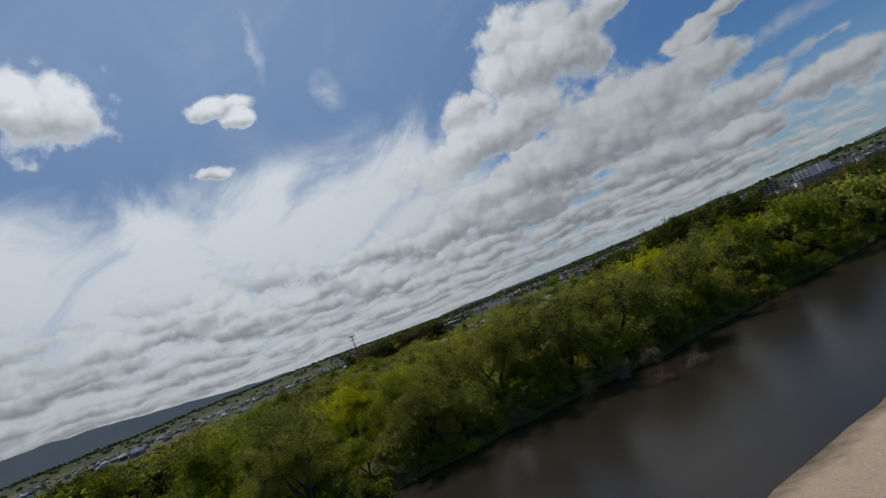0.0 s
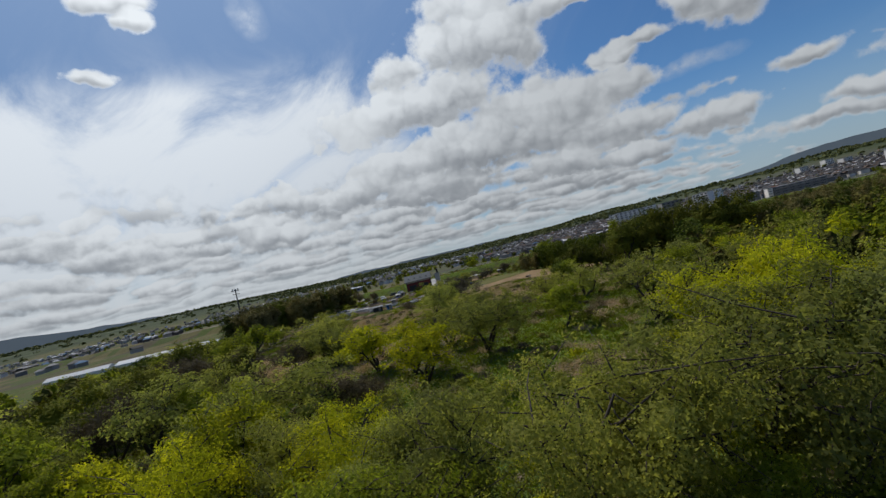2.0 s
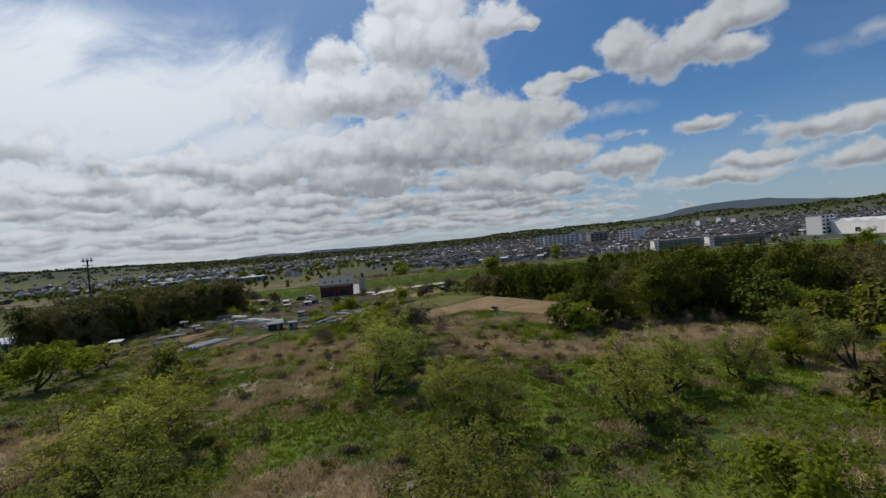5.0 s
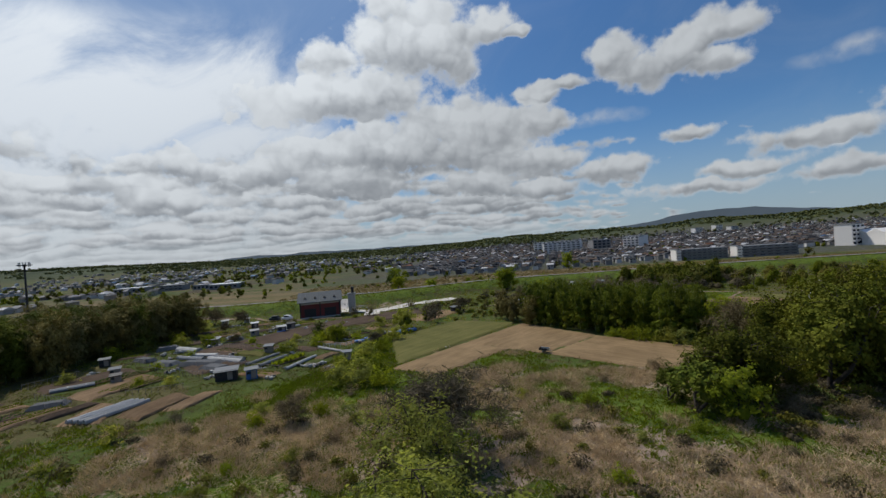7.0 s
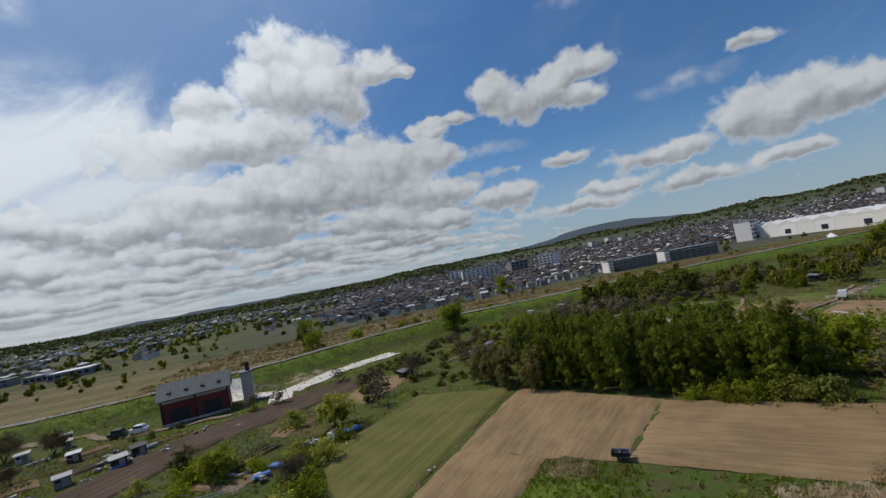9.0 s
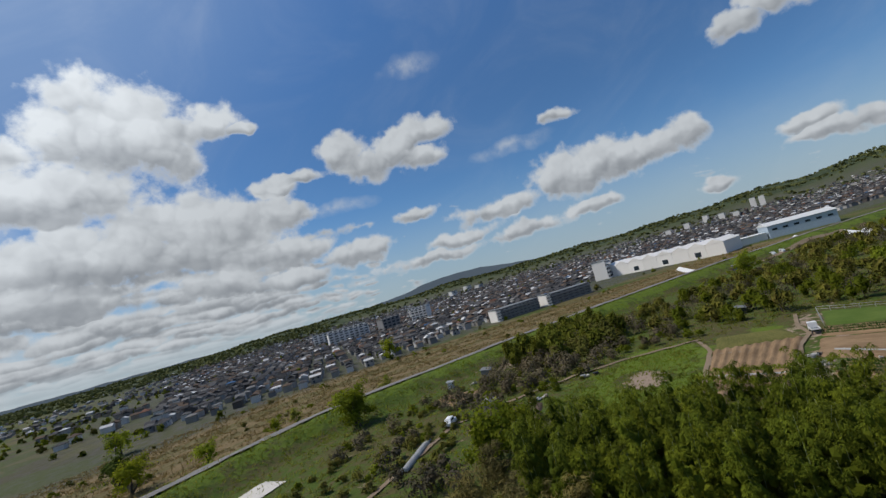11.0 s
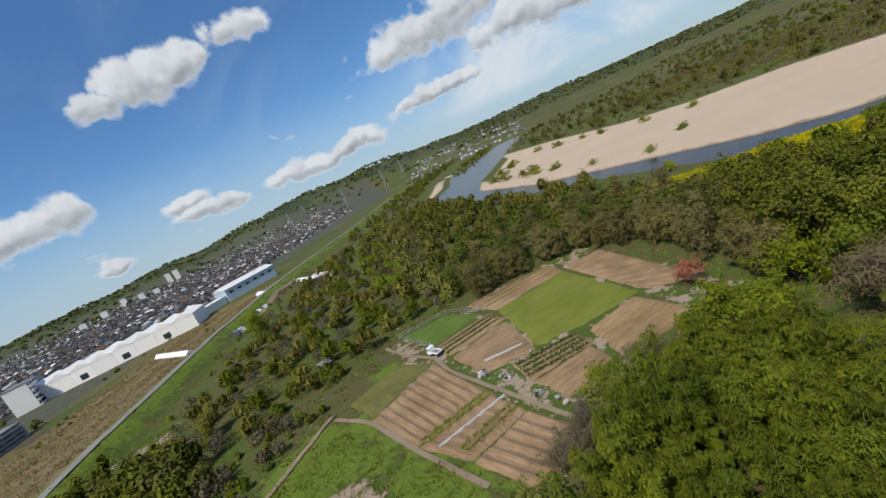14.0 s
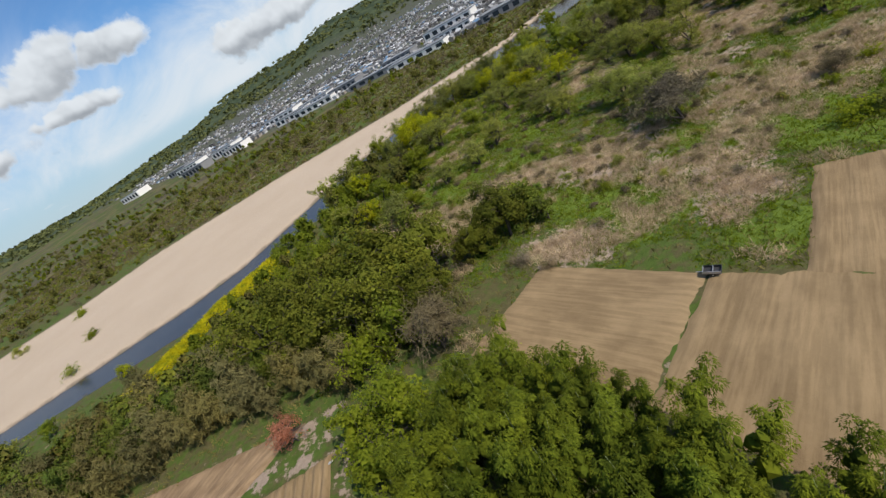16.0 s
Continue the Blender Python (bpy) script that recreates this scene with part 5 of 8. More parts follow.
def beyond(x, y):
    """Distance behind the levee's crest."""
    return y - np.interp(x, [p[0] for p in CREST], [p[1] for p in CREST])


tufts("dry_grass", "tall ochre dry grass behind the levee", "grass", spread(34000, -80, 300, 165, 300, lambda x, y: smooth(beyond(x, y), 10, 18) * (1 - smooth(beyond(x, y) - np.interp(x, [-100, 60, 110, 200], [106, 84, 70, 58]), 0, 10)) * (0.25 + 0.75 * smooth(lumps(x, y, 16, 37), 0.35, 0.6)), 23), 5, 0.8, L_STRAW, 24, 0.9, 0.12)
tufts("levee_grass", "short green grass on the levee slope", "grass", spread(26000, -90, 260, 140, 215, lambda x, y: (1 - smooth(np.abs(beyond(x, y) + 7), 6, 11)) * (0.4 + 0.6 * lumps(x, y, 14, 38)), 25), 5, 0.4, L_WEED, 26, 0.9, 0.14)
# growth at the water's edge
for k, (x, y) in enumerate(resample([(-20, -94), (8, -77), (20, -67), (28, -59.5), (39, -51.5), (50, -40), (60, -31), (76, -15)], 44)):
    plant(("willow", "bush", "bush", "green", "bush", "yellow")[k % 6], x - 1.5 + prng.uniform(-1.5, 0.5), y + 1.5 + prng.uniform(-0.5, 1.5), prng.uniform(0.6, 0.9) * (1.4 if k % 6 in (1, 2, 4) else 1.0), None, "growth at the water's edge")
for x, y, q in ((36.2, -55.6, 1.0), (39.0, -53.6, 1.1), (33.5, -57.6, 0.9)):
    plant("dead", x, y, q, None, "dead bushes at the water's edge")


def scatter(poly, gap, seed, keep=None):
    r = np.random.default_rng(seed)
    xs, ys = [p[0] for p in poly], [p[1] for p in poly]
    X, Y = np.meshgrid(np.arange(min(xs), max(xs), gap), np.arange(min(ys), max(ys), gap))
    X, Y = X.ravel() + r.uniform(-0.45, 0.45, X.size) * gap, Y.ravel() + r.uniform(-0.45, 0.45, Y.size) * gap
    ok = inside(X, Y, poly) & (signed(X, Y, RIVER_N + RIVER_S[::-1]) < -1.0) & (line_distance(X, Y, CREST) > 9)
    for b in BEDS:
        ok &= ~inside(X, Y, b)
    if keep is not None:
        ok &= r.uniform(0, 1, X.size) < keep(X, Y)
    return np.stack([X[ok], Y[ok]], 1)


def woods(name, label, category, spots, high, wide, per, size, leaf, seed, low=0.2, lobes=7):
    """Many crowns in one mesh: each a few leafy lobes over a short trunk."""
    rng = np.random.default_rng(seed)
    n = len(spots)
    base = np.column_stack([spots, relief(spots[:, 0], spots[:, 1])])
    sc = rng.uniform(0.55, 1.18, n)
    q = rng.normal(0, 1, (n, lobes, 3))
    q /= np.linalg.norm(q, axis=2)[:, :, None]
    q[:, :, 2] = np.abs(q[:, :, 2])
    lobe = q * (wide * 0.62, wide * 0.62, high * (1 - low) * 0.62) + (0, 0, high * low)
    lobe[:, 0] = (0, 0, high * 0.62)
    pick = rng.integers(0, lobes, (n, per))
    off = rng.normal(0, 1, (n, per, 3))
    off /= np.linalg.norm(off, axis=2)[:, :, None]
    r = rng.uniform(0.75, 1.1, (n, per, 1)) * np.array((wide * 0.45, wide * 0.45, high * 0.3))
    at = np.take_along_axis(lobe, pick[:, :, None].repeat(3, 2), 1) + off * r
    at[:, :, 2] = np.maximum(at[:, :, 2], 0.1)
    out = at - np.array((0, 0, high * 0.35))
    out /= np.linalg.norm(out, axis=2)[:, :, None]
    nn = off * 0.7 + out * 0.5 + (0, 0, 0.3) + rng.normal(0, 0.22, (n, per, 3))
    nn /= np.linalg.norm(nn, axis=2)[:, :, None]
    d = rng.normal(0, 1, (n, per, 3))
    d -= nn * np.sum(d * nn, axis=2)[:, :, None]
    d /= np.linalg.norm(d, axis=2)[:, :, None]
    w = np.cross(nn, d)
    L = size * rng.uniform(0.6, 1.4, (n, per, 1))
    at = at * sc[:, None, None] + base[:, None, :]
    keep = 0 if leaf is L_TWIG else 4 if size > 0.25 else 1
    hv, hf = cores(rng, (lobe[:, :keep] * sc[:, None, None] + base[:, None, :]).reshape(-1, 3), np.repeat(sc, keep)[:, None] * np.array((wide * 0.35, wide * 0.35, high * 0.23)))
    v = np.stack([at - d * L / 2 + w * L * 0.4, at - d * L / 2 - w * L * 0.4, at + d * L / 2], 2).reshape(-1, 3)
    t = np.array([(0.09, 0, 0), (-0.05, 0.08, 0), (-0.05, -0.08, 0)]) * high / 3
    foot = (base[:, None, :] + t[None] - (0, 0, 0.3)).reshape(-1, 3)
    tip = (base + np.stack([rng.normal(0, 0.3, n), rng.normal(0, 0.3, n), high * 0.7 * sc], 1))
    k = len(v)
    m = n * per
    fr = np.arange(m * 3).reshape(-1, 3)
    i = np.arange(n)
    a, b, c, e = k + i * 3, k + i * 3 + 1, k + i * 3 + 2, k + n * 3 + i
    trunk = np.concatenate([np.stack([a, b, e], 1), np.stack([b, c, e], 1), np.stack([c, a, e], 1)])
    me = bpy.data.meshes.new(name)
    allv, allf = np.concatenate([v, foot, tip, hv]), np.concatenate([fr, trunk, hf + k + n * 4])
    me.vertices.add(len(allv))
    me.vertices.foreach_set("co", allv.ravel())
    me.loops.add(allf.size)
    me.polygons.add(len(allf))
    me.loops.foreach_set("vertex_index", allf.ravel())
    me.polygons.foreach_set("loop_start", np.arange(len(allf)) * 3)
    me.materials.append(leaf)
    me.materials.append(M_BARK)
    me.polygons.foreach_set("material_index", np.r_[np.zeros(m, dtype=np.int32), np.ones(len(trunk), dtype=np.int32), np.zeros(len(hf), dtype=np.int32)])
    me.update(calc_edges=True)
    return tagged(part(name, me), label, category, kind="stuff")


def mixed(poly, gap, seed, rows, keep=None):
    """Shares the spots of one stretch among several kinds of growth."""
    at = scatter(poly, gap, seed, keep)
    kind = np.random.default_rng(seed + 50).integers(0, len(rows), len(at))
    for k, row in enumerate(rows):
        if (kind == k).any():
            woods(row[0], row[1], row[2], at[kind == k], *row[3:], seed + k)


OLIVE_W = ("riverside_woods", "olive brown riverside woods", "woods", 6.5, 3.6, 240, 0.58, L_DULL)
GREEN_W = ("riverside_woods", "green riverside woods in leaf", "woods", 6.0, 3.2, 240, 0.56, L_GREEN)
DARK_W = ("riverside_woods", "dark evergreen riverside woods", "woods", 7.0, 3.4, 240, 0.6, L_WOOD)
TWIG_W = ("bare_thicket", "brown thicket of bare twigs", "thicket", 4.0, 2.6, 220, 0.42, L_TWIG)
SHRUB_O = ("shrubs", "dull olive shrubs and brambles", "shrubs", 1.7, 1.4, 150, 0.3, L_DULL)
SHRUB_G = ("shrubs", "fresh green shrubs", "shrubs", 1.8, 1.4, 150, 0.3, L_GREEN)
SHRUB_Y = ("shrubs", "yellow-green shrubs in fresh leaf", "shrubs", 2.4, 1.8, 200, 0.3, L_YELLOW)
mixed([(140, 100), (170, 95), (330, 85), (360, 62), (340, 58), (210, 50), (150, 34), (136, 48), (150, 70)], 7.0, 205, [DARK_W, OLIVE_W, OLIVE_W])
OLIVE_N = ("riverside_woods", "olive brown woods below the levee", "woods", 5.6, 3.3, 460, 0.38, L_DULL)
GREEN_N = ("riverside_woods", "green woods below the levee", "woods", 5.4, 3.0, 460, 0.38, L_GREEN)
TWIG_N = ("bare_thicket", "brown bare thicket below the levee", "thicket", 4.2, 2.8, 420, 0.3, L_TWIG)
mixed([(109, 100), (120, 98), (140, 98), (170, 93), (330, 84), (330, 98), (150, 107), (112, 106)], 4.2, 436, [SHRUB_O, OLIVE_W, SHRUB_G, TWIG_W])
mixed([(84, 150), (100, 136), (110, 118), (113, 104), (124, 104), (140, 112), (180, 120), (230, 125), (300, 120), (290, 140), (210, 152), (150, 165), (110, 172), (92, 178)], 6.2, 215, [OLIVE_N, GREEN_N, TWIG_N, OLIVE_N])
mixed([(128, 104), (150, 104), (330, 92), (330, 118), (200, 122), (140, 114)], 6.0, 216, [OLIVE_W, SHRUB_O, TWIG_W, GREEN_W])
mixed([(84, 190), (78, 182), (70, 160), (84, 150), (92, 160), (108, 172), (112, 184)], 4.0, 225, [DARK_W, TWIG_W, OLIVE_W])
mixed([(300, 95), (600, 0), (900, -130), (900, -40), (620, 45), (420, 105), (330, 140)], 9.0, 230, [OLIVE_W, DARK_W, TWIG_W], lambda x, y: 0.35 + 0.65 * lumps(x, y, 60, 77))
DARK_T = ("riverside_woods", "dark tall thicket below the levee", "woods", 8.0, 3.2, 420, 0.42, L_WOOD)
mixed([(62, 178), (72, 165), (90, 156), (106, 160), (112, 178), (96, 186), (82, 188)], 4.2, 465, [DARK_T, DARK_T, TWIG_N])
mixed([(34, 167), (36, 159), (52, 153), (66, 147), (80, 141), (91, 133), (97, 127), (96, 146), (74, 160), (60, 168), (46, 171)], 3.0, 475, [TWIG_W, SHRUB_O, SHRUB_G, TWIG_W], lambda x, y: 0.45 + 0.5 * lumps(x, y, 18, 92))
mixed([(-8, 114), (18, 124), (34, 130), (40, 140), (36, 158), (20, 168), (-4, 152), (-14, 128)], 3.0, 485, [SHRUB_O, TWIG_W, SHRUB_G, SHRUB_O], lambda x, y: (0.2 + 0.6 * lumps(x, y, 16, 93)) * (line_distance(x, y, [(10, 138), (23, 145), (33, 151), (44, 150)]) > 2.0))
mixed([(20, 150), (30, 142), (80, 142), (84, 150), (70, 172), (40, 178), (10, 168)], 4.0, 235, [SHRUB_O, SHRUB_G, TWIG_W, SHRUB_O], lambda x, y: 0.25 + 0.6 * lumps(x, y, 25, 78))
mixed([(-70, 128), (-10, 146), (14, 168), (80, 182), (190, 178), (290, 160), (300, 140), (200, 152), (90, 160), (10, 138)], 4.5, 245, [SHRUB_O, SHRUB_G, SHRUB_O, TWIG_W], lambda x, y: 0.15 + 0.5 * lumps(x, y, 25, 79))
mixed([(-60, -110), (-46, -40), (-62, 0), (-72, 28), (-110, 30), (-230, 10), (-250, -60), (-140, -150)], 6.5, 255, [OLIVE_W, GREEN_W, OLIVE_W, DARK_W], lambda x, y: 0.45 + 0.55 * lumps(x, y, 50, 80))
mixed([(60, -30), (78, -8), (98, 12), (110, 26), (128, 40), (110, 46), (80, 46), (60, 20), (40, 5), (45, -15)], 3.4, 265, [SHRUB_O, SHRUB_G, SHRUB_Y, OLIVE_W, GREEN_W], lambda x, y: (0.25 + 0.6 * lumps(x, y, 22, 81)) * ~inside(x, y, [(124, 38), (112, 20), (104, 4), (92, -6), (83, 2), (83, 20), (99, 20), (111, 40)]))
mixed([(62, 22), (100, 46), (128, 44), (122, 60), (80, 50), (58, 46), (56, 30)], 4.5, 275, [DARK_W, OLIVE_W, GREEN_W])
FINE_O = ("undergrowth", "olive undergrowth below the bank trees", "undergrowth", 1.5, 1.3, 420, 0.12, L_WILLOW)
FINE_G = ("undergrowth", "bright green undergrowth below the bank trees", "undergrowth", 1.5, 1.3, 420, 0.12, L_YELLOW)
FINE_T = ("undergrowth", "brown bare undergrowth below the bank trees", "undergrowth", 1.6, 1.3, 330, 0.15, L_TWIG)
mixed([(-30, -86), (8, -77.5), (21, -67.5), (29.5, -60), (40.5, -52), (61, -32), (56, -20), (30, -26), (0, -30), (-40, -36)], 2.5, 285, [FINE_O, FINE_G, FINE_T, FINE_O], lambda x, y: 0.35 + 0.6 * lumps(x, y, 18, 82))
EDGE = np.array(resample([(-30, -104), (8, -77.6), (21, -68), (29.5, -60), (40.5, -52), (51.5, -40.5), (62, -31.5), (78, -15.5)], 150))
EDGE = EDGE + np.random.default_rng(9).normal(0, 0.7, EDGE.shape) + (-0.7, 0.7)
woods("undergrowth", "olive growth hanging over the water's edge", "undergrowth", EDGE[::2], 2.0, 1.8, 620, 0.13, L_WILLOW, 331, 0.02)
woods("undergrowth", "green growth hanging over the water's edge", "undergrowth", EDGE[1::2], 1.7, 1.6, 620, 0.13, L_GREEN, 332, 0.02)
MID_O = ("shrubs", "olive shrubs in the meadow", "shrubs", 1.3, 1.2, 220, 0.17, L_DULL)
MID_T = ("brambles", "dark brown bramble tangles in the meadow", "brambles", 1.1, 1.4, 260, 0.2, L_TWIG)
mixed([(-60, -30), (-30, -36), (30, -26), (48, 0), (62, 30), (44, 46), (20, 56), (-10, 56), (-40, 50), (-60, 20)], 3.2, 295, [MID_O, MID_T], lambda x, y: 0.12 + 0.62 * lumps(x, y, 16, 83) ** 2)
mixed([(28, 38), (36, 42), (46, 47), (56, 48), (64, 60), (46, 60), (34, 50)], 2.1, 305, [MID_T, MID_T, MID_O])
mixed([(-160, -145), (50, -122), (120, -120), (190, -106), (230, -82), (270, -68), (380, -70), (470, -62), (700, -170), (700, -300), (300, -250), (180, -220), (60, -190), (-160, -230)], 6.5, 315, [SHRUB_O, OLIVE_W, SHRUB_G, TWIG_W, SHRUB_O, SHRUB_O], lambda x, y: 0.10 + 0.6 * lumps(x, y, 60, 84))
mixed([(60, -200), (180, -230), (300, -260), (700, -320), (900, -700), (300, -480), (90, -330), (-40, -250), (-160, -240)], 9.5, 325, [SHRUB_O, OLIVE_W, TWIG_W, GREEN_W], lambda x, y: 0.1 + 0.4 * lumps(x, y, 80, 85))


# ---- town beyond the levee ----
def ramp_by(name, stops, rough, island=False, grain=2.0):
    """Paint or tile whose colour is drawn per house."""
    mat, g = material(name)
    at = g.n("ShaderNodeTexCoord").outputs["Object"]
    rnd = g.n("ShaderNodeNewGeometry").outputs["Random Per Island"] if island else g.n("ShaderNodeObjectInfo").outputs["Random"]
    nd = g.n("ShaderNodeValToRGB", {0: rnd})
    nd.color_ramp.interpolation = "CONSTANT"
    while len(nd.color_ramp.elements) < len(stops):
        nd.color_ramp.elements.new(0.5)
    for e, (p, c) in zip(nd.color_ramp.elements, stops):
        e.position, e.color = p, (*c, 1)
    n = g.noise(at, grain, 4, 0.6)
    k = g.m("ADD", 0.75, g.m("MULTIPLY", n, 0.5))
    finish(g, g.mix(1.0, nd.outputs[0], g.n("ShaderNodeCombineColor", {0: k, 1: k, 2: k}).outputs[0], "MULTIPLY"), rough, n, 0.2, 0.0, 0.05, 0.12)
    return mat


ROOFS = [(0.0, (0.033, 0.033, 0.035)), (0.30, (0.058, 0.057, 0.060)), (0.52, (0.095, 0.094, 0.094)), (0.66, (0.16, 0.158, 0.155)), (0.74, (0.10, 0.072, 0.054)), (0.905, (0.15, 0.075, 0.05)), (0.925, (0.045, 0.10, 0.19)), (0.932, (0.50, 0.50, 0.50))]
WALLS = [(0.0, (0.33, 0.32, 0.31)), (0.24, (0.55, 0.54, 0.53)), (0.44, (0.27, 0.255, 0.23)), (0.62, (0.19, 0.19, 0.19)), (0.78, (0.30, 0.26, 0.22)), (0.9, (0.09, 0.08, 0.075))]
M_TILE, M_RENDER = ramp_by("roof_tile", ROOFS, 0.85), ramp_by("house_render", WALLS, 0.85)
M_TILEFAR, M_RENDERFAR = ramp_by("far_roof_tile", ROOFS, 0.85, True), ramp_by("far_house_render", WALLS, 0.85, True)
# distance haze is mixed into these leaf greens: paler and bluer
M_HAZED_FOREST = leafy("wooded_slope", (0.050, 0.070, 0.048), (0.100, 0.126, 0.085), (0.070, 0.090, 0.066), 0.1)


def roof_mesh(w, d, z, rise, over, hip):
    """Hipped or gabled roof with thick eaves."""
    x, y, r = w / 2 + over, d / 2 + over, (w / 2 - d / 2 * 0.9 if hip else w / 2 + over)
    v = [(-x, -y, z), (x, -y, z), (x, y, z), (-x, y, z), (-x, -y, z + 0.2), (x, -y, z + 0.2), (x, y, z + 0.2), (-x, y, z + 0.2), (-r, 0, z + 0.2 + rise), (r, 0, z + 0.2 + rise)]
    f = [(0, 3, 2, 1), (0, 1, 5, 4), (1, 2, 6, 5), (2, 3, 7, 6), (3, 0, 4, 7), (4, 5, 9, 8), (6, 7, 8, 9), (5, 6, 9), (7, 4, 8)]
    return v, f


def house(seed):
    r = random.Random(seed)
    t = thing("house", "two-storey tiled house in the town", "house", "houses of the town")
    w, d, h = r.uniform(7.5, 11), r.uniform(6, 8), r.uniform(4.8, 6.0)
    done("wall", box(w, d, h + 0.5, 0, 0, -0.5, 0.05), M_RENDER, t)
    v, f = roof_mesh(w, d, h, r.uniform(1.3, 2.1), 0.5, seed % 2)
    part("roof", mesh("roof", v, f, M_TILE), t)
    pane = None
    for x, z in ((-w / 4, 3.4), (w / 4, 3.4), (-w / 5, 0.6)):
        ob = done("window", box(1.6, 0.12, 1.3 if z > 2 else 1.9, x, -d / 2, z, 0.02), M_GLASS, t) if pane is None or z < 2 else part("window", pane.data, t)
        if pane is not None and z > 2:
            ob.location = (w / 2, 0, 0)
        pane = pane or ob
    return t


HOUSES = [house(200 + k) for k in range(7)]
hr = random.Random(8)
near_spots, far_spots = [], []
GRID = radians(-14)
for i in range(-150, 200):
    for j in range(-40, 170):
        u, v = i * 7.9 + (2.2 if (i // 4) % 2 else 0), j * 8.6 + (2.6 if j % 2 else 0)
        x = 80 + u * math.cos(GRID) - v * math.sin(GRID) + hr.uniform(-1.2, 1.2)
        y = 215 + u * math.sin(GRID) + v * math.cos(GRID) + hr.uniform(-1.2, 1.2)
        edge = np.interp(x, [-800, -420, -260, -200, -90, -40, 0, 60, 130, 200, 270, 330, 420, 600, 900], [40, 80, 110, 122, 400, 330, 300, 286, 292, 296, 330, 340, 250, 190, 110])
        dist = math.hypot(x, y - 60)
        if y < edge or dist > 1750 or y < -100 + 0.2 * x and x > 300:
            continue
        if dist > 600 and hr.random() < (dist - 600) / 1000 + 0.05:
            continue
        if x < -60 and hr.random() < 0.6:
            continue
        if x < -30 and (hr.random() < 0.35 or lumps(np.array([x]), np.array([y]), 110, 61)[0] < (0.70 if (x > -230 or y > -0.72 * x) and dist < 620 else 0.60)):
            continue
        if abs(y - np.interp(x, [p[0] for p in CREST], [p[1] for p in CREST])) < 16:
            continue
        if hr.random() < 0.10 or 295 < x < 400 and 190 < y < 335:
            continue
        (near_spots if dist < 330 and -90 < x < 300 else far_spots).append((x, y, math.degrees(GRID) + hr.choice((0, 90, 180, 270)) + hr.uniform(-4, 4)))
near_spots.sort(key=lambda p: math.hypot(p[0] - 40, p[1] - 120))
far_spots += near_spots[190:]
for n, (x, y, a) in enumerate(near_spots[:190]):
    m = place(x, y, ground_z(x, y), a, hr.uniform(0.40, 0.60))
    if n < len(HOUSES):
        HOUSES[n].matrix_basis = m
    else:
        copy_thing(HOUSES[n % len(HOUSES)], Matrix.Identity(4)).matrix_basis = m


def far_houses(name, label, spots, seed, tall=1.0, tile=None):
    r = random.Random(seed)
    v, f, slot = [], [], []
    base = relief(np.array([p[0] for p in spots]), np.array([p[1] for p in spots]))
    for (x, y, a), z in zip(spots, base):
        w, d, h = r.uniform(3.4, 6.4), r.uniform(3.2, 5.2), r.uniform(2.0, 3.6) * tall
        c, s = math.cos(radians(a)), math.sin(radians(a))
        b = len(v)
        bv = [(sx * w / 2, sy * d / 2, zz) for zz in (-1.0, h) for sx, sy in ((-1, -1), (1, -1), (1, 1), (-1, 1))]
        rv, rf = roof_mesh(w, d, h, r.uniform(1.0, 1.6), 0.4, r.random() < 0.5)
        v += [(x + px * c - py * s, y + px * s + py * c, z + pz) for px, py, pz in bv + rv]
        f += [tuple(b + q for q in face) for face in ((0, 1, 5, 4), (1, 2, 6, 5), (2, 3, 7, 6), (3, 0, 4, 7))]
        slot += [0] * 4
        f += [tuple(b + 8 + q for q in face) for face in rf]
        slot += [1] * len(rf)
    me = mesh(name, v, f, M_RENDERFAR)
    me.materials.append(tile or M_TILEFAR)
    me.polygons.foreach_set("material_index", slot)
    return tagged(part(name, me), label, "houses", kind="stuff")


M_TILEWEST = ramp_by("pale_roof_sheet", [(0.0, (0.07, 0.068, 0.066)), (0.30, (0.14, 0.138, 0.135)), (0.58, (0.26, 0.255, 0.25)), (0.78, (0.50, 0.50, 0.50)), (0.92, (0.12, 0.20, 0.30))], 0.8, True)
far_houses("far_houses", "dense rows of grey-roofed houses of the town", [p for p in far_spots if p[0] > -150], 3)
far_houses("far_houses", "pale-roofed houses and workshops of the western town", [p for p in far_spots if p[0] <= -150], 5, 1.0, M_TILEWEST)
south = []
SA = radians(-28)
for i in range(-60, 190):
    for j in range(-150, 10):
        u, v = i * 9.6 + (3 if (i // 3) % 2 else 0), j * 10.4
        x, y = u * math.cos(SA) - v * math.sin(SA) + hr.uniform(-1.5, 1.5), -240 + u * math.sin(SA) + v * math.cos(SA) + hr.uniform(-1.5, 1.5)
        dist = math.hypot(x, y - 60)
        if y > np.interp(x, [-160, -21, 87, 271, 854, 1406], [-200, -261, -346, -491, -1100, -1208]) - 8 or dist > 1500 or x < -420:
            continue
        if hr.random() < 0.20 + max(0, dist - 900) / 1300 or lumps(np.array([x]), np.array([y]), 140, 66)[0] < 0.36:
            continue
        south.append((x, y, math.degrees(SA) + hr.choice((0, 90)) + hr.uniform(-4, 4)))
for k in range(2600):
    x, y = hr.uniform(800, 1600), hr.uniform(-800, 150)
    if -160 - 0.42 * (x - 600) < y < 70 - 0.24 * (x - 560) and lumps(np.array([x]), np.array([y]), 160, 67)[0] > 0.58 and line_distance(np.array([x]), np.array([y]), RIVER_N[-3:])[0] > 40:
        south.append((x, y, hr.uniform(0, 180)))
far_houses("far_houses", "houses of the town across the river", south, 4, 1.0, M_TILEWEST)


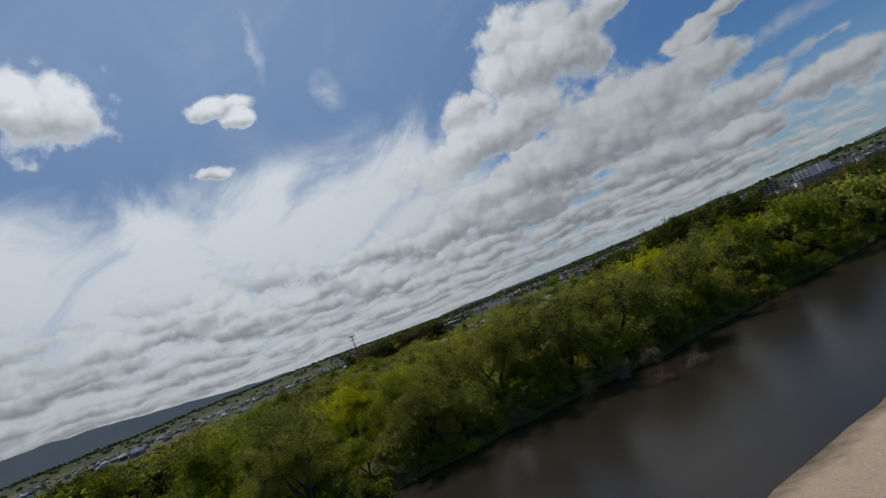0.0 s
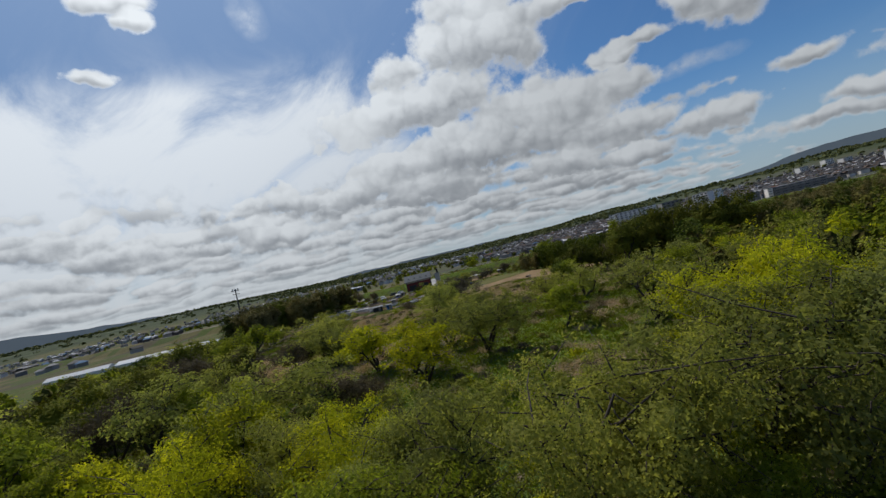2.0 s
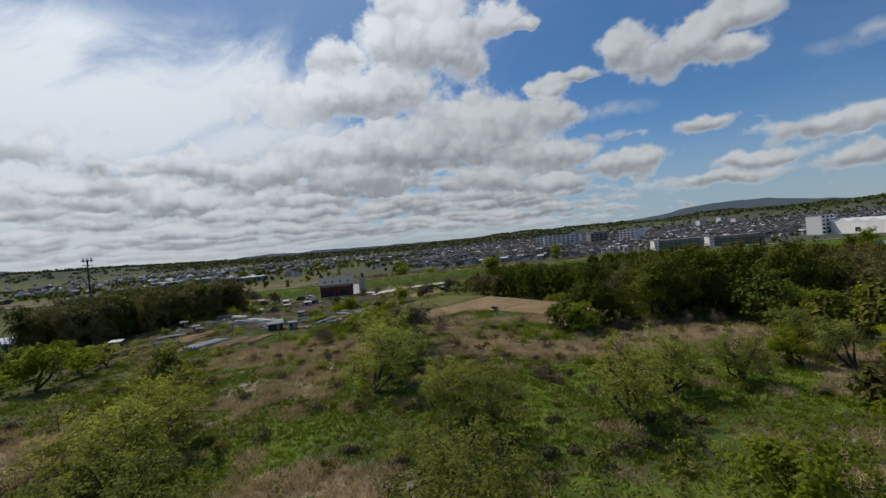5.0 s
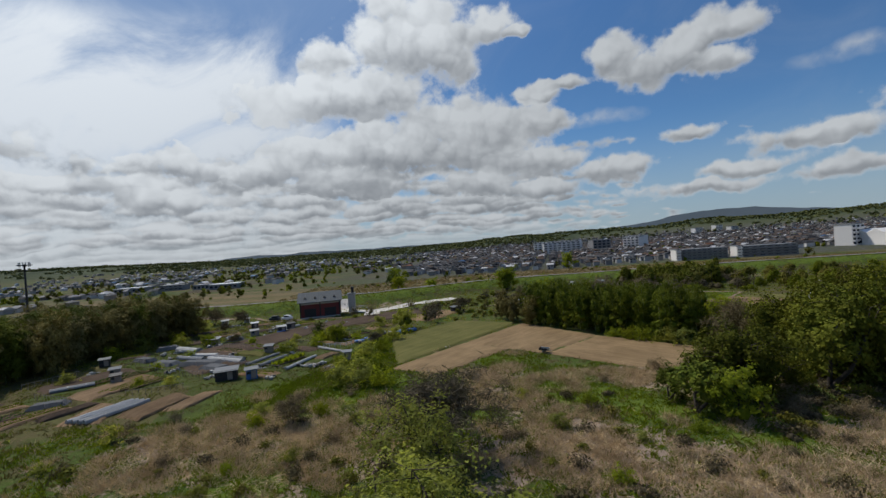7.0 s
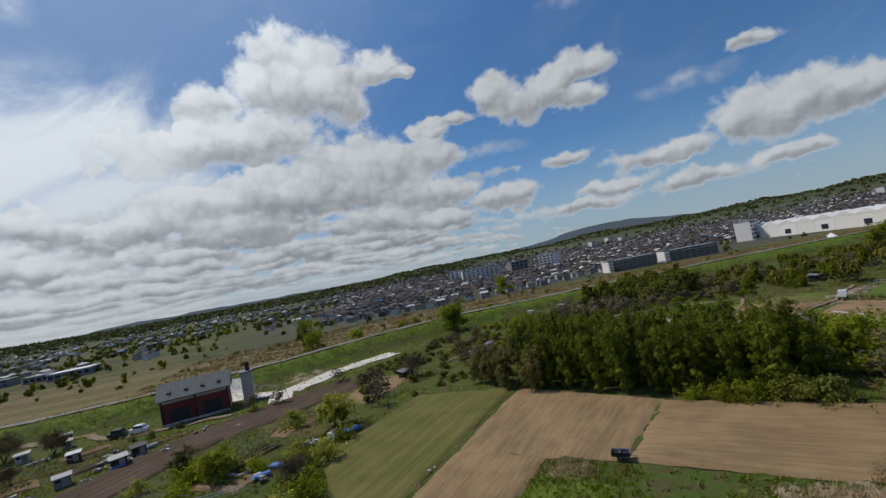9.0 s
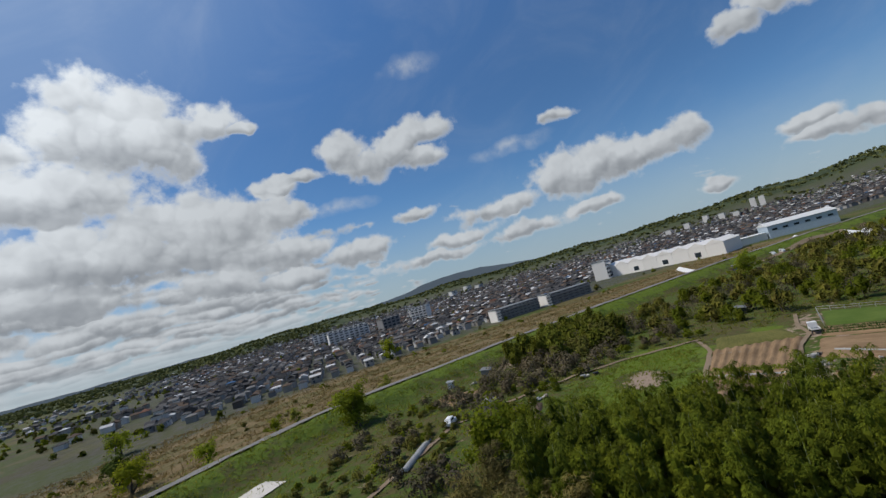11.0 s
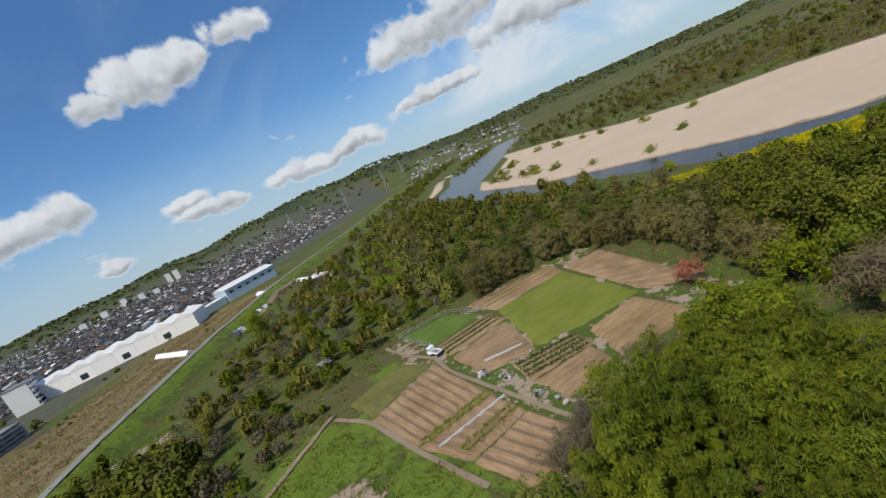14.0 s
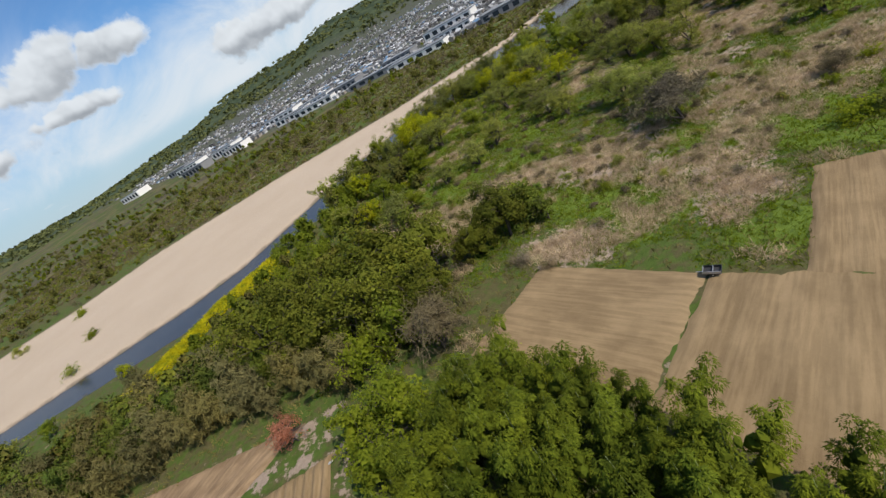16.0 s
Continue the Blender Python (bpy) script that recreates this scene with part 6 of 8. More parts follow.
def block(x, y, a, w, d, h, mat, label, category="apartment block", floors=4, bays=8, top=None):
    """Flat-roofed building with balcony slabs and dark window bands bay by bay."""
    t = thing("apartment_block" if "apart" in category else "warehouse", label, category, "", place(x, y, ground_z(x, y), a))
    done("wall", box(w, d, h + 0.6, 0, 0, -0.6, 0.08), mat, t)
    done("roof", box(w + 0.6, d + 0.6, 0.45, 0, 0, h, 0.05), top or M_GREYROOF, t)
    fh = h / floors
    pane = balcony = None
    for k in range(floors):
        for b in range(bays):
            px = -w / 2 + (b + 0.5) * w / bays
            for side in (-1, 1):
                if pane is None:
                    pane = done("window", box(w / bays * 0.6, 0.16, fh * 0.55, 0, 0, 0, 0.02), M_GLASS, t)
                    ob = pane
                else:
                    ob = part("window", pane.data, t)
                ob.location = (px, side * d / 2, k * fh + fh * 0.25)
        ob = done("balcony", box(w * 0.98, 1.1, 0.9, 0, 0, 0, 0.04), mat, t) if balcony is None else part("balcony", balcony.data, t)
        balcony = balcony or ob
        ob.location = (0, -d / 2 - 0.6, k * fh + 0.1)
    return t


M_BLOCKWHITE = plain("white_facade", (0.74, 0.72, 0.69), 0.8, 0, 0.12)
M_BLOCKGREY = plain("grey_facade", (0.22, 0.22, 0.225), 0.8, 0, 0.15)
block(290, 318, 20, 14, 11, 15, M_BLOCKWHITE, "white stepped apartment tower beside the factory", "apartment block", 5, 3)
block(164, 284, -9, 27, 9, 6.6, M_BLOCKGREY, "long dark grey apartment block with white end walls", "apartment block", 4, 9)
block(199, 275, -12, 30, 9, 6.6, M_BLOCKGREY, "long dark grey apartment block near the levee", "apartment block", 4, 7)
block(148.5, 286.5, -9, 3.0, 9.6, 7.0, M_BLOCKWHITE, "white end wall tower of the apartment block", "apartment block", 4, 1)
block(182.5, 278.6, -12, 3.0, 9.6, 7.0, M_BLOCKWHITE, "white stair tower of the apartment block", "apartment block", 4, 1)
block(165, 655, -35, 70, 12, 15, M_BLOCKWHITE, "long pale apartment slab far in the town", "apartment block", 5, 10)
block(188, 541, 5, 22, 14, 14, M_BLOCKGREY, "dark square apartment block in the town", "apartment block", 4, 4)
block(255, 590, -60, 26, 12, 16, M_BLOCKWHITE, "white apartment slab in the town", "apartment block", 5, 5)
block(148, 567, -8, 46, 12, 14, M_BLOCKWHITE, "long white apartment slab among houses", "apartment block", 5, 8)
block(226, 532, -50, 20, 12, 15, M_BLOCKWHITE, "white apartment block among houses", "apartment block", 5, 4)
block(-166, 327, 5, 20, 14, 3.4, M_BLOCKGREY, "white-roofed industrial hall beyond the levee", "warehouse", 1, 6, M_WHITE)
block(-221, 352, 5, 18, 12, 4, M_BLOCKGREY, "grey industrial hall beyond the levee", "warehouse", 2, 5)
block(-190, 338, 5, 12, 8, 3.4, M_BLOCKGREY, "low grey workshop beyond the levee", "warehouse", 1, 4)
block(-262, 362, 10, 24, 12, 3.6, M_BLOCKGREY, "long pale-roofed workshop beyond the fields", "warehouse", 1, 7, M_WHITE)
for k, (az, r, hgt) in enumerate([(60, 1300, 26), (62, 1380, 30), (63.5, 1330, 24), (66.6, 1450, 42), (67.4, 1450, 42), (58, 1250, 22), (64.8, 1280, 20), (31, 1250, 22), (33, 1300, 26), (34.5, 1260, 18)]):
    block(r * math.sin(radians(az)), 60 + r * math.cos(radians(az)), 20, 24, 13, hgt * 0.62, M_BLOCKWHITE, "white high-rise housing on the far slope", "apartment block", 4, 5)
for k, (x, y, w, d, h) in enumerate([(100, -400, 40, 20, 8), (215, -540, 60, 24, 9), (310, -540, 46, 24, 10), (35, -365, 36, 18, 7), (-30, -420, 60, 24, 8), (270, -470, 40, 18, 8), (350, -510, 50, 20, 9), (420, -640, 60, 26, 10), (150, -470, 50, 18, 7), (500, -760, 60, 30, 10), (650, -820, 70, 30, 12), (20, -300, 60, 16, 5), (60, -345, 70, 14, 5), (140, -410, 60, 22, 6), (180, -450, 50, 18, 7), (-60, -260, 50, 16, 6), (-20, -330, 40, 16, 6), (330, -580, 50, 20, 8)]):
    block(x, y, -28, w, d, h, M_BLOCKWHITE if k % 3 else M_BLOCKGREY, "white factory hall across the river", "warehouse", 1, 6)


# white factory: a row of gabled sheds
def shed_row():
    t = thing("factory", "long white factory of eight gabled sheds", "factory", "", place(306, 272, 0, 92))
    for k in range(8):
        x = -42 + k * 12
        done("wall", box(11.9, 24, 8.6, x, 0, -0.5, 0.04), M_BLOCKWHITE, t)
        v, f = roof_mesh(24, 11.9, 8.1, 2.6, 0.15, 0)
        part("roof", mesh("roof", [(x - py, px, pz) for px, py, pz in v], f, M_BLOCKWHITE), t)
        if k % 2:
            done("window", box(4.2, 0.2, 3.2, x, 12, 1.2, 0.03), M_GLASS, t)
    return t


shed_row()
hall = thing("warehouse", "pale blue warehouse with a white roof", "warehouse", "", place(362, 207, 0, -52))
done("wall", box(40, 22, 9, 0, 0, -0.5, 0.05), plain("pale_blue_cladding", (0.36, 0.44, 0.52), 0.6), hall)
v_, f_ = roof_mesh(40, 22, 8.5, 2.2, 0.5, 0)
part("roof", mesh("roof", v_, f_, M_WHITE), hall)
for k in range(6):
    done("window", box(3, 0.15, 1.4, -16 + k * 6.4, -11, 5, 0.02), M_GLASS, hall)
annex = thing("warehouse", "low white-roofed store between the factories", "warehouse", "", place(334, 232, 0, -40))
done("wall", box(30, 12, 5, 0, 0, -0.5, 0.05), M_BLOCKWHITE, annex)
done("roof", box(31, 13, 0.4, 0, 0, 4.5, 0.05), M_WHITE, annex)
for x, y, a, w in ((262, 150, 28, 30), (250, 140, 28, 26), (232, 215, 40, 44), (286, 180, 30, 20)):
    gh = thing("greenhouse", "long low white plastic greenhouse", "greenhouse", "white greenhouses", place(x, y, ground_z(x, y), a))
    done("base", box(w, 4, 0.5, 0, 0, -0.2, 0.03), M_CONC, gh)
    v_, f_ = roof_mesh(w, 4, 0.3, 1.4, 0.05, 0)
    part("roof", mesh("roof", v_, f_, M_WHITE), gh)


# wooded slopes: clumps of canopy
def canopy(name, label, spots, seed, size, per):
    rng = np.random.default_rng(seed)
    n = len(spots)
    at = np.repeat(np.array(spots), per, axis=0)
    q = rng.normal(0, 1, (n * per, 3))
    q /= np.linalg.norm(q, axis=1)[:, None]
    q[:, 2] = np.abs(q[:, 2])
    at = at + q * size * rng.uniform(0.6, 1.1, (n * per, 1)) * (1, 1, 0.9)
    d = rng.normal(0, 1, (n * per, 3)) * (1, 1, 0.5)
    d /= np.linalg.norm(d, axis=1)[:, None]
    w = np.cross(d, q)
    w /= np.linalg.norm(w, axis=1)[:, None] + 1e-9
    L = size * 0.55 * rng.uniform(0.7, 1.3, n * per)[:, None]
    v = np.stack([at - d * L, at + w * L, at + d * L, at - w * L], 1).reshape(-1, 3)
    return tagged(part(name, mesh(name, v, np.arange(len(v)).reshape(-1, 4), M_HAZED_FOREST)), label, "woods", kind="stuff")


spots = []
wr = random.Random(12)
while len(spots) < 14000:
    az = wr.uniform(-88, 205)
    r = wr.uniform(1500 if az > 110 else 1250, 2750)
    if az < -38 and r < 2100 and wr.random() < 0.85:
        continue
    if 15 < az < 105 and r < 1900 and wr.random() < 0.75:
        continue
    x, y = r * math.sin(radians(az)), 60 + r * math.cos(radians(az))
    if wr.random() < 0.35 + 0.65 * (r - 1350) / 1400:
        spots.append((x, y, 0))
xy = np.array(spots)
spots = np.column_stack([xy[:, 0], xy[:, 1], relief(xy[:, 0], xy[:, 1])])
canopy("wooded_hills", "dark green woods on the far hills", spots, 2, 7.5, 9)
belts = []
for x0, y0, x1, y1, n in ((-20, 640, 260, 700, 90), (300, 640, 520, 520, 90), (-260, 430, -60, 470, 60), (120, 480, 300, 430, 30), (420, 420, 640, 300, 70), (-420, 300, -240, 380, 70), (-300, 640, -20, 760, 90), (380, 130, 620, 40, 90), (500, -10, 800, -160, 90), (60, -260, 520, -330, 60)):
    for k in range(n):
        f = wr.random()
        belts.append((x0 + (x1 - x0) * f + wr.uniform(-14, 14), y0 + (y1 - y0) * f + wr.uniform(-14, 14)))
for k in range(900):
    x, y = wr.uniform(-500, 700), wr.uniform(230, 1200)
    if y > np.interp(x, [p[0] for p in CREST], [p[1] for p in CREST]) + 40:
        belts.append((x, y))
for k in range(330):
    x, y = wr.uniform(-150, 700), -wr.uniform(125, 420)
    if lumps(np.array([x]), np.array([y]), 70, 41)[0] > 0.42 and y < -118 - 0.0 * x and not (x > 420 and y > -150):
        belts.append((x, y))
for k in range(1100):
    x, y = wr.uniform(-620, -40), wr.uniform(150, 900)
    if lumps(np.array([x]), np.array([y]), 90, 43)[0] > 0.5:
        belts.append((x, y))
xy = np.array(belts)
xy = xy[(xy[:, 1] < 0) | (xy[:, 1] > np.interp(xy[:, 0], [p[0] for p in CREST], [p[1] for p in CREST]) + 72)]
kind_of = np.random.default_rng(71).integers(0, 3, len(xy))
for q, (leaf, tone) in enumerate(((L_DULL, "olive"), (L_WOOD, "dark"), (L_GREEN, "green"))):
    woods("tree_belts", "belts of " + tone + " trees between the houses and fields", "woods", xy[kind_of == q], 4.6, 2.6, 64, 0.95, leaf, 72 + q, 0.05)
mixed([(-150, 196), (-40, 200), (20, 222), (130, 222), (280, 200), (330, 190), (330, 250), (130, 286), (20, 278), (-60, 300), (-160, 290)], 6.0, 430, [SHRUB_O, SHRUB_G], lambda x, y: 0.01 + 0.16 * lumps(x, y, 45, 91) ** 2)


# pylons on the far slope
def lattice(name, label, category, x, y, high, foot, arms, thick, mat=M_STEEL):
    t = thing(name, label, category, "", place(x, y, ground_z(x, y)))
    lv = [(0, foot), (0.35, foot * 0.55), (0.7, foot * 0.3), (1.0, foot * 0.12)]
    for sx, sy in ((-1, -1), (1, -1), (1, 1), (-1, 1)):
        v, f = [], []
        tube(v, f, [np.array((sx * w, sy * w, q * high)) for q, w in lv], [thick] * 4, 4)
        part("leg", mesh("leg", v, f, mat), t)
    v, f = [], []
    for (q0, w0), (q1, w1) in zip(lv[:-1], lv[1:]):
        for k in range(3):
            a, b = k / 3, (k + 1) / 3
            wa, wb, za, zb = w0 + (w1 - w0) * a, w0 + (w1 - w0) * b, (q0 + (q1 - q0) * a) * high, (q0 + (q1 - q0) * b) * high
            for (ax, ay), (bx, by) in (((-1, -1), (1, -1)), ((1, -1), (1, 1)), ((1, 1), (-1, 1)), ((-1, 1), (-1, -1))):
                tube(v, f, [np.array((ax * wa, ay * wa, za)), np.array((bx * wb, by * wb, zb))], [thick * 0.5] * 2, 3)
    part("bracing", mesh("bracing", v, f, mat), t)
    for q, w in arms:
        v, f = [], []
        tube(v, f, [np.array((-w, 0, q * high)), np.array((w, 0, q * high))], [thick, thick], 4)
        part("arm", mesh("arm", v, f, mat), t)
    return t


for az, r in ((82.2, 1150), (86.9, 1000), (92.5, 1050), (80.5, 1300), (95.5, 1200)):
    lattice("pylon", "tall lattice power pylon on the slope", "pylon", r * math.sin(radians(az)), 60 + r * math.cos(radians(az)), 48, 4.2, ((0.72, 8), (0.83, 7), (0.94, 6)), 0.35)
# radio mast
mast = thing("radio_mast", "steel radio mast with two antenna platforms", "mast", "", place(-201, 207, 0))
v_, f_ = [], []
tube(v_, f_, [np.array((0, 0, z)) for z in (-0.5, 12, 25.5)], [0.55, 0.45, 0.35], 8)
part("pole", mesh("pole", v_, f_, M_DARK, True), mast)
for z, w in ((22.2, 2.2), (24.8, 2.6)):
    done("platform", box(w * 1.6, w * 1.6, 0.35, 0, 0, z, 0.05), M_DARK, mast)
for k in range(6):
    a = k * math.pi / 3
    done("antenna", box(0.4, 0.3, 2.2, 2.1 * math.cos(a), 2.1 * math.sin(a), 24.2, 0.04), M_STEEL, mast)


# far mountains, beyond everything else: their haze blue is painted and glows
M_FARHAZE, g = material("far_mountains")
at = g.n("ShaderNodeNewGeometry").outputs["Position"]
haze_blue = g.mix(g.noise(at, 0.004, 5, 0.65), (0.085, 0.115, 0.155), (0.125, 0.160, 0.200))
g.link(g.n("ShaderNodeEmission", {0: haze_blue, 1: 1.0}).outputs[0], g.n("ShaderNodeOutputMaterial").inputs[0])


def ridge(label, line, r, seed):
    """A range of mountains: a slope that leans away, with an uneven crest."""
    az = np.linspace(line[0][0], line[-1][0], 120)
    el = np.interp(az, [p[0] for p in line], [p[1] for p in line])
    el = np.maximum(el + 0.16 * (lumps(az, az * 0, 5, seed) - 0.5) + 0.07 * (lumps(az, az * 0, 1.3, seed + 1) - 0.5), 0.0)
    ca, sa = np.cos(np.radians(az)), np.sin(np.radians(az))
    foot = np.stack([r * 0.94 * sa, 60 + r * 0.94 * ca, np.full(120, -20.0)], 1)
    crest = np.stack([r * sa, 60 + r * ca, 25 + r * np.tan(np.radians(el))], 1)
    back = np.stack([r * 1.03 * sa, 60 + r * 1.03 * ca, np.full(120, -20.0)], 1)
    f = [(j * 120 + i, j * 120 + i + 1, (j + 1) * 120 + i + 1, (j + 1) * 120 + i) for j in range(2) for i in range(119)]
    return tagged(part("backdrop", mesh("backdrop", np.concatenate([foot, crest, back]), f, M_FARHAZE, True)), label, "mountains", kind="structure")


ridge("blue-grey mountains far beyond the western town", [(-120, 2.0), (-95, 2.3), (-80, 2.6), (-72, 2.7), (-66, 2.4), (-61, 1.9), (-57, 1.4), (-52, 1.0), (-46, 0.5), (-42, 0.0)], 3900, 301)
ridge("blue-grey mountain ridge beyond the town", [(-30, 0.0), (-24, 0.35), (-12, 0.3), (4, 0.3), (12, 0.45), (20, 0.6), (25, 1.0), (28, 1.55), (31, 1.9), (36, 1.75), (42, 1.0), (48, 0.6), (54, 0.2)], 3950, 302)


# ---- pump house at the levee ----
pump = thing("pump_house", "dark red steel pump house with a grey metal roof", "building", "", place(-42.5, 143.5, -0.1, 12))
done("base", box(12.4, 7.4, 0.8, 0, 0, -0.4, 0.05), M_CONC, pump)
for x in (-3.1, 3.1):
    done("wall", box(6.0, 6.6, 4.6, x, 0, 0.4, 0.03), M_RED, pump, "dark red steel panel wall")
for x in (-6.1, 0, 6.1):
    for y in (-3.4, 3.4):
        done("pillar", box(0.35, 0.35, 5.3, x, y, -0.2, 0.03), M_DARK, pump)
for x in (-3.1, 3.1):
    # no opening is cut: dark paint gives the bay its inner shade
    done("door", box(3.6, 0.14, 2.6, x, -3.34, 0.5, 0.03), M_DARK, pump, "dark open doorway")
    done("fascia", box(5.8, 0.1, 0.5, x, -3.33, 4.4, 0.02), M_CONC, pump, "pale concrete fascia")
v_, f_ = roof_mesh(12.8, 7.2, 5.0, 2.9, 0.5, 0)
part("roof", mesh("roof", v_, f_, plain("grey_slate_roof", (0.15, 0.16, 0.155), 0.9)), pump)
for k in range(9):
    seam = done("roof_seam", box(0.09, 5.0, 0.07, 0, 0, 0, 0.01), M_GREYROOF, pump)
    seam.matrix_basis = pose(-6 + k * 1.5, -2.05, 6.62, math.degrees(math.atan2(2.9, 4.1)), 0, 0)
for x in (-4.6, -1.5, 1.5, 4.6):
    vent = done("roof_vent", box(0.7, 0.7, 0.5, 0, 0, 0, 0.05), M_DARK, pump, "small dark roof vent")
    vent.matrix_basis = pose(x, -2.3, 6.2, math.degrees(math.atan2(2.9, 4.1)), 0, 0)
annex = thing("gate_tower", "small concrete gate tower beside the pump house", "building", "", place(-33, 147, 0, 12))
done("wall", box(2.4, 2.6, 6.6, 0, 0, -0.4, 0.05), M_CONC, annex)
done("roof", box(2.9, 3.1, 0.3, 0, 0, 6.2, 0.04), M_GREYROOF, annex)
done("mast", box(0.9, 0.9, 2.0, 0.4, 0, 6.5, 0.04), M_DARK, annex)


def railing(line, label, high=1.0, gap=1.6, mat=M_STEEL):
    t = thing("railing", label, "railing")
    pts = resample(line, max(2, int(sum(math.dist(a, b) for a, b in zip(line[:-1], line[1:])) / gap)))
    zs = [ground_z(x, y) for x, y in pts]
    post = None
    for (x, y), z in zip(pts, zs):
        ob = done("post", box(0.08, 0.08, high + 0.3, 0, 0, -0.3, 0.01), mat, t) if post is None else part("post", post.data, t)
        post = post or ob
        ob.location = (x, y, z)
    for h in (0.5, high):
        v, f = [], []
        tube(v, f, [np.array((x, y, z + h)) for (x, y), z in zip(pts, zs)], [0.035] * len(pts), 4)
        part("rail", mesh("rail", v, f, mat), t)
    return t


railing([(-40, 160), (-34, 158), (-28, 152)], "white steel railing on the ramp", 1.0)
# white vinyl houses in the distance
for x0, y0, x1, y1 in ((-190, 68, -162, 74), (-160, 75.5, -113, 81)):
    gh = thing("greenhouse", "long white plastic greenhouse behind the trees", "greenhouse", "white greenhouses", place((x0 + x1) / 2, (y0 + y1) / 2, 0, math.degrees(math.atan2(y1 - y0, x1 - x0))))
    w = math.hypot(x1 - x0, y1 - y0)
    done("base", box(w, 5, 1.4, 0, 0, -0.3, 0.03), M_WHITE, gh)
    v_, f_ = roof_mesh(w, 5, 1.0, 1.3, 0.05, 0)
    part("roof", mesh("roof", v_, f_, M_WHITE), gh)


# ---- vehicles ----
def wheel(parent, x, y, r=0.27, w=0.16):
    bm = bmesh.new()
    bmesh.ops.create_cone(bm, cap_ends=True, segments=14, radius1=r, radius2=r, depth=w, matrix=Matrix.Translation((x, y, r)) @ Matrix.Rotation(math.pi / 2, 4, "Y"))
    bmesh.ops.bevel(bm, geom=[e for e in bm.edges if e.calc_length() < r], offset=0.03, segments=1, affect="EDGES")
    ob = done("wheel", bm, M_RUBBER, parent)
    bm = bmesh.new()
    bmesh.ops.create_cone(bm, cap_ends=True, segments=10, radius1=r * 0.55, radius2=r * 0.45, depth=w + 0.03, matrix=Matrix.Translation((x, y, r)) @ Matrix.Rotation(math.pi / 2, 4, "Y"))
    done("rim", bm, M_STEEL, ob)
    return ob


def kei_truck(x, y, a, label):
    """Small cab-over truck; its nose points to +y."""
    t = thing("kei_truck", label, "truck", "", place(x, y, 0.03, a))
    cab = box(1.4, 1.15, 1.35, 0, 1.05, 0.38, 0.06)
    for vt in cab.verts:
        if vt.co.z > 1.2 and vt.co.y > 1.3:
            vt.co.y -= 0.32
    paint = plain("white_car_paint", (0.78, 0.78, 0.78), 0.3, 0, 0.05)
    done("cab", cab, paint, t)
    done("windscreen", box(1.24, 0.03, 0.5, 0, 1.50, 1.12, 0.01), M_GLASS, t)
    for sx in (-0.705, 0.705):
        done("side_window", box(0.02, 0.62, 0.42, sx, 0.95, 1.16, 0.005), M_GLASS, t)
    done("bed_floor", box(1.4, 1.95, 0.08, 0, -0.55, 0.62, 0.01), M_GREYROOF, t)
    for sx in (-0.68, 0.68):
        done("bed_side", box(0.04, 1.95, 0.3, sx, -0.55, 0.68, 0.01), paint, t)
    done("tailgate", box(1.4, 0.04, 0.3, 0, -1.52, 0.68, 0.01), paint, t)
    done("bumper", box(1.4, 0.12, 0.18, 0, 1.66, 0.38, 0.03), M_DARK, t)
    for sx in (-0.5, 0.5):
        done("headlight", box(0.25, 0.04, 0.14, sx, 1.64, 0.68, 0.02), M_STEEL, t)
        wheel(t, sx * 1.24, 1.05)
        wheel(t, sx * 1.24, -0.95)
    return t


def small_car(x, y, a, mat, label):
    t = thing("car", label, "car", "", place(x, y, 0.03, a))
    done("body", box(1.5, 3.5, 0.75, 0, 0, 0.3, 0.12), mat, t)
    top = box(1.4, 2.3, 0.62, 0, -0.25, 1.02, 0.08)
    for vt in top.verts:
        if vt.co.z > 1.4:
            vt.co.y *= 0.82
            vt.co.x *= 0.9
    done("roof", top, mat, t)
    done("windscreen", box(1.25, 0.05, 0.42, 0, 0.86, 1.1, 0.01), M_GLASS, t)
    for sx in (-0.7, 0.7):
        done("side_window", box(0.05, 1.9, 0.38, sx, -0.25, 1.12, 0.01), M_GLASS, t)
        wheel(t, sx * 0.96, 1.1, 0.28)
        wheel(t, sx * 0.96, -1.15, 0.28)
    return t


kei_truck(89.8, 110.4, -60, "white kei truck parked on the earth path")
white_paint = plain("pale_car_paint", (0.72, 0.73, 0.74), 0.3, 0, 0.05)
small_car(-52, 138.5, 75, white_paint, "white van parked on the lane below the levee")
small_car(-56, 138.8, 75, plain("dark_car_paint", (0.04, 0.045, 0.05), 0.3), "dark car parked on the lane below the levee")
small_car(33, 151.5, -50, white_paint, "white car parked on the track")
for k, (x, y, a) in enumerate([(203, 174, 10), (208, 176, 10), (233, 173, -30), (238, 171, -30)]):
    small_car(x, y, a, white_paint, "white car parked beside the farm lane")

# box trailer on the field edge
trailer = thing("trailer", "black farm trailer with a pale metal frame", "trailer", "", place(16.0, 77.6, 0.06, 52, 0.66))
done("bed", box(1.5, 2.5, 0.14, 0, 0, 0.5, 0.02), M_DARK, trailer)
for sx in (-0.75, 0.75):
    done("side_board", box(0.07, 2.5, 0.5, sx, 0, 0.6, 0.01), M_STEEL if sx > 0 else M_DARK, trailer)
for sy in (-1.25, 0.1, 1.25):
    done("cross_board", box(1.5, 0.07, 0.5, 0, sy, 0.6, 0.01), M_STEEL if sy != 1.25 else M_DARK, trailer)
done("drawbar", box(0.12, 1.1, 0.12, 0, -1.7, 0.42, 0.02), M_STEEL, trailer)
for sx in (-0.72, 0.72):
    wheel(trailer, sx, 0.1, 0.32)


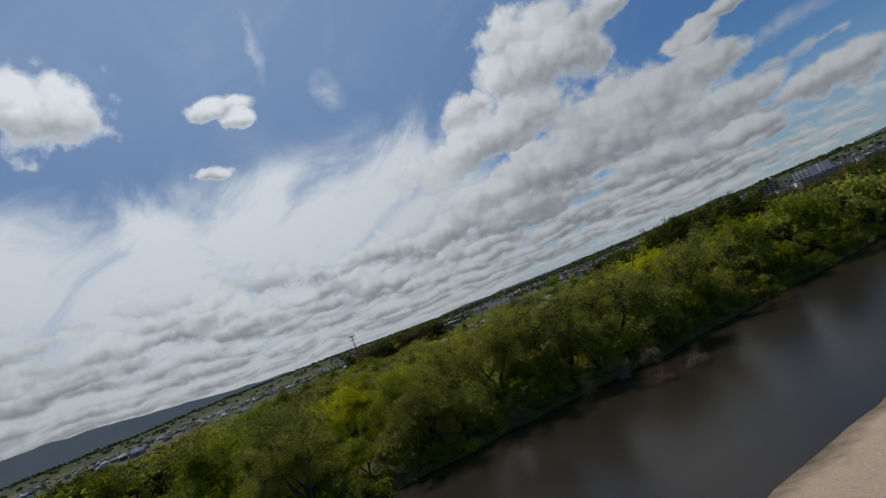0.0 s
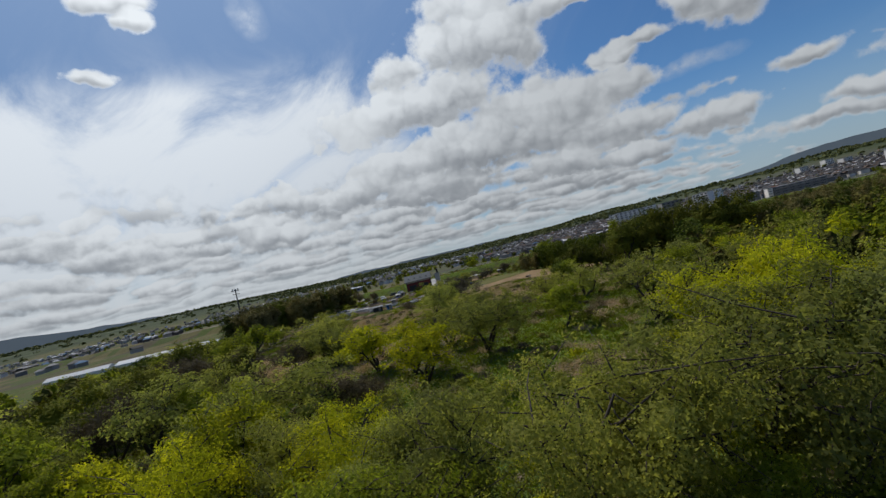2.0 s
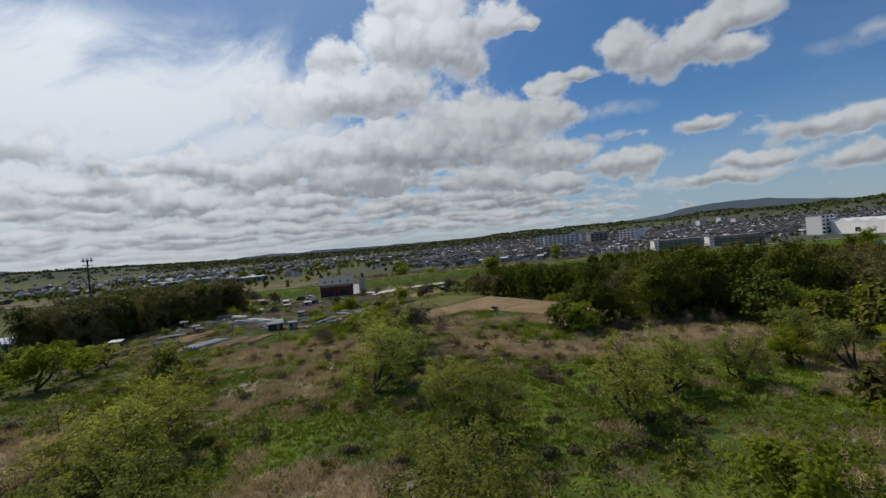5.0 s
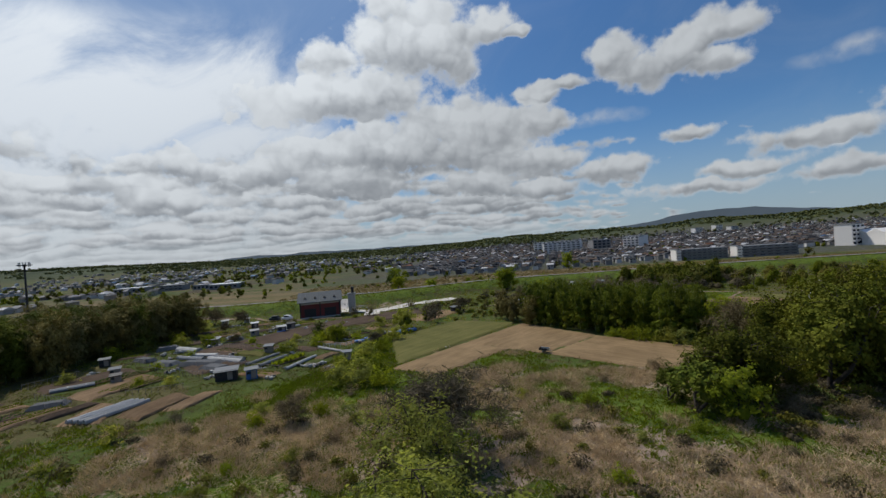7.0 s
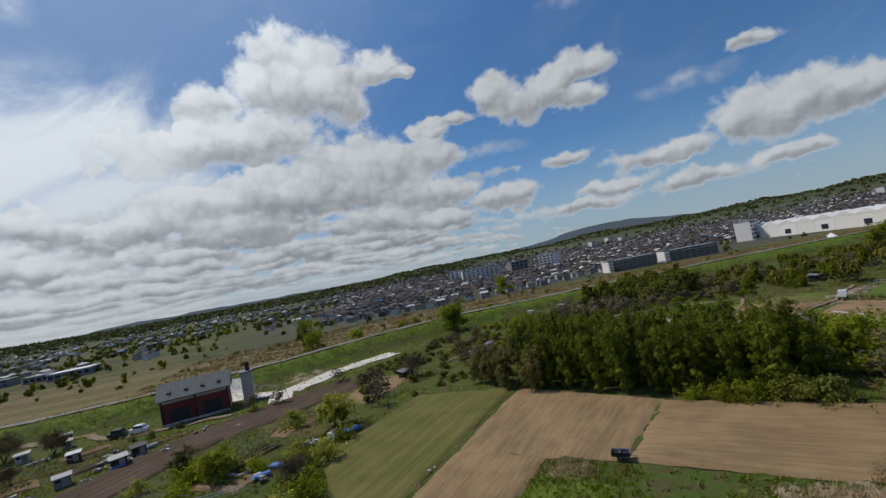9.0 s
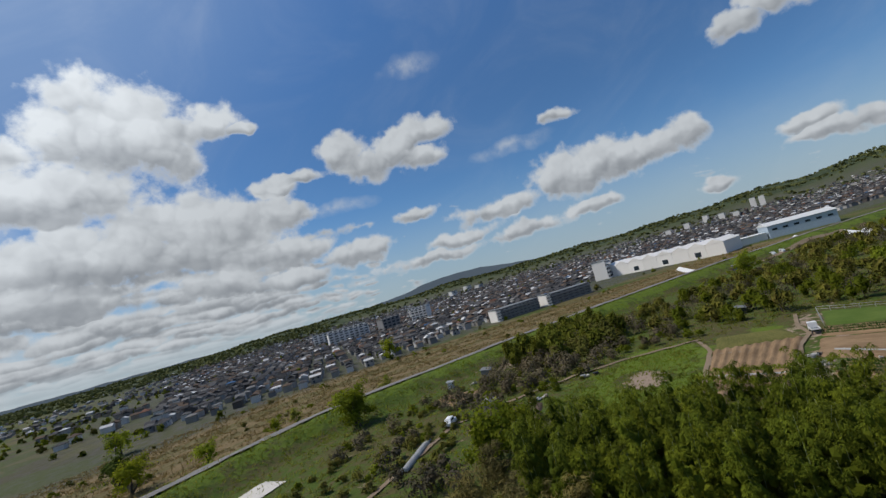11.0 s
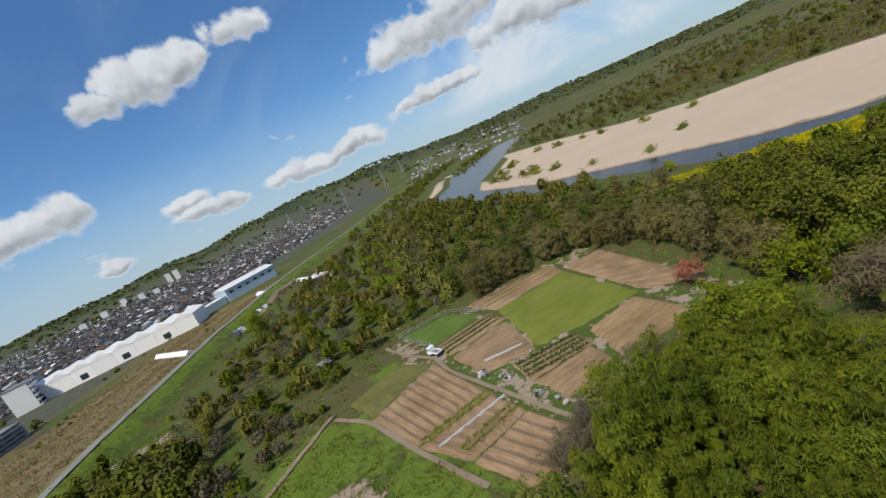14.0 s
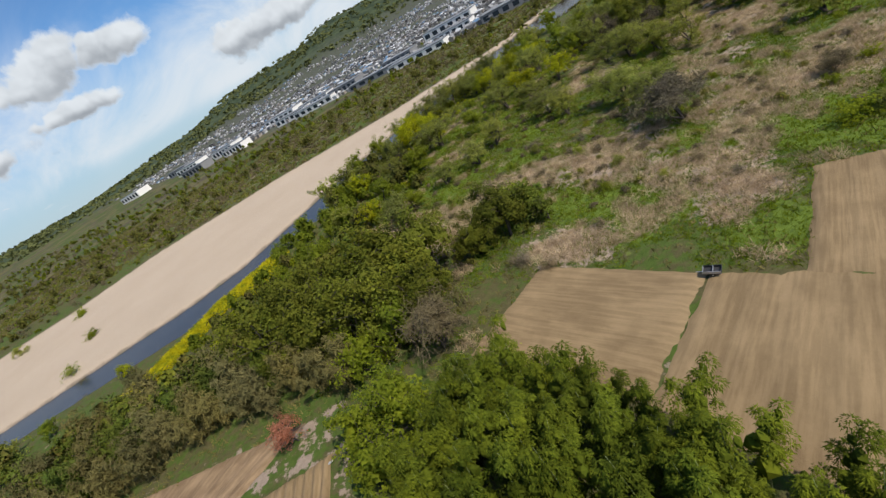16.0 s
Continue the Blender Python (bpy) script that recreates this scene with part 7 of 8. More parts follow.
# ---- allotments ----
def hut(x, y, a, w, d, h, wall, roof, label):
    w, d, h = w * 0.8, d * 0.8, h * 0.8
    t = thing("garden_hut", label, "hut", "garden huts", place(x, y, 0.0, a))
    done("wall", box(w, d, h + 0.3, 0, 0, -0.3, 0.03), wall, t)
    bm = box(w + 0.5, d + 0.5, 0.09, 0, 0, h, 0.02)
    for vt in bm.verts:
        vt.co.z += 0.12 * vt.co.y
    done("roof", bm, roof, t)
    done("door", box(0.8, 0.06, h * 0.82, w * 0.18, -d / 2 - 0.01, 0.02, 0.01), M_WOODGREY, t)
    done("window", box(0.6, 0.05, 0.45, -w * 0.25, -d / 2 - 0.01, h * 0.5, 0.01), M_GLASS, t)
    return t


hut(-39, 74.5, 20, 4.2, 2.6, 2.0, M_DARK, M_GREYROOF, "dark garden hut with a grey tin roof")
hut(-34.5, 74, 25, 2.2, 1.6, 2.0, M_BLUE, M_GREYROOF, "small blue garden hut")
hut(-20, 82, 10, 1.6, 1.3, 2.0, M_GREYROOF, M_GREYROOF, "grey tool locker among weeds")
hut(-39.5, 93.5, 5, 2.0, 1.6, 1.8, M_WOODGREY, M_GREYROOF, "weathered tool hut beside the tunnels")
hut(-46, 118, 30, 2.6, 2.0, 1.9, M_DARK, M_SHEET, "dark hut with a white roof sheet")
hut(-60, 77, 30, 1.8, 1.5, 1.7, M_GREYROOF, M_DARK, "grey tool hut near the bamboo")
hut(-58, 106, 10, 3.0, 2.2, 1.9, M_WOODGREY, M_SHEET, "wooden hut with a pale roof")
hut(-52, 115, 30, 2.4, 1.8, 1.8, M_GREYROOF, M_SHEET, "low grey shed with a white roof")
hut(61, 177, 40, 4.2, 3.0, 2.2, M_GREYROOF, M_GREYROOF, "grey hut below the levee")
hut(50.5, 180, 40, 2.0, 1.8, 2.0, M_WHITE, M_SHEET, "small white hut below the levee")
hut(42, 149.5, 35, 4.4, 3.0, 2.2, M_WOODGREY, M_SHEET, "hut with a white roof beside the track")
hut(112, 133, 30, 4.0, 2.6, 1.9, M_DARK, M_GREYROOF, "dark hut among the scrub")
hut(203, 176, 20, 4.0, 3.0, 2.4, M_BLUE, M_GREYROOF, "blue-grey hut beside the levee")
hut(-66, 141, 20, 2.0, 1.6, 1.6, M_WHITE, M_SHEET, "white tank hut below the levee")
hut(-70, 148, 25, 2.4, 1.6, 1.6, M_DARK, M_GREYROOF, "dark hut at the foot of the levee")
hut(1.5, 133, 30, 3.4, 2.2, 1.8, M_DARK, M_GREYROOF, "dark tin shed with stacked wood")


def tunnel(x, y, a, length, wide, high, label, mat=M_SHEET, group="plastic tunnels"):
    """Plastic crop tunnel: an arched sheet over hoops."""
    t = thing("crop_tunnel", label, "crop tunnel", group, place(x, y, 0.03, a))
    v, f, n = [], [], 7
    steps = max(3, int(length / 1.2))
    rng = np.random.default_rng(int(x * 7 + y * 13) % 1000)
    for i in range(steps + 1):
        sag = 1 - 0.12 * rng.random() * (i % 2)
        for k in range(n):
            b = math.pi * k / (n - 1)
            v.append((length * (i / steps - 0.5), -math.cos(b) * wide / 2, math.sin(b) * high * sag))
    for i in range(steps):
        for k in range(n - 1):
            f.append((i * n + k, (i + 1) * n + k, (i + 1) * n + k + 1, i * n + k + 1))
    f += [tuple(range(n)), tuple(range(steps * n + n - 1, steps * n - 1, -1))]
    part("sheet", mesh("sheet", v, f, mat), t)
    for i in range(0, steps + 1, 2):
        hv, hf = [], []
        tube(hv, hf, [np.array((length * (i / steps - 0.5), -math.cos(b) * (wide / 2 + 0.02), math.sin(b) * (high + 0.02))) for b in np.linspace(0, math.pi, 6)], [0.02] * 6, 3)
        part("hoop", mesh("hoop", hv, hf, M_STEEL), t)
    return t


for k in range(4):
    tunnel(-50.3 + k * 0.95, 61.5 - k * 0.2, 68, 8.5, 0.75, 0.5, "low white plastic crop tunnel over a bed")
tunnel(-46, 87.8, -27, 10, 1.5, 0.7, "white plastic crop tunnel on the allotment")
tunnel(-46.5, 90.2, -27, 9, 1.2, 0.5, "grey netted crop tunnel on the allotment", M_GREYROOF)
tunnel(-55, 91.5, -22, 7, 1.4, 0.6, "grey netted crop tunnel near the bamboo", M_GREYROOF)
tunnel(-53.7, 94.2, -14, 6.5, 1.4, 0.5, "pale netted crop tunnel on the allotment", M_SHEET)
tunnel(-38, 87, 68, 8.5, 0.8, 0.4, "long grey netted crop tunnel beside a hedge", M_GREYROOF)
tunnel(-28.8, 82.2, 72, 9.0, 0.8, 0.4, "long white crop tunnel on a dark bed")
tunnel(-61, 100.6, -28, 7.5, 2.0, 0.8, "white crop tunnel beside the bamboo")
tunnel(-66, 75, 35, 6, 1.6, 0.5, "grey netted bed at the bamboo edge", M_GREYROOF)
tunnel(-25.6, 91.5, -40, 9, 0.6, 0.35, "white sheet strip among weeds")
tunnel(-46, 124, 45, 6, 1.0, 0.5, "white sheet cover near the dark soil bed")
tunnel(78, 101, 80, 6.5, 0.6, 0.2, "narrow strip of shiny plastic sheet")
tunnel(22, 145, 42, 12, 1.3, 0.6, "long white crop tunnel beside the track")
tunnel(65.8, 110.5, -75, 11, 0.5, 0.25, "narrow white mulch strip between the rows")


def crop_row(x0, y0, x1, y1, wide, high, leaf, label, seed):
    """One planted row: many upright leaves along a low soil ridge."""
    rng = np.random.default_rng(seed)
    length = math.hypot(x1 - x0, y1 - y0)
    t = thing("crop_row", label, "vegetables", "rows of vegetables", place((x0 + x1) / 2, (y0 + y1) / 2, 0.05, math.degrees(math.atan2(y1 - y0, x1 - x0))))
    done("ridge", box(length, wide * 1.2, 0.16, 0, 0, -0.02, 0.05), M_SOIL, t)
    n = int(length * 34)
    at = np.stack([rng.uniform(-length / 2, length / 2, n), rng.normal(0, wide * 0.28, n), np.full(n, 0.1)], 1)
    d = rng.normal(0, 1, (n, 3)) * (0.5, 0.5, 0.2) + (0, 0, 1)
    d /= np.linalg.norm(d, axis=1)[:, None]
    w = np.cross(d, rng.normal(0, 1, (n, 3)))
    w /= np.linalg.norm(w, axis=1)[:, None]
    L = high * rng.uniform(0.6, 1.4, n)[:, None]
    v = np.stack([at - w * L * 0.16, at + w * L * 0.16, at + d * L], 1).reshape(-1, 3)
    part("foliage", mesh("foliage", v, np.arange(len(v)).reshape(-1, 3), leaf), t)
    return t


for k in range(4):
    crop_row(72.2 - k * 1.35, 101, 71.6 - k * 1.3, 91, 0.8, 0.5, L_LEEK, "row of dark green leeks", 300 + k)
for k in range(3):
    crop_row(91.2 - k * 1.7, 109.5 - k * 0.4, 93.6 - k * 1.6, 97.6 - k * 0.6, 0.7, 0.45, L_LEEK, "row of dark green leeks beside bare soil", 310 + k)
for k in range(2):
    crop_row(70.2 - k * 1.1, 106.7 - k * 0.4, 67.2 - k * 0.9, 117.6 - k * 0.6, 0.9, 0.4, L_WEED, "strip of fresh green vegetables", 320 + k)
for k in range(2):
    crop_row(64.6 - k * 1.2, 105.2 - k * 0.5, 61.6 - k * 0.9, 113.6 - k * 0.6, 0.9, 0.4, L_WEED, "strip of fresh green vegetables", 330 + k)
for k in range(3):
    crop_row(103.4 - k * 2.2, 98.5 - k, 102.6 - k * 2.0, 80, 0.5, 0.3, L_WEED, "thin row of green seedlings", 340 + k)
crop_row(-33.4, 80.8, -30.1, 87.1, 1.0, 0.9, L_GREEN, "clipped green hedge row between beds", 350)
for k in range(4):
    crop_row(-58 + k * 1.4, 70.5 + k * 0.4, -55 + k * 1.3, 79 - k * 0.4, 0.5, 0.3, L_WEED, "row of green vegetables on the allotment", 360 + k)
for k in range(5):
    crop_row(34.5 + k * 1.5, 141.5 - k * 1.3, 40.5 + k * 1.5, 148.5 - k * 1.3, 0.4, 0.3, L_WEED, "row of seedlings beside the track", 370 + k)
for k in range(3):
    crop_row(-66 + k * 2, 74 + k * 2, -62 + k * 2, 83 + k, 0.5, 0.3, L_LEEK, "row of vegetables near the bamboo", 380 + k)


def heap_of(x, y, a, kind, label, seed, n=7, size=1.0):
    """A pile of odd bits, each a piece of its own."""
    r = random.Random(seed)
    t = thing(kind, label, "pile", "", place(x, y, 0.02, a))
    size *= 0.75
    mats = (M_SHEET, M_CONC, M_GREYROOF, M_WOODGREY, M_DARK)
    for k in range(n):
        w, d, h = r.uniform(0.3, 1.1) * size, r.uniform(0.2, 0.6) * size, r.uniform(0.12, 0.5) * size
        ob = done("piece", box(w, d, h, 0, 0, 0, 0.04), mats[k % 5], t)
        ob.matrix_basis = pose(r.uniform(-1.4, 1.4) * size, r.uniform(-0.7, 0.7) * size, 0.0, r.uniform(-4, 4), r.uniform(-4, 4), r.uniform(0, 180))
    return t


heap_of(75.5, 105.6, -25, "sack_pile", "pale pile of sacks and boards on the path", 1, 12, 1.2)
heap_of(71.2, 103.2, 10, "board_pile", "pile of boards and pots beside the path", 2, 8)
heap_of(74, 97.5, 0, "sack_pile", "pale sack on the bed edge", 3, 2, 0.8)
heap_of(64, 101.5, 0, "scrap_pile", "grey scrap pile between the beds", 4, 9)
heap_of(60, 100, 0, "scrap_pile", "white crates beside the bushes", 5, 4)
heap_of(-1.2, 86.7, 0, "white_bag", "white bag lying on the field edge", 6, 2, 0.6)
heap_of(-12, 107, 40, "scrap_pile", "long pile of blue sheets and scrap", 7, 12, 1.6)
heap_of(-24, 100, 0, "scrap_pile", "scrap and blue sheets among bushes", 8, 9, 1.4)
heap_of(-45, 120, 30, "scrap_pile", "white and blue clutter beside a hut", 9, 12, 1.7)
heap_of(-49, 122, 0, "scrap_pile", "boards and crates near the dark bed", 10, 8, 1.4)
heap_of(-62, 99, 0, "scrap_pile", "grey clutter on the allotment", 11, 10, 1.5)
heap_of(-43, 80, 0, "scrap_pile", "grey boards stacked on the allotment", 12, 8, 1.5)
heap_of(-25, 80, 0, "board_pile", "wood pile at the allotment corner", 13, 9, 1.2)
heap_of(49, 143, 0, "scrap_pile", "dark clutter beside the scrub", 14, 9, 1.6)
heap_of(63, 142, 0, "scrap_pile", "dark clutter among bushes", 15, 8, 1.5)
heap_of(54, 174, 0, "scrap_pile", "garden clutter below the levee", 16, 8, 1.2)
heap_of(113, 150, 0, "scrap_pile", "white clutter in the scrub", 17, 5, 1.2)
heap_of(98, 77.5, 0, "barrel", "pale barrel at the bed corner", 18, 2, 0.9)
heap_of(62, 78.5, 0, "white_bag", "white sheet lying on the ridged bed", 19, 2, 0.7)
blue = thing("tarp", "blue tarpaulin over stacked goods", "tarp", "", place(-11, 105.5, 0.0, 35))
done("cover", box(5.0, 1.6, 0.6, 0, 0, 0, 0.15), M_BLUE, blue)
railing([(106.8, 115.6), (107.4, 104), (97, 97.6)], "thin wire fence round the grass plot", 1.0, 2.0)
railing([(106.8, 115.6), (94.2, 110.4)], "thin wire fence beside the parked truck", 1.0, 2.0)
railing([(-28, 94.5), (-22, 94.8)], "white pipe railing among the weeds", 0.8, 1.0, M_WHITE)


# ---- more of the allotments: nets, boards, stakes, bushes, small beds ----
M_NET = plain("grey_crop_net", (0.10, 0.105, 0.11), 0.9, 0, 0.35, 2.5)
tunnel(-35.2, 84.8, 70, 7.4, 0.9, 0.45, "grey crop tunnel of dirty plastic beside the hedge", M_GREYROOF)
ar = random.Random(77)


def net_frame(x, y, a, w, d, h, label):
    """A flat crop net stretched over stakes."""
    t = thing("crop_net", label, "crop net", "crop nets", place(x, y, 0.0, a))
    nx_, ny_ = 8, 5
    rng = np.random.default_rng(int(abs(x * 31 + y * 17)))
    v = [(w * (i / nx_ - 0.5), d * (j / ny_ - 0.5), h * (0.0 if i in (0, nx_) or j in (0, ny_) else 1.0) - rng.uniform(0, 0.12)) for i in range(nx_ + 1) for j in range(ny_ + 1)]
    f = [(i * (ny_ + 1) + j, (i + 1) * (ny_ + 1) + j, (i + 1) * (ny_ + 1) + j + 1, i * (ny_ + 1) + j + 1) for i in range(nx_) for j in range(ny_)]
    part("net", mesh("net", v, f, M_NET), t)
    for sx in (-0.5, 0, 0.5):
        for sy in (-0.5, 0.5):
            done("stake", box(0.05, 0.05, h + 0.3, sx * w * 0.9, sy * d * 0.9, -0.2, 0.01), M_WOODGREY, t)
    return t


net_frame(-50, 86.3, -12, 9.5, 3.2, 0.8, "dark grey crop net over vegetable rows")
net_frame(-45.2, 82.2, -25, 5.5, 3.4, 0.7, "grey crop net beside the dark hut")
net_frame(-58.5, 88.5, -18, 6.0, 3.0, 0.7, "grey crop net on the allotment")
net_frame(-66, 93, -25, 5.0, 2.6, 0.7, "dull crop net close to the bamboo")
net_frame(-62, 66, 20, 5.0, 2.6, 0.6, "pale grey crop net over seedlings")
net_frame(-55, 110, 20, 4.5, 2.5, 0.7, "grey crop net beside a wooden hut")
net_frame(-68, 104, 30, 5.0, 3.0, 0.8, "dark crop net below the bamboo")
for k, (x, y, a, w, d, soil_mat) in enumerate([(-34.5, 76.6, -25, 8, 3.0, M_SOIL), (-44, 93.6, -27, 10, 2.6, M_OLIVE), (-50, 97.5, -27, 9, 3.0, M_SOIL), (-43, 99, -30, 9, 3.4, M_DARKSOIL), (-32, 94, -35, 7, 3.0, M_DARKSOIL), (-25, 86.5, 60, 5, 2.4, M_SOIL), (-26, 99.5, -35, 9, 4.0, M_SOIL), (-64, 110, 25, 8, 4, M_DARKSOIL), (-62, 118, 30, 9, 5, M_SOIL), (-52, 122, 45, 8, 3, M_DARKSOIL), (-44, 128, 38, 8, 3, M_SOIL), (-24, 106, 50, 9, 3, M_DARKSOIL),
                                              (-19, 116, 50, 8, 4, M_SOIL), (-60, 61, 68, 9, 3, M_SOIL), (-64.5, 59, 68, 9, 3, M_DARKSOIL), (-69, 64, 65, 8, 4, M_SOIL), (-74, 66, 65, 7, 3, M_DARKSOIL), (-56, 62.5, 68, 8, 2.2, M_DARKSOIL), (-72, 98, 20, 6, 4, M_DARKSOIL), (-70, 112, 30, 7, 4, M_SOIL), (-58, 132, 25, 8, 3, M_SOIL), (-70, 124, 25, 9, 4, M_DARKSOIL), (-33, 111, 50, 7, 2.4, M_OLIVE)]):
    c, q = math.cos(radians(a)), math.sin(radians(a))
    plot("field", [(x + sx * w / 2 * c - sy * d / 2 * q, y + sx * w / 2 * q + sy * d / 2 * c) for sx, sy in ((-1, -1), (1, -1), (1, 1), (-1, 1))], 3 + k % 3, 0.14, soil_mat, "small allotment bed of dug soil", 8, 0.05, 0.03, k)
for k, (x, y, a, n, leaf) in enumerate([(-34.5, 76.6, -25, 6, L_WEED), (-50, 97.5, -27, 7, L_LEEK), (-43, 99, -30, 7, L_WEED), (-26, 99.5, -35, 7, L_WEED), (-62, 118, 30, 7, L_LEEK), (-60, 61, 68, 8, L_WEED), (-64.5, 59, 68, 8, L_LEEK), (-69, 64, 65, 7, L_WEED), (-44, 128, 38, 7, L_WEED), (-19, 116, 50, 6, L_WEED), (-70, 112, 30, 6, L_WEED), (-24, 106, 50, 7, L_LEEK), (-72, 98, 20, 5, L_WEED)]):
    c, q = math.cos(radians(a)), math.sin(radians(a))
    for off in (-0.7, 0.6):
        crop_row(x - c * n / 2 - q * off, y - q * n / 2 + c * off, x + c * n / 2 - q * off, y + q * n / 2 + c * off, 0.5, 0.35, leaf, "short row of vegetables on an allotment bed", 400 + k * 2 + (off > 0))


def stakes(x0, y0, x1, y1, gap, high, label):
    """A row of garden canes with a rail, for beans and nets."""
    t = thing("cane_fence", label, "fence", "cane fences", place(x0, y0, 0.0, math.degrees(math.atan2(y1 - y0, x1 - x0))))
    length = math.hypot(x1 - x0, y1 - y0)
    cane = None
    for k in range(int(length / gap) + 1):
        ob = done("cane", box(0.05, 0.05, high + 0.25, 0, 0, -0.25, 0.01), M_WOODGREY, t) if cane is None else part("cane", cane.data, t)
        cane = cane or ob
        ob.matrix_basis = pose(k * gap, 0, 0, ar.uniform(-6, 6), ar.uniform(-6, 6), 0)
    done("rail", box(length, 0.05, 0.06, length / 2, 0, high * 0.8, 0.01), M_WOODGREY, t)
    return t


for x0, y0, x1, y1, h in ((-41, 83, -29.6, 77, 0.9), (-60, 84, -44, 76.5, 1.0), (-56, 103, -46, 98, 1.2), (-36, 100, -28, 95, 1.2), (-66, 86, -60, 96, 1.2), (-52, 68.5, -44, 70.5, 0.9), (-68, 70, -58, 66, 1.0), (-54, 128, -46, 133, 1.1), (-30, 104, -22, 112, 1.1), (-66, 128, -56, 126, 1.1), (-76, 76, -72, 84, 1.1)):
    stakes(x0, y0, x1, y1, 0.9, h, "row of weathered canes round an allotment bed")
hut(-73.4, 66.1, 15, 3.0, 2.2, 1.9, M_DARK, M_WHITE, "dark hut with a white roof at the meadow edge")
hut(-71, 137, 25, 2.4, 1.8, 1.9, M_WHITE, M_SHEET, "white hut with a pale roof below the levee")
hut(-57.8, 128.3, 20, 2.2, 1.6, 1.8, M_DARK, M_WHITE, "dark hut with a white lid below the levee")
hut(-44.8, 121.8, 35, 2.4, 1.8, 2.0, M_DARK, M_DARK, "black tool hut beside the long dark bed")
hut(-64, 82, 30, 2.0, 1.6, 1.7, M_WOODGREY, M_GREYROOF, "weathered tool hut between beds")
hut(-73, 91, 30, 2.2, 1.6, 1.8, M_DARK, M_GREYROOF, "dark tool hut at the bamboo edge")
for k, (x, y, size, n) in enumerate([(-48.5, 114.2, 1.0, 6), (-48.6, 118.6, 1.2, 7), (-40.1, 120.6, 1.3, 7), (-37.1, 128.1, 1.3, 7), (-25, 79.5, 1.4, 12), (-22, 77, 1.2, 9), (-27.5, 79.6, 1.2, 8), (-15.5, 105, 1.4, 10), (-20.8, 96.9, 1.3, 8), (-56.5, 103.2, 1.5, 9), (-47, 92.2, 1.2, 8), (-36, 79.5, 1.2, 9), (-31, 73, 1.2, 8), (-42.5, 76, 1.2, 8), (-53, 82, 1.3, 9), (-60, 93, 1.3, 9), (-65, 98, 1.3, 8), (-39, 95.5, 1.1, 7), (-33, 90, 1.1, 7), (-70, 84, 1.3, 8), (-58, 113, 1.3, 8), (-51, 126, 1.2, 7), (-66, 133, 1.4, 8), (-30, 125, 1.2, 7)]):
    heap_of(x, y, ar.uniform(0, 180), "scrap_pile", ("pale boards and crates beside a bed", "grey boards and pots on the allotment", "heap of old sheets and boards")[k % 3], 60 + k, n, size)
for x, y, w, a in ((-20.8, 97.5, 2.2, 20), (-45.8, 117.2, 2.0, 30), (-19, 99.5, 2.6, -30)):
    tp = thing("tarp", "blue tarpaulin over garden goods", "tarp", "", place(x, y, 0.0, a))
    done("cover", box(w, 1.0, 0.45, 0, 0, 0, 0.12), M_BLUE, tp)
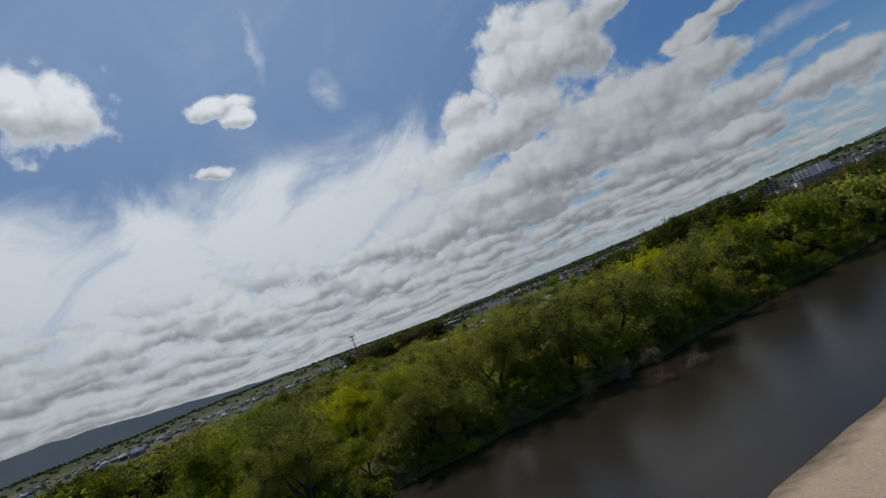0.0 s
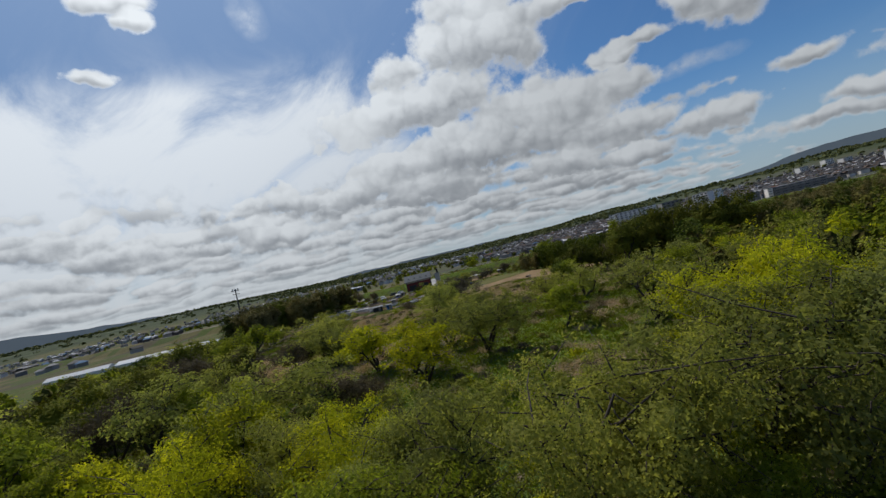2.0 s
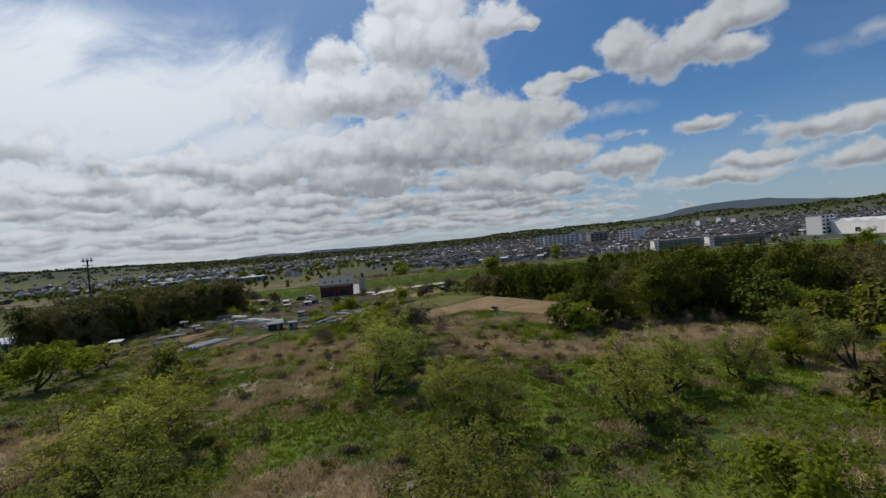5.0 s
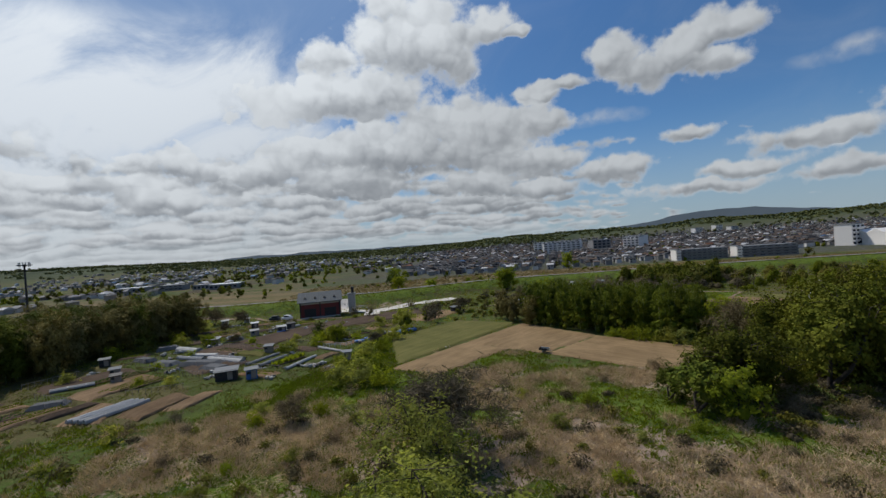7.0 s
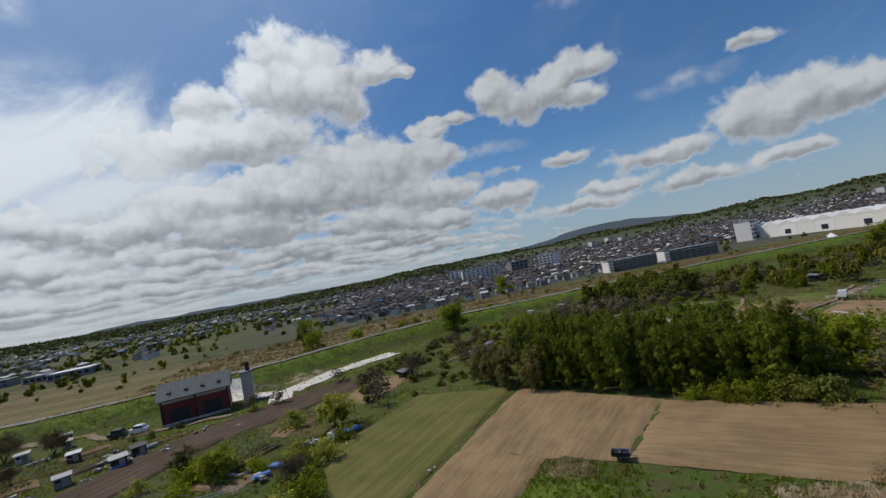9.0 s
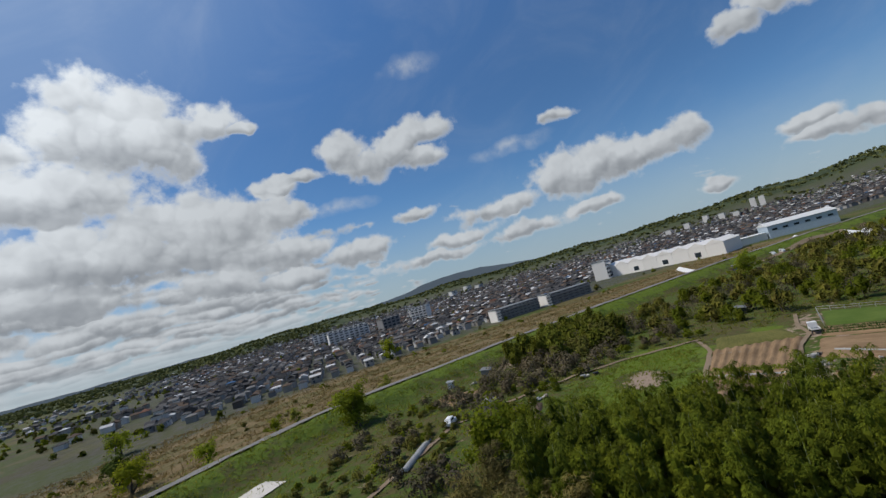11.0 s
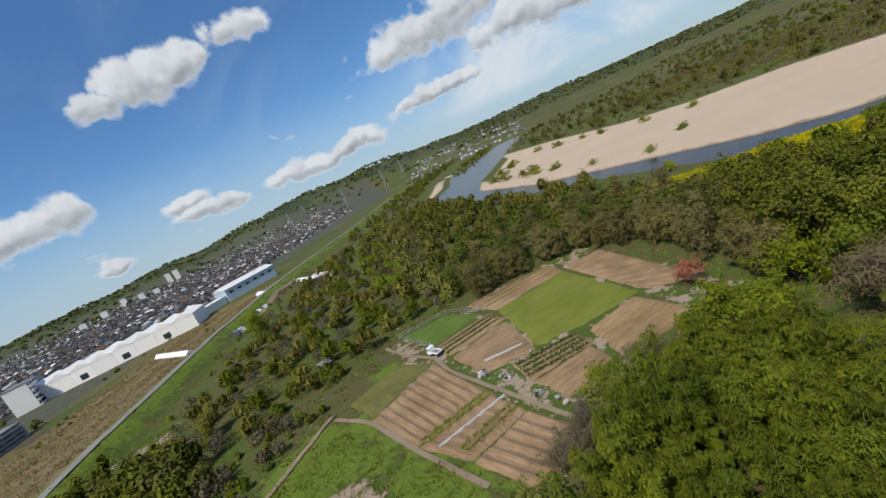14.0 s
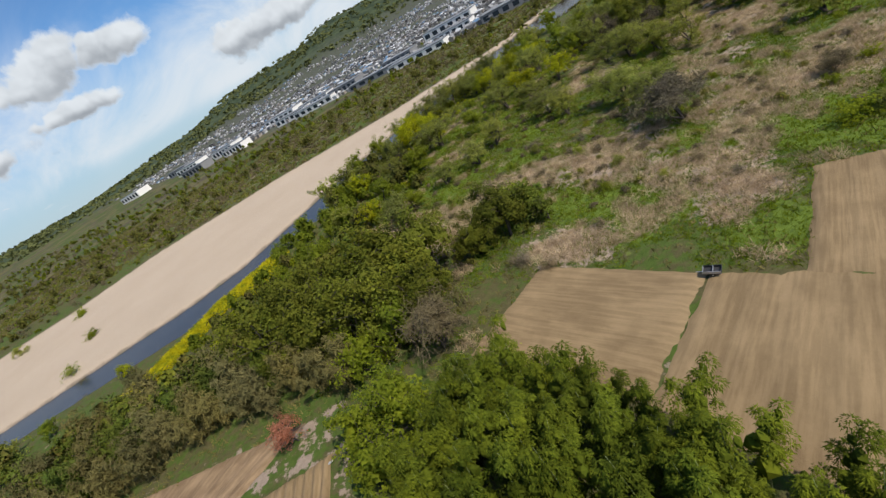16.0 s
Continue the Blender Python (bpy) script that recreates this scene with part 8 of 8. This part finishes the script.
for x, y, k, q in [(-31.9, 104.5, "dark", 0.55), (-26.3, 99.5, "green", 0.75), (-16.7, 94.1, "bare", 0.6), (-12.5, 110.8, "green", 0.85), (-59.7, 105.8, "green", 0.5), (-36.5, 93.4, "bush", 0.9), (-34.3, 93.4, "bush", 0.9), (-57, 94.6, "bush", 0.7), (-44.5, 90, "bush", 0.5), (-30, 97, "bush", 1.0), (-28, 102, "bush", 1.1), (-22, 101, "bush", 0.9), (-37, 103, "bush", 0.8), (-48, 104, "bush", 0.8), (-66, 107, "bush", 1.1),
                   (-72.6, 121.4, "dark", 0.6), (-69.3, 109.1, "bush", 1.3), (-74, 104, "bush", 1.4), (-76, 98, "bush", 1.4), (-53, 106, "bare", 0.45), (-63, 122, "bare", 0.6), (-74, 130, "bush", 1.6), (-80, 134, "bush", 1.6), (-66, 137, "bare", 0.8), (-48, 73, "bush", 0.7), (-54, 74, "bush", 0.7), (-70, 78, "bush", 0.9), (-58, 85, "bush", 0.7), (-15.4, 69.6, "bush", 1.5), (-11.4, 65, "bush", 1.3), (-17.4, 66.2, "bush", 1.3), (-13.6, 72, "bush", 1.4), (-19, 73, "bush", 1.1), (-20, 78, "bush", 1.0), (-17, 84, "bush", 1.3), (-14.5, 89, "bush", 1.2), (-17, 100, "bush", 1.1), (-11, 104, "bush", 1.0)]:
    plant(k, x, y, q, None, "bushes between the allotment beds")
tufts("weeds", "rank green weeds between the allotment beds", "weeds", np.column_stack([*(lambda p: (p[:, 0], p[:, 1], relief(p[:, 0], p[:, 1]) - 0.03))(scatter([(-18, 58), (-9, 76), (-14, 99), (-8, 112), (-22, 104), (-24, 76), (-32, 56)], 0.32, 401, lambda x, y: 0.3 + 0.7 * lumps(x, y, 9, 90)))]), 6, 0.4, L_WEED, 18, 0.9, 0.13)


def rough_ground(n, seed, low):
    r = np.random.default_rng(seed)
    x, y = r.uniform(-84, -8, n), r.uniform(56, 143, n)
    ok = inside(x, y, [(-84, 56), (-35, 56), (-22, 84), (-9, 143), (-36, 132), (-84, 130)]) & (lumps(x, y, 6, seed) > low)
    return np.column_stack([x[ok], y[ok], relief(x[ok], y[ok]) - 0.03])


tufts("weeds", "dry olive weeds between the allotment beds", "weeds", rough_ground(16000, 411, 0.45), 5, 0.32, L_DULL, 19, 1.0, 0.12)
tufts("weeds", "brown dead stalks between the allotment beds", "weeds", rough_ground(12000, 412, 0.5), 5, 0.35, L_GREY, 20, 1.2, 0.06)
tufts("weeds", "low green weeds between the allotment beds", "weeds", rough_ground(10000, 413, 0.5), 5, 0.28, L_WEED, 21, 1.0, 0.14)
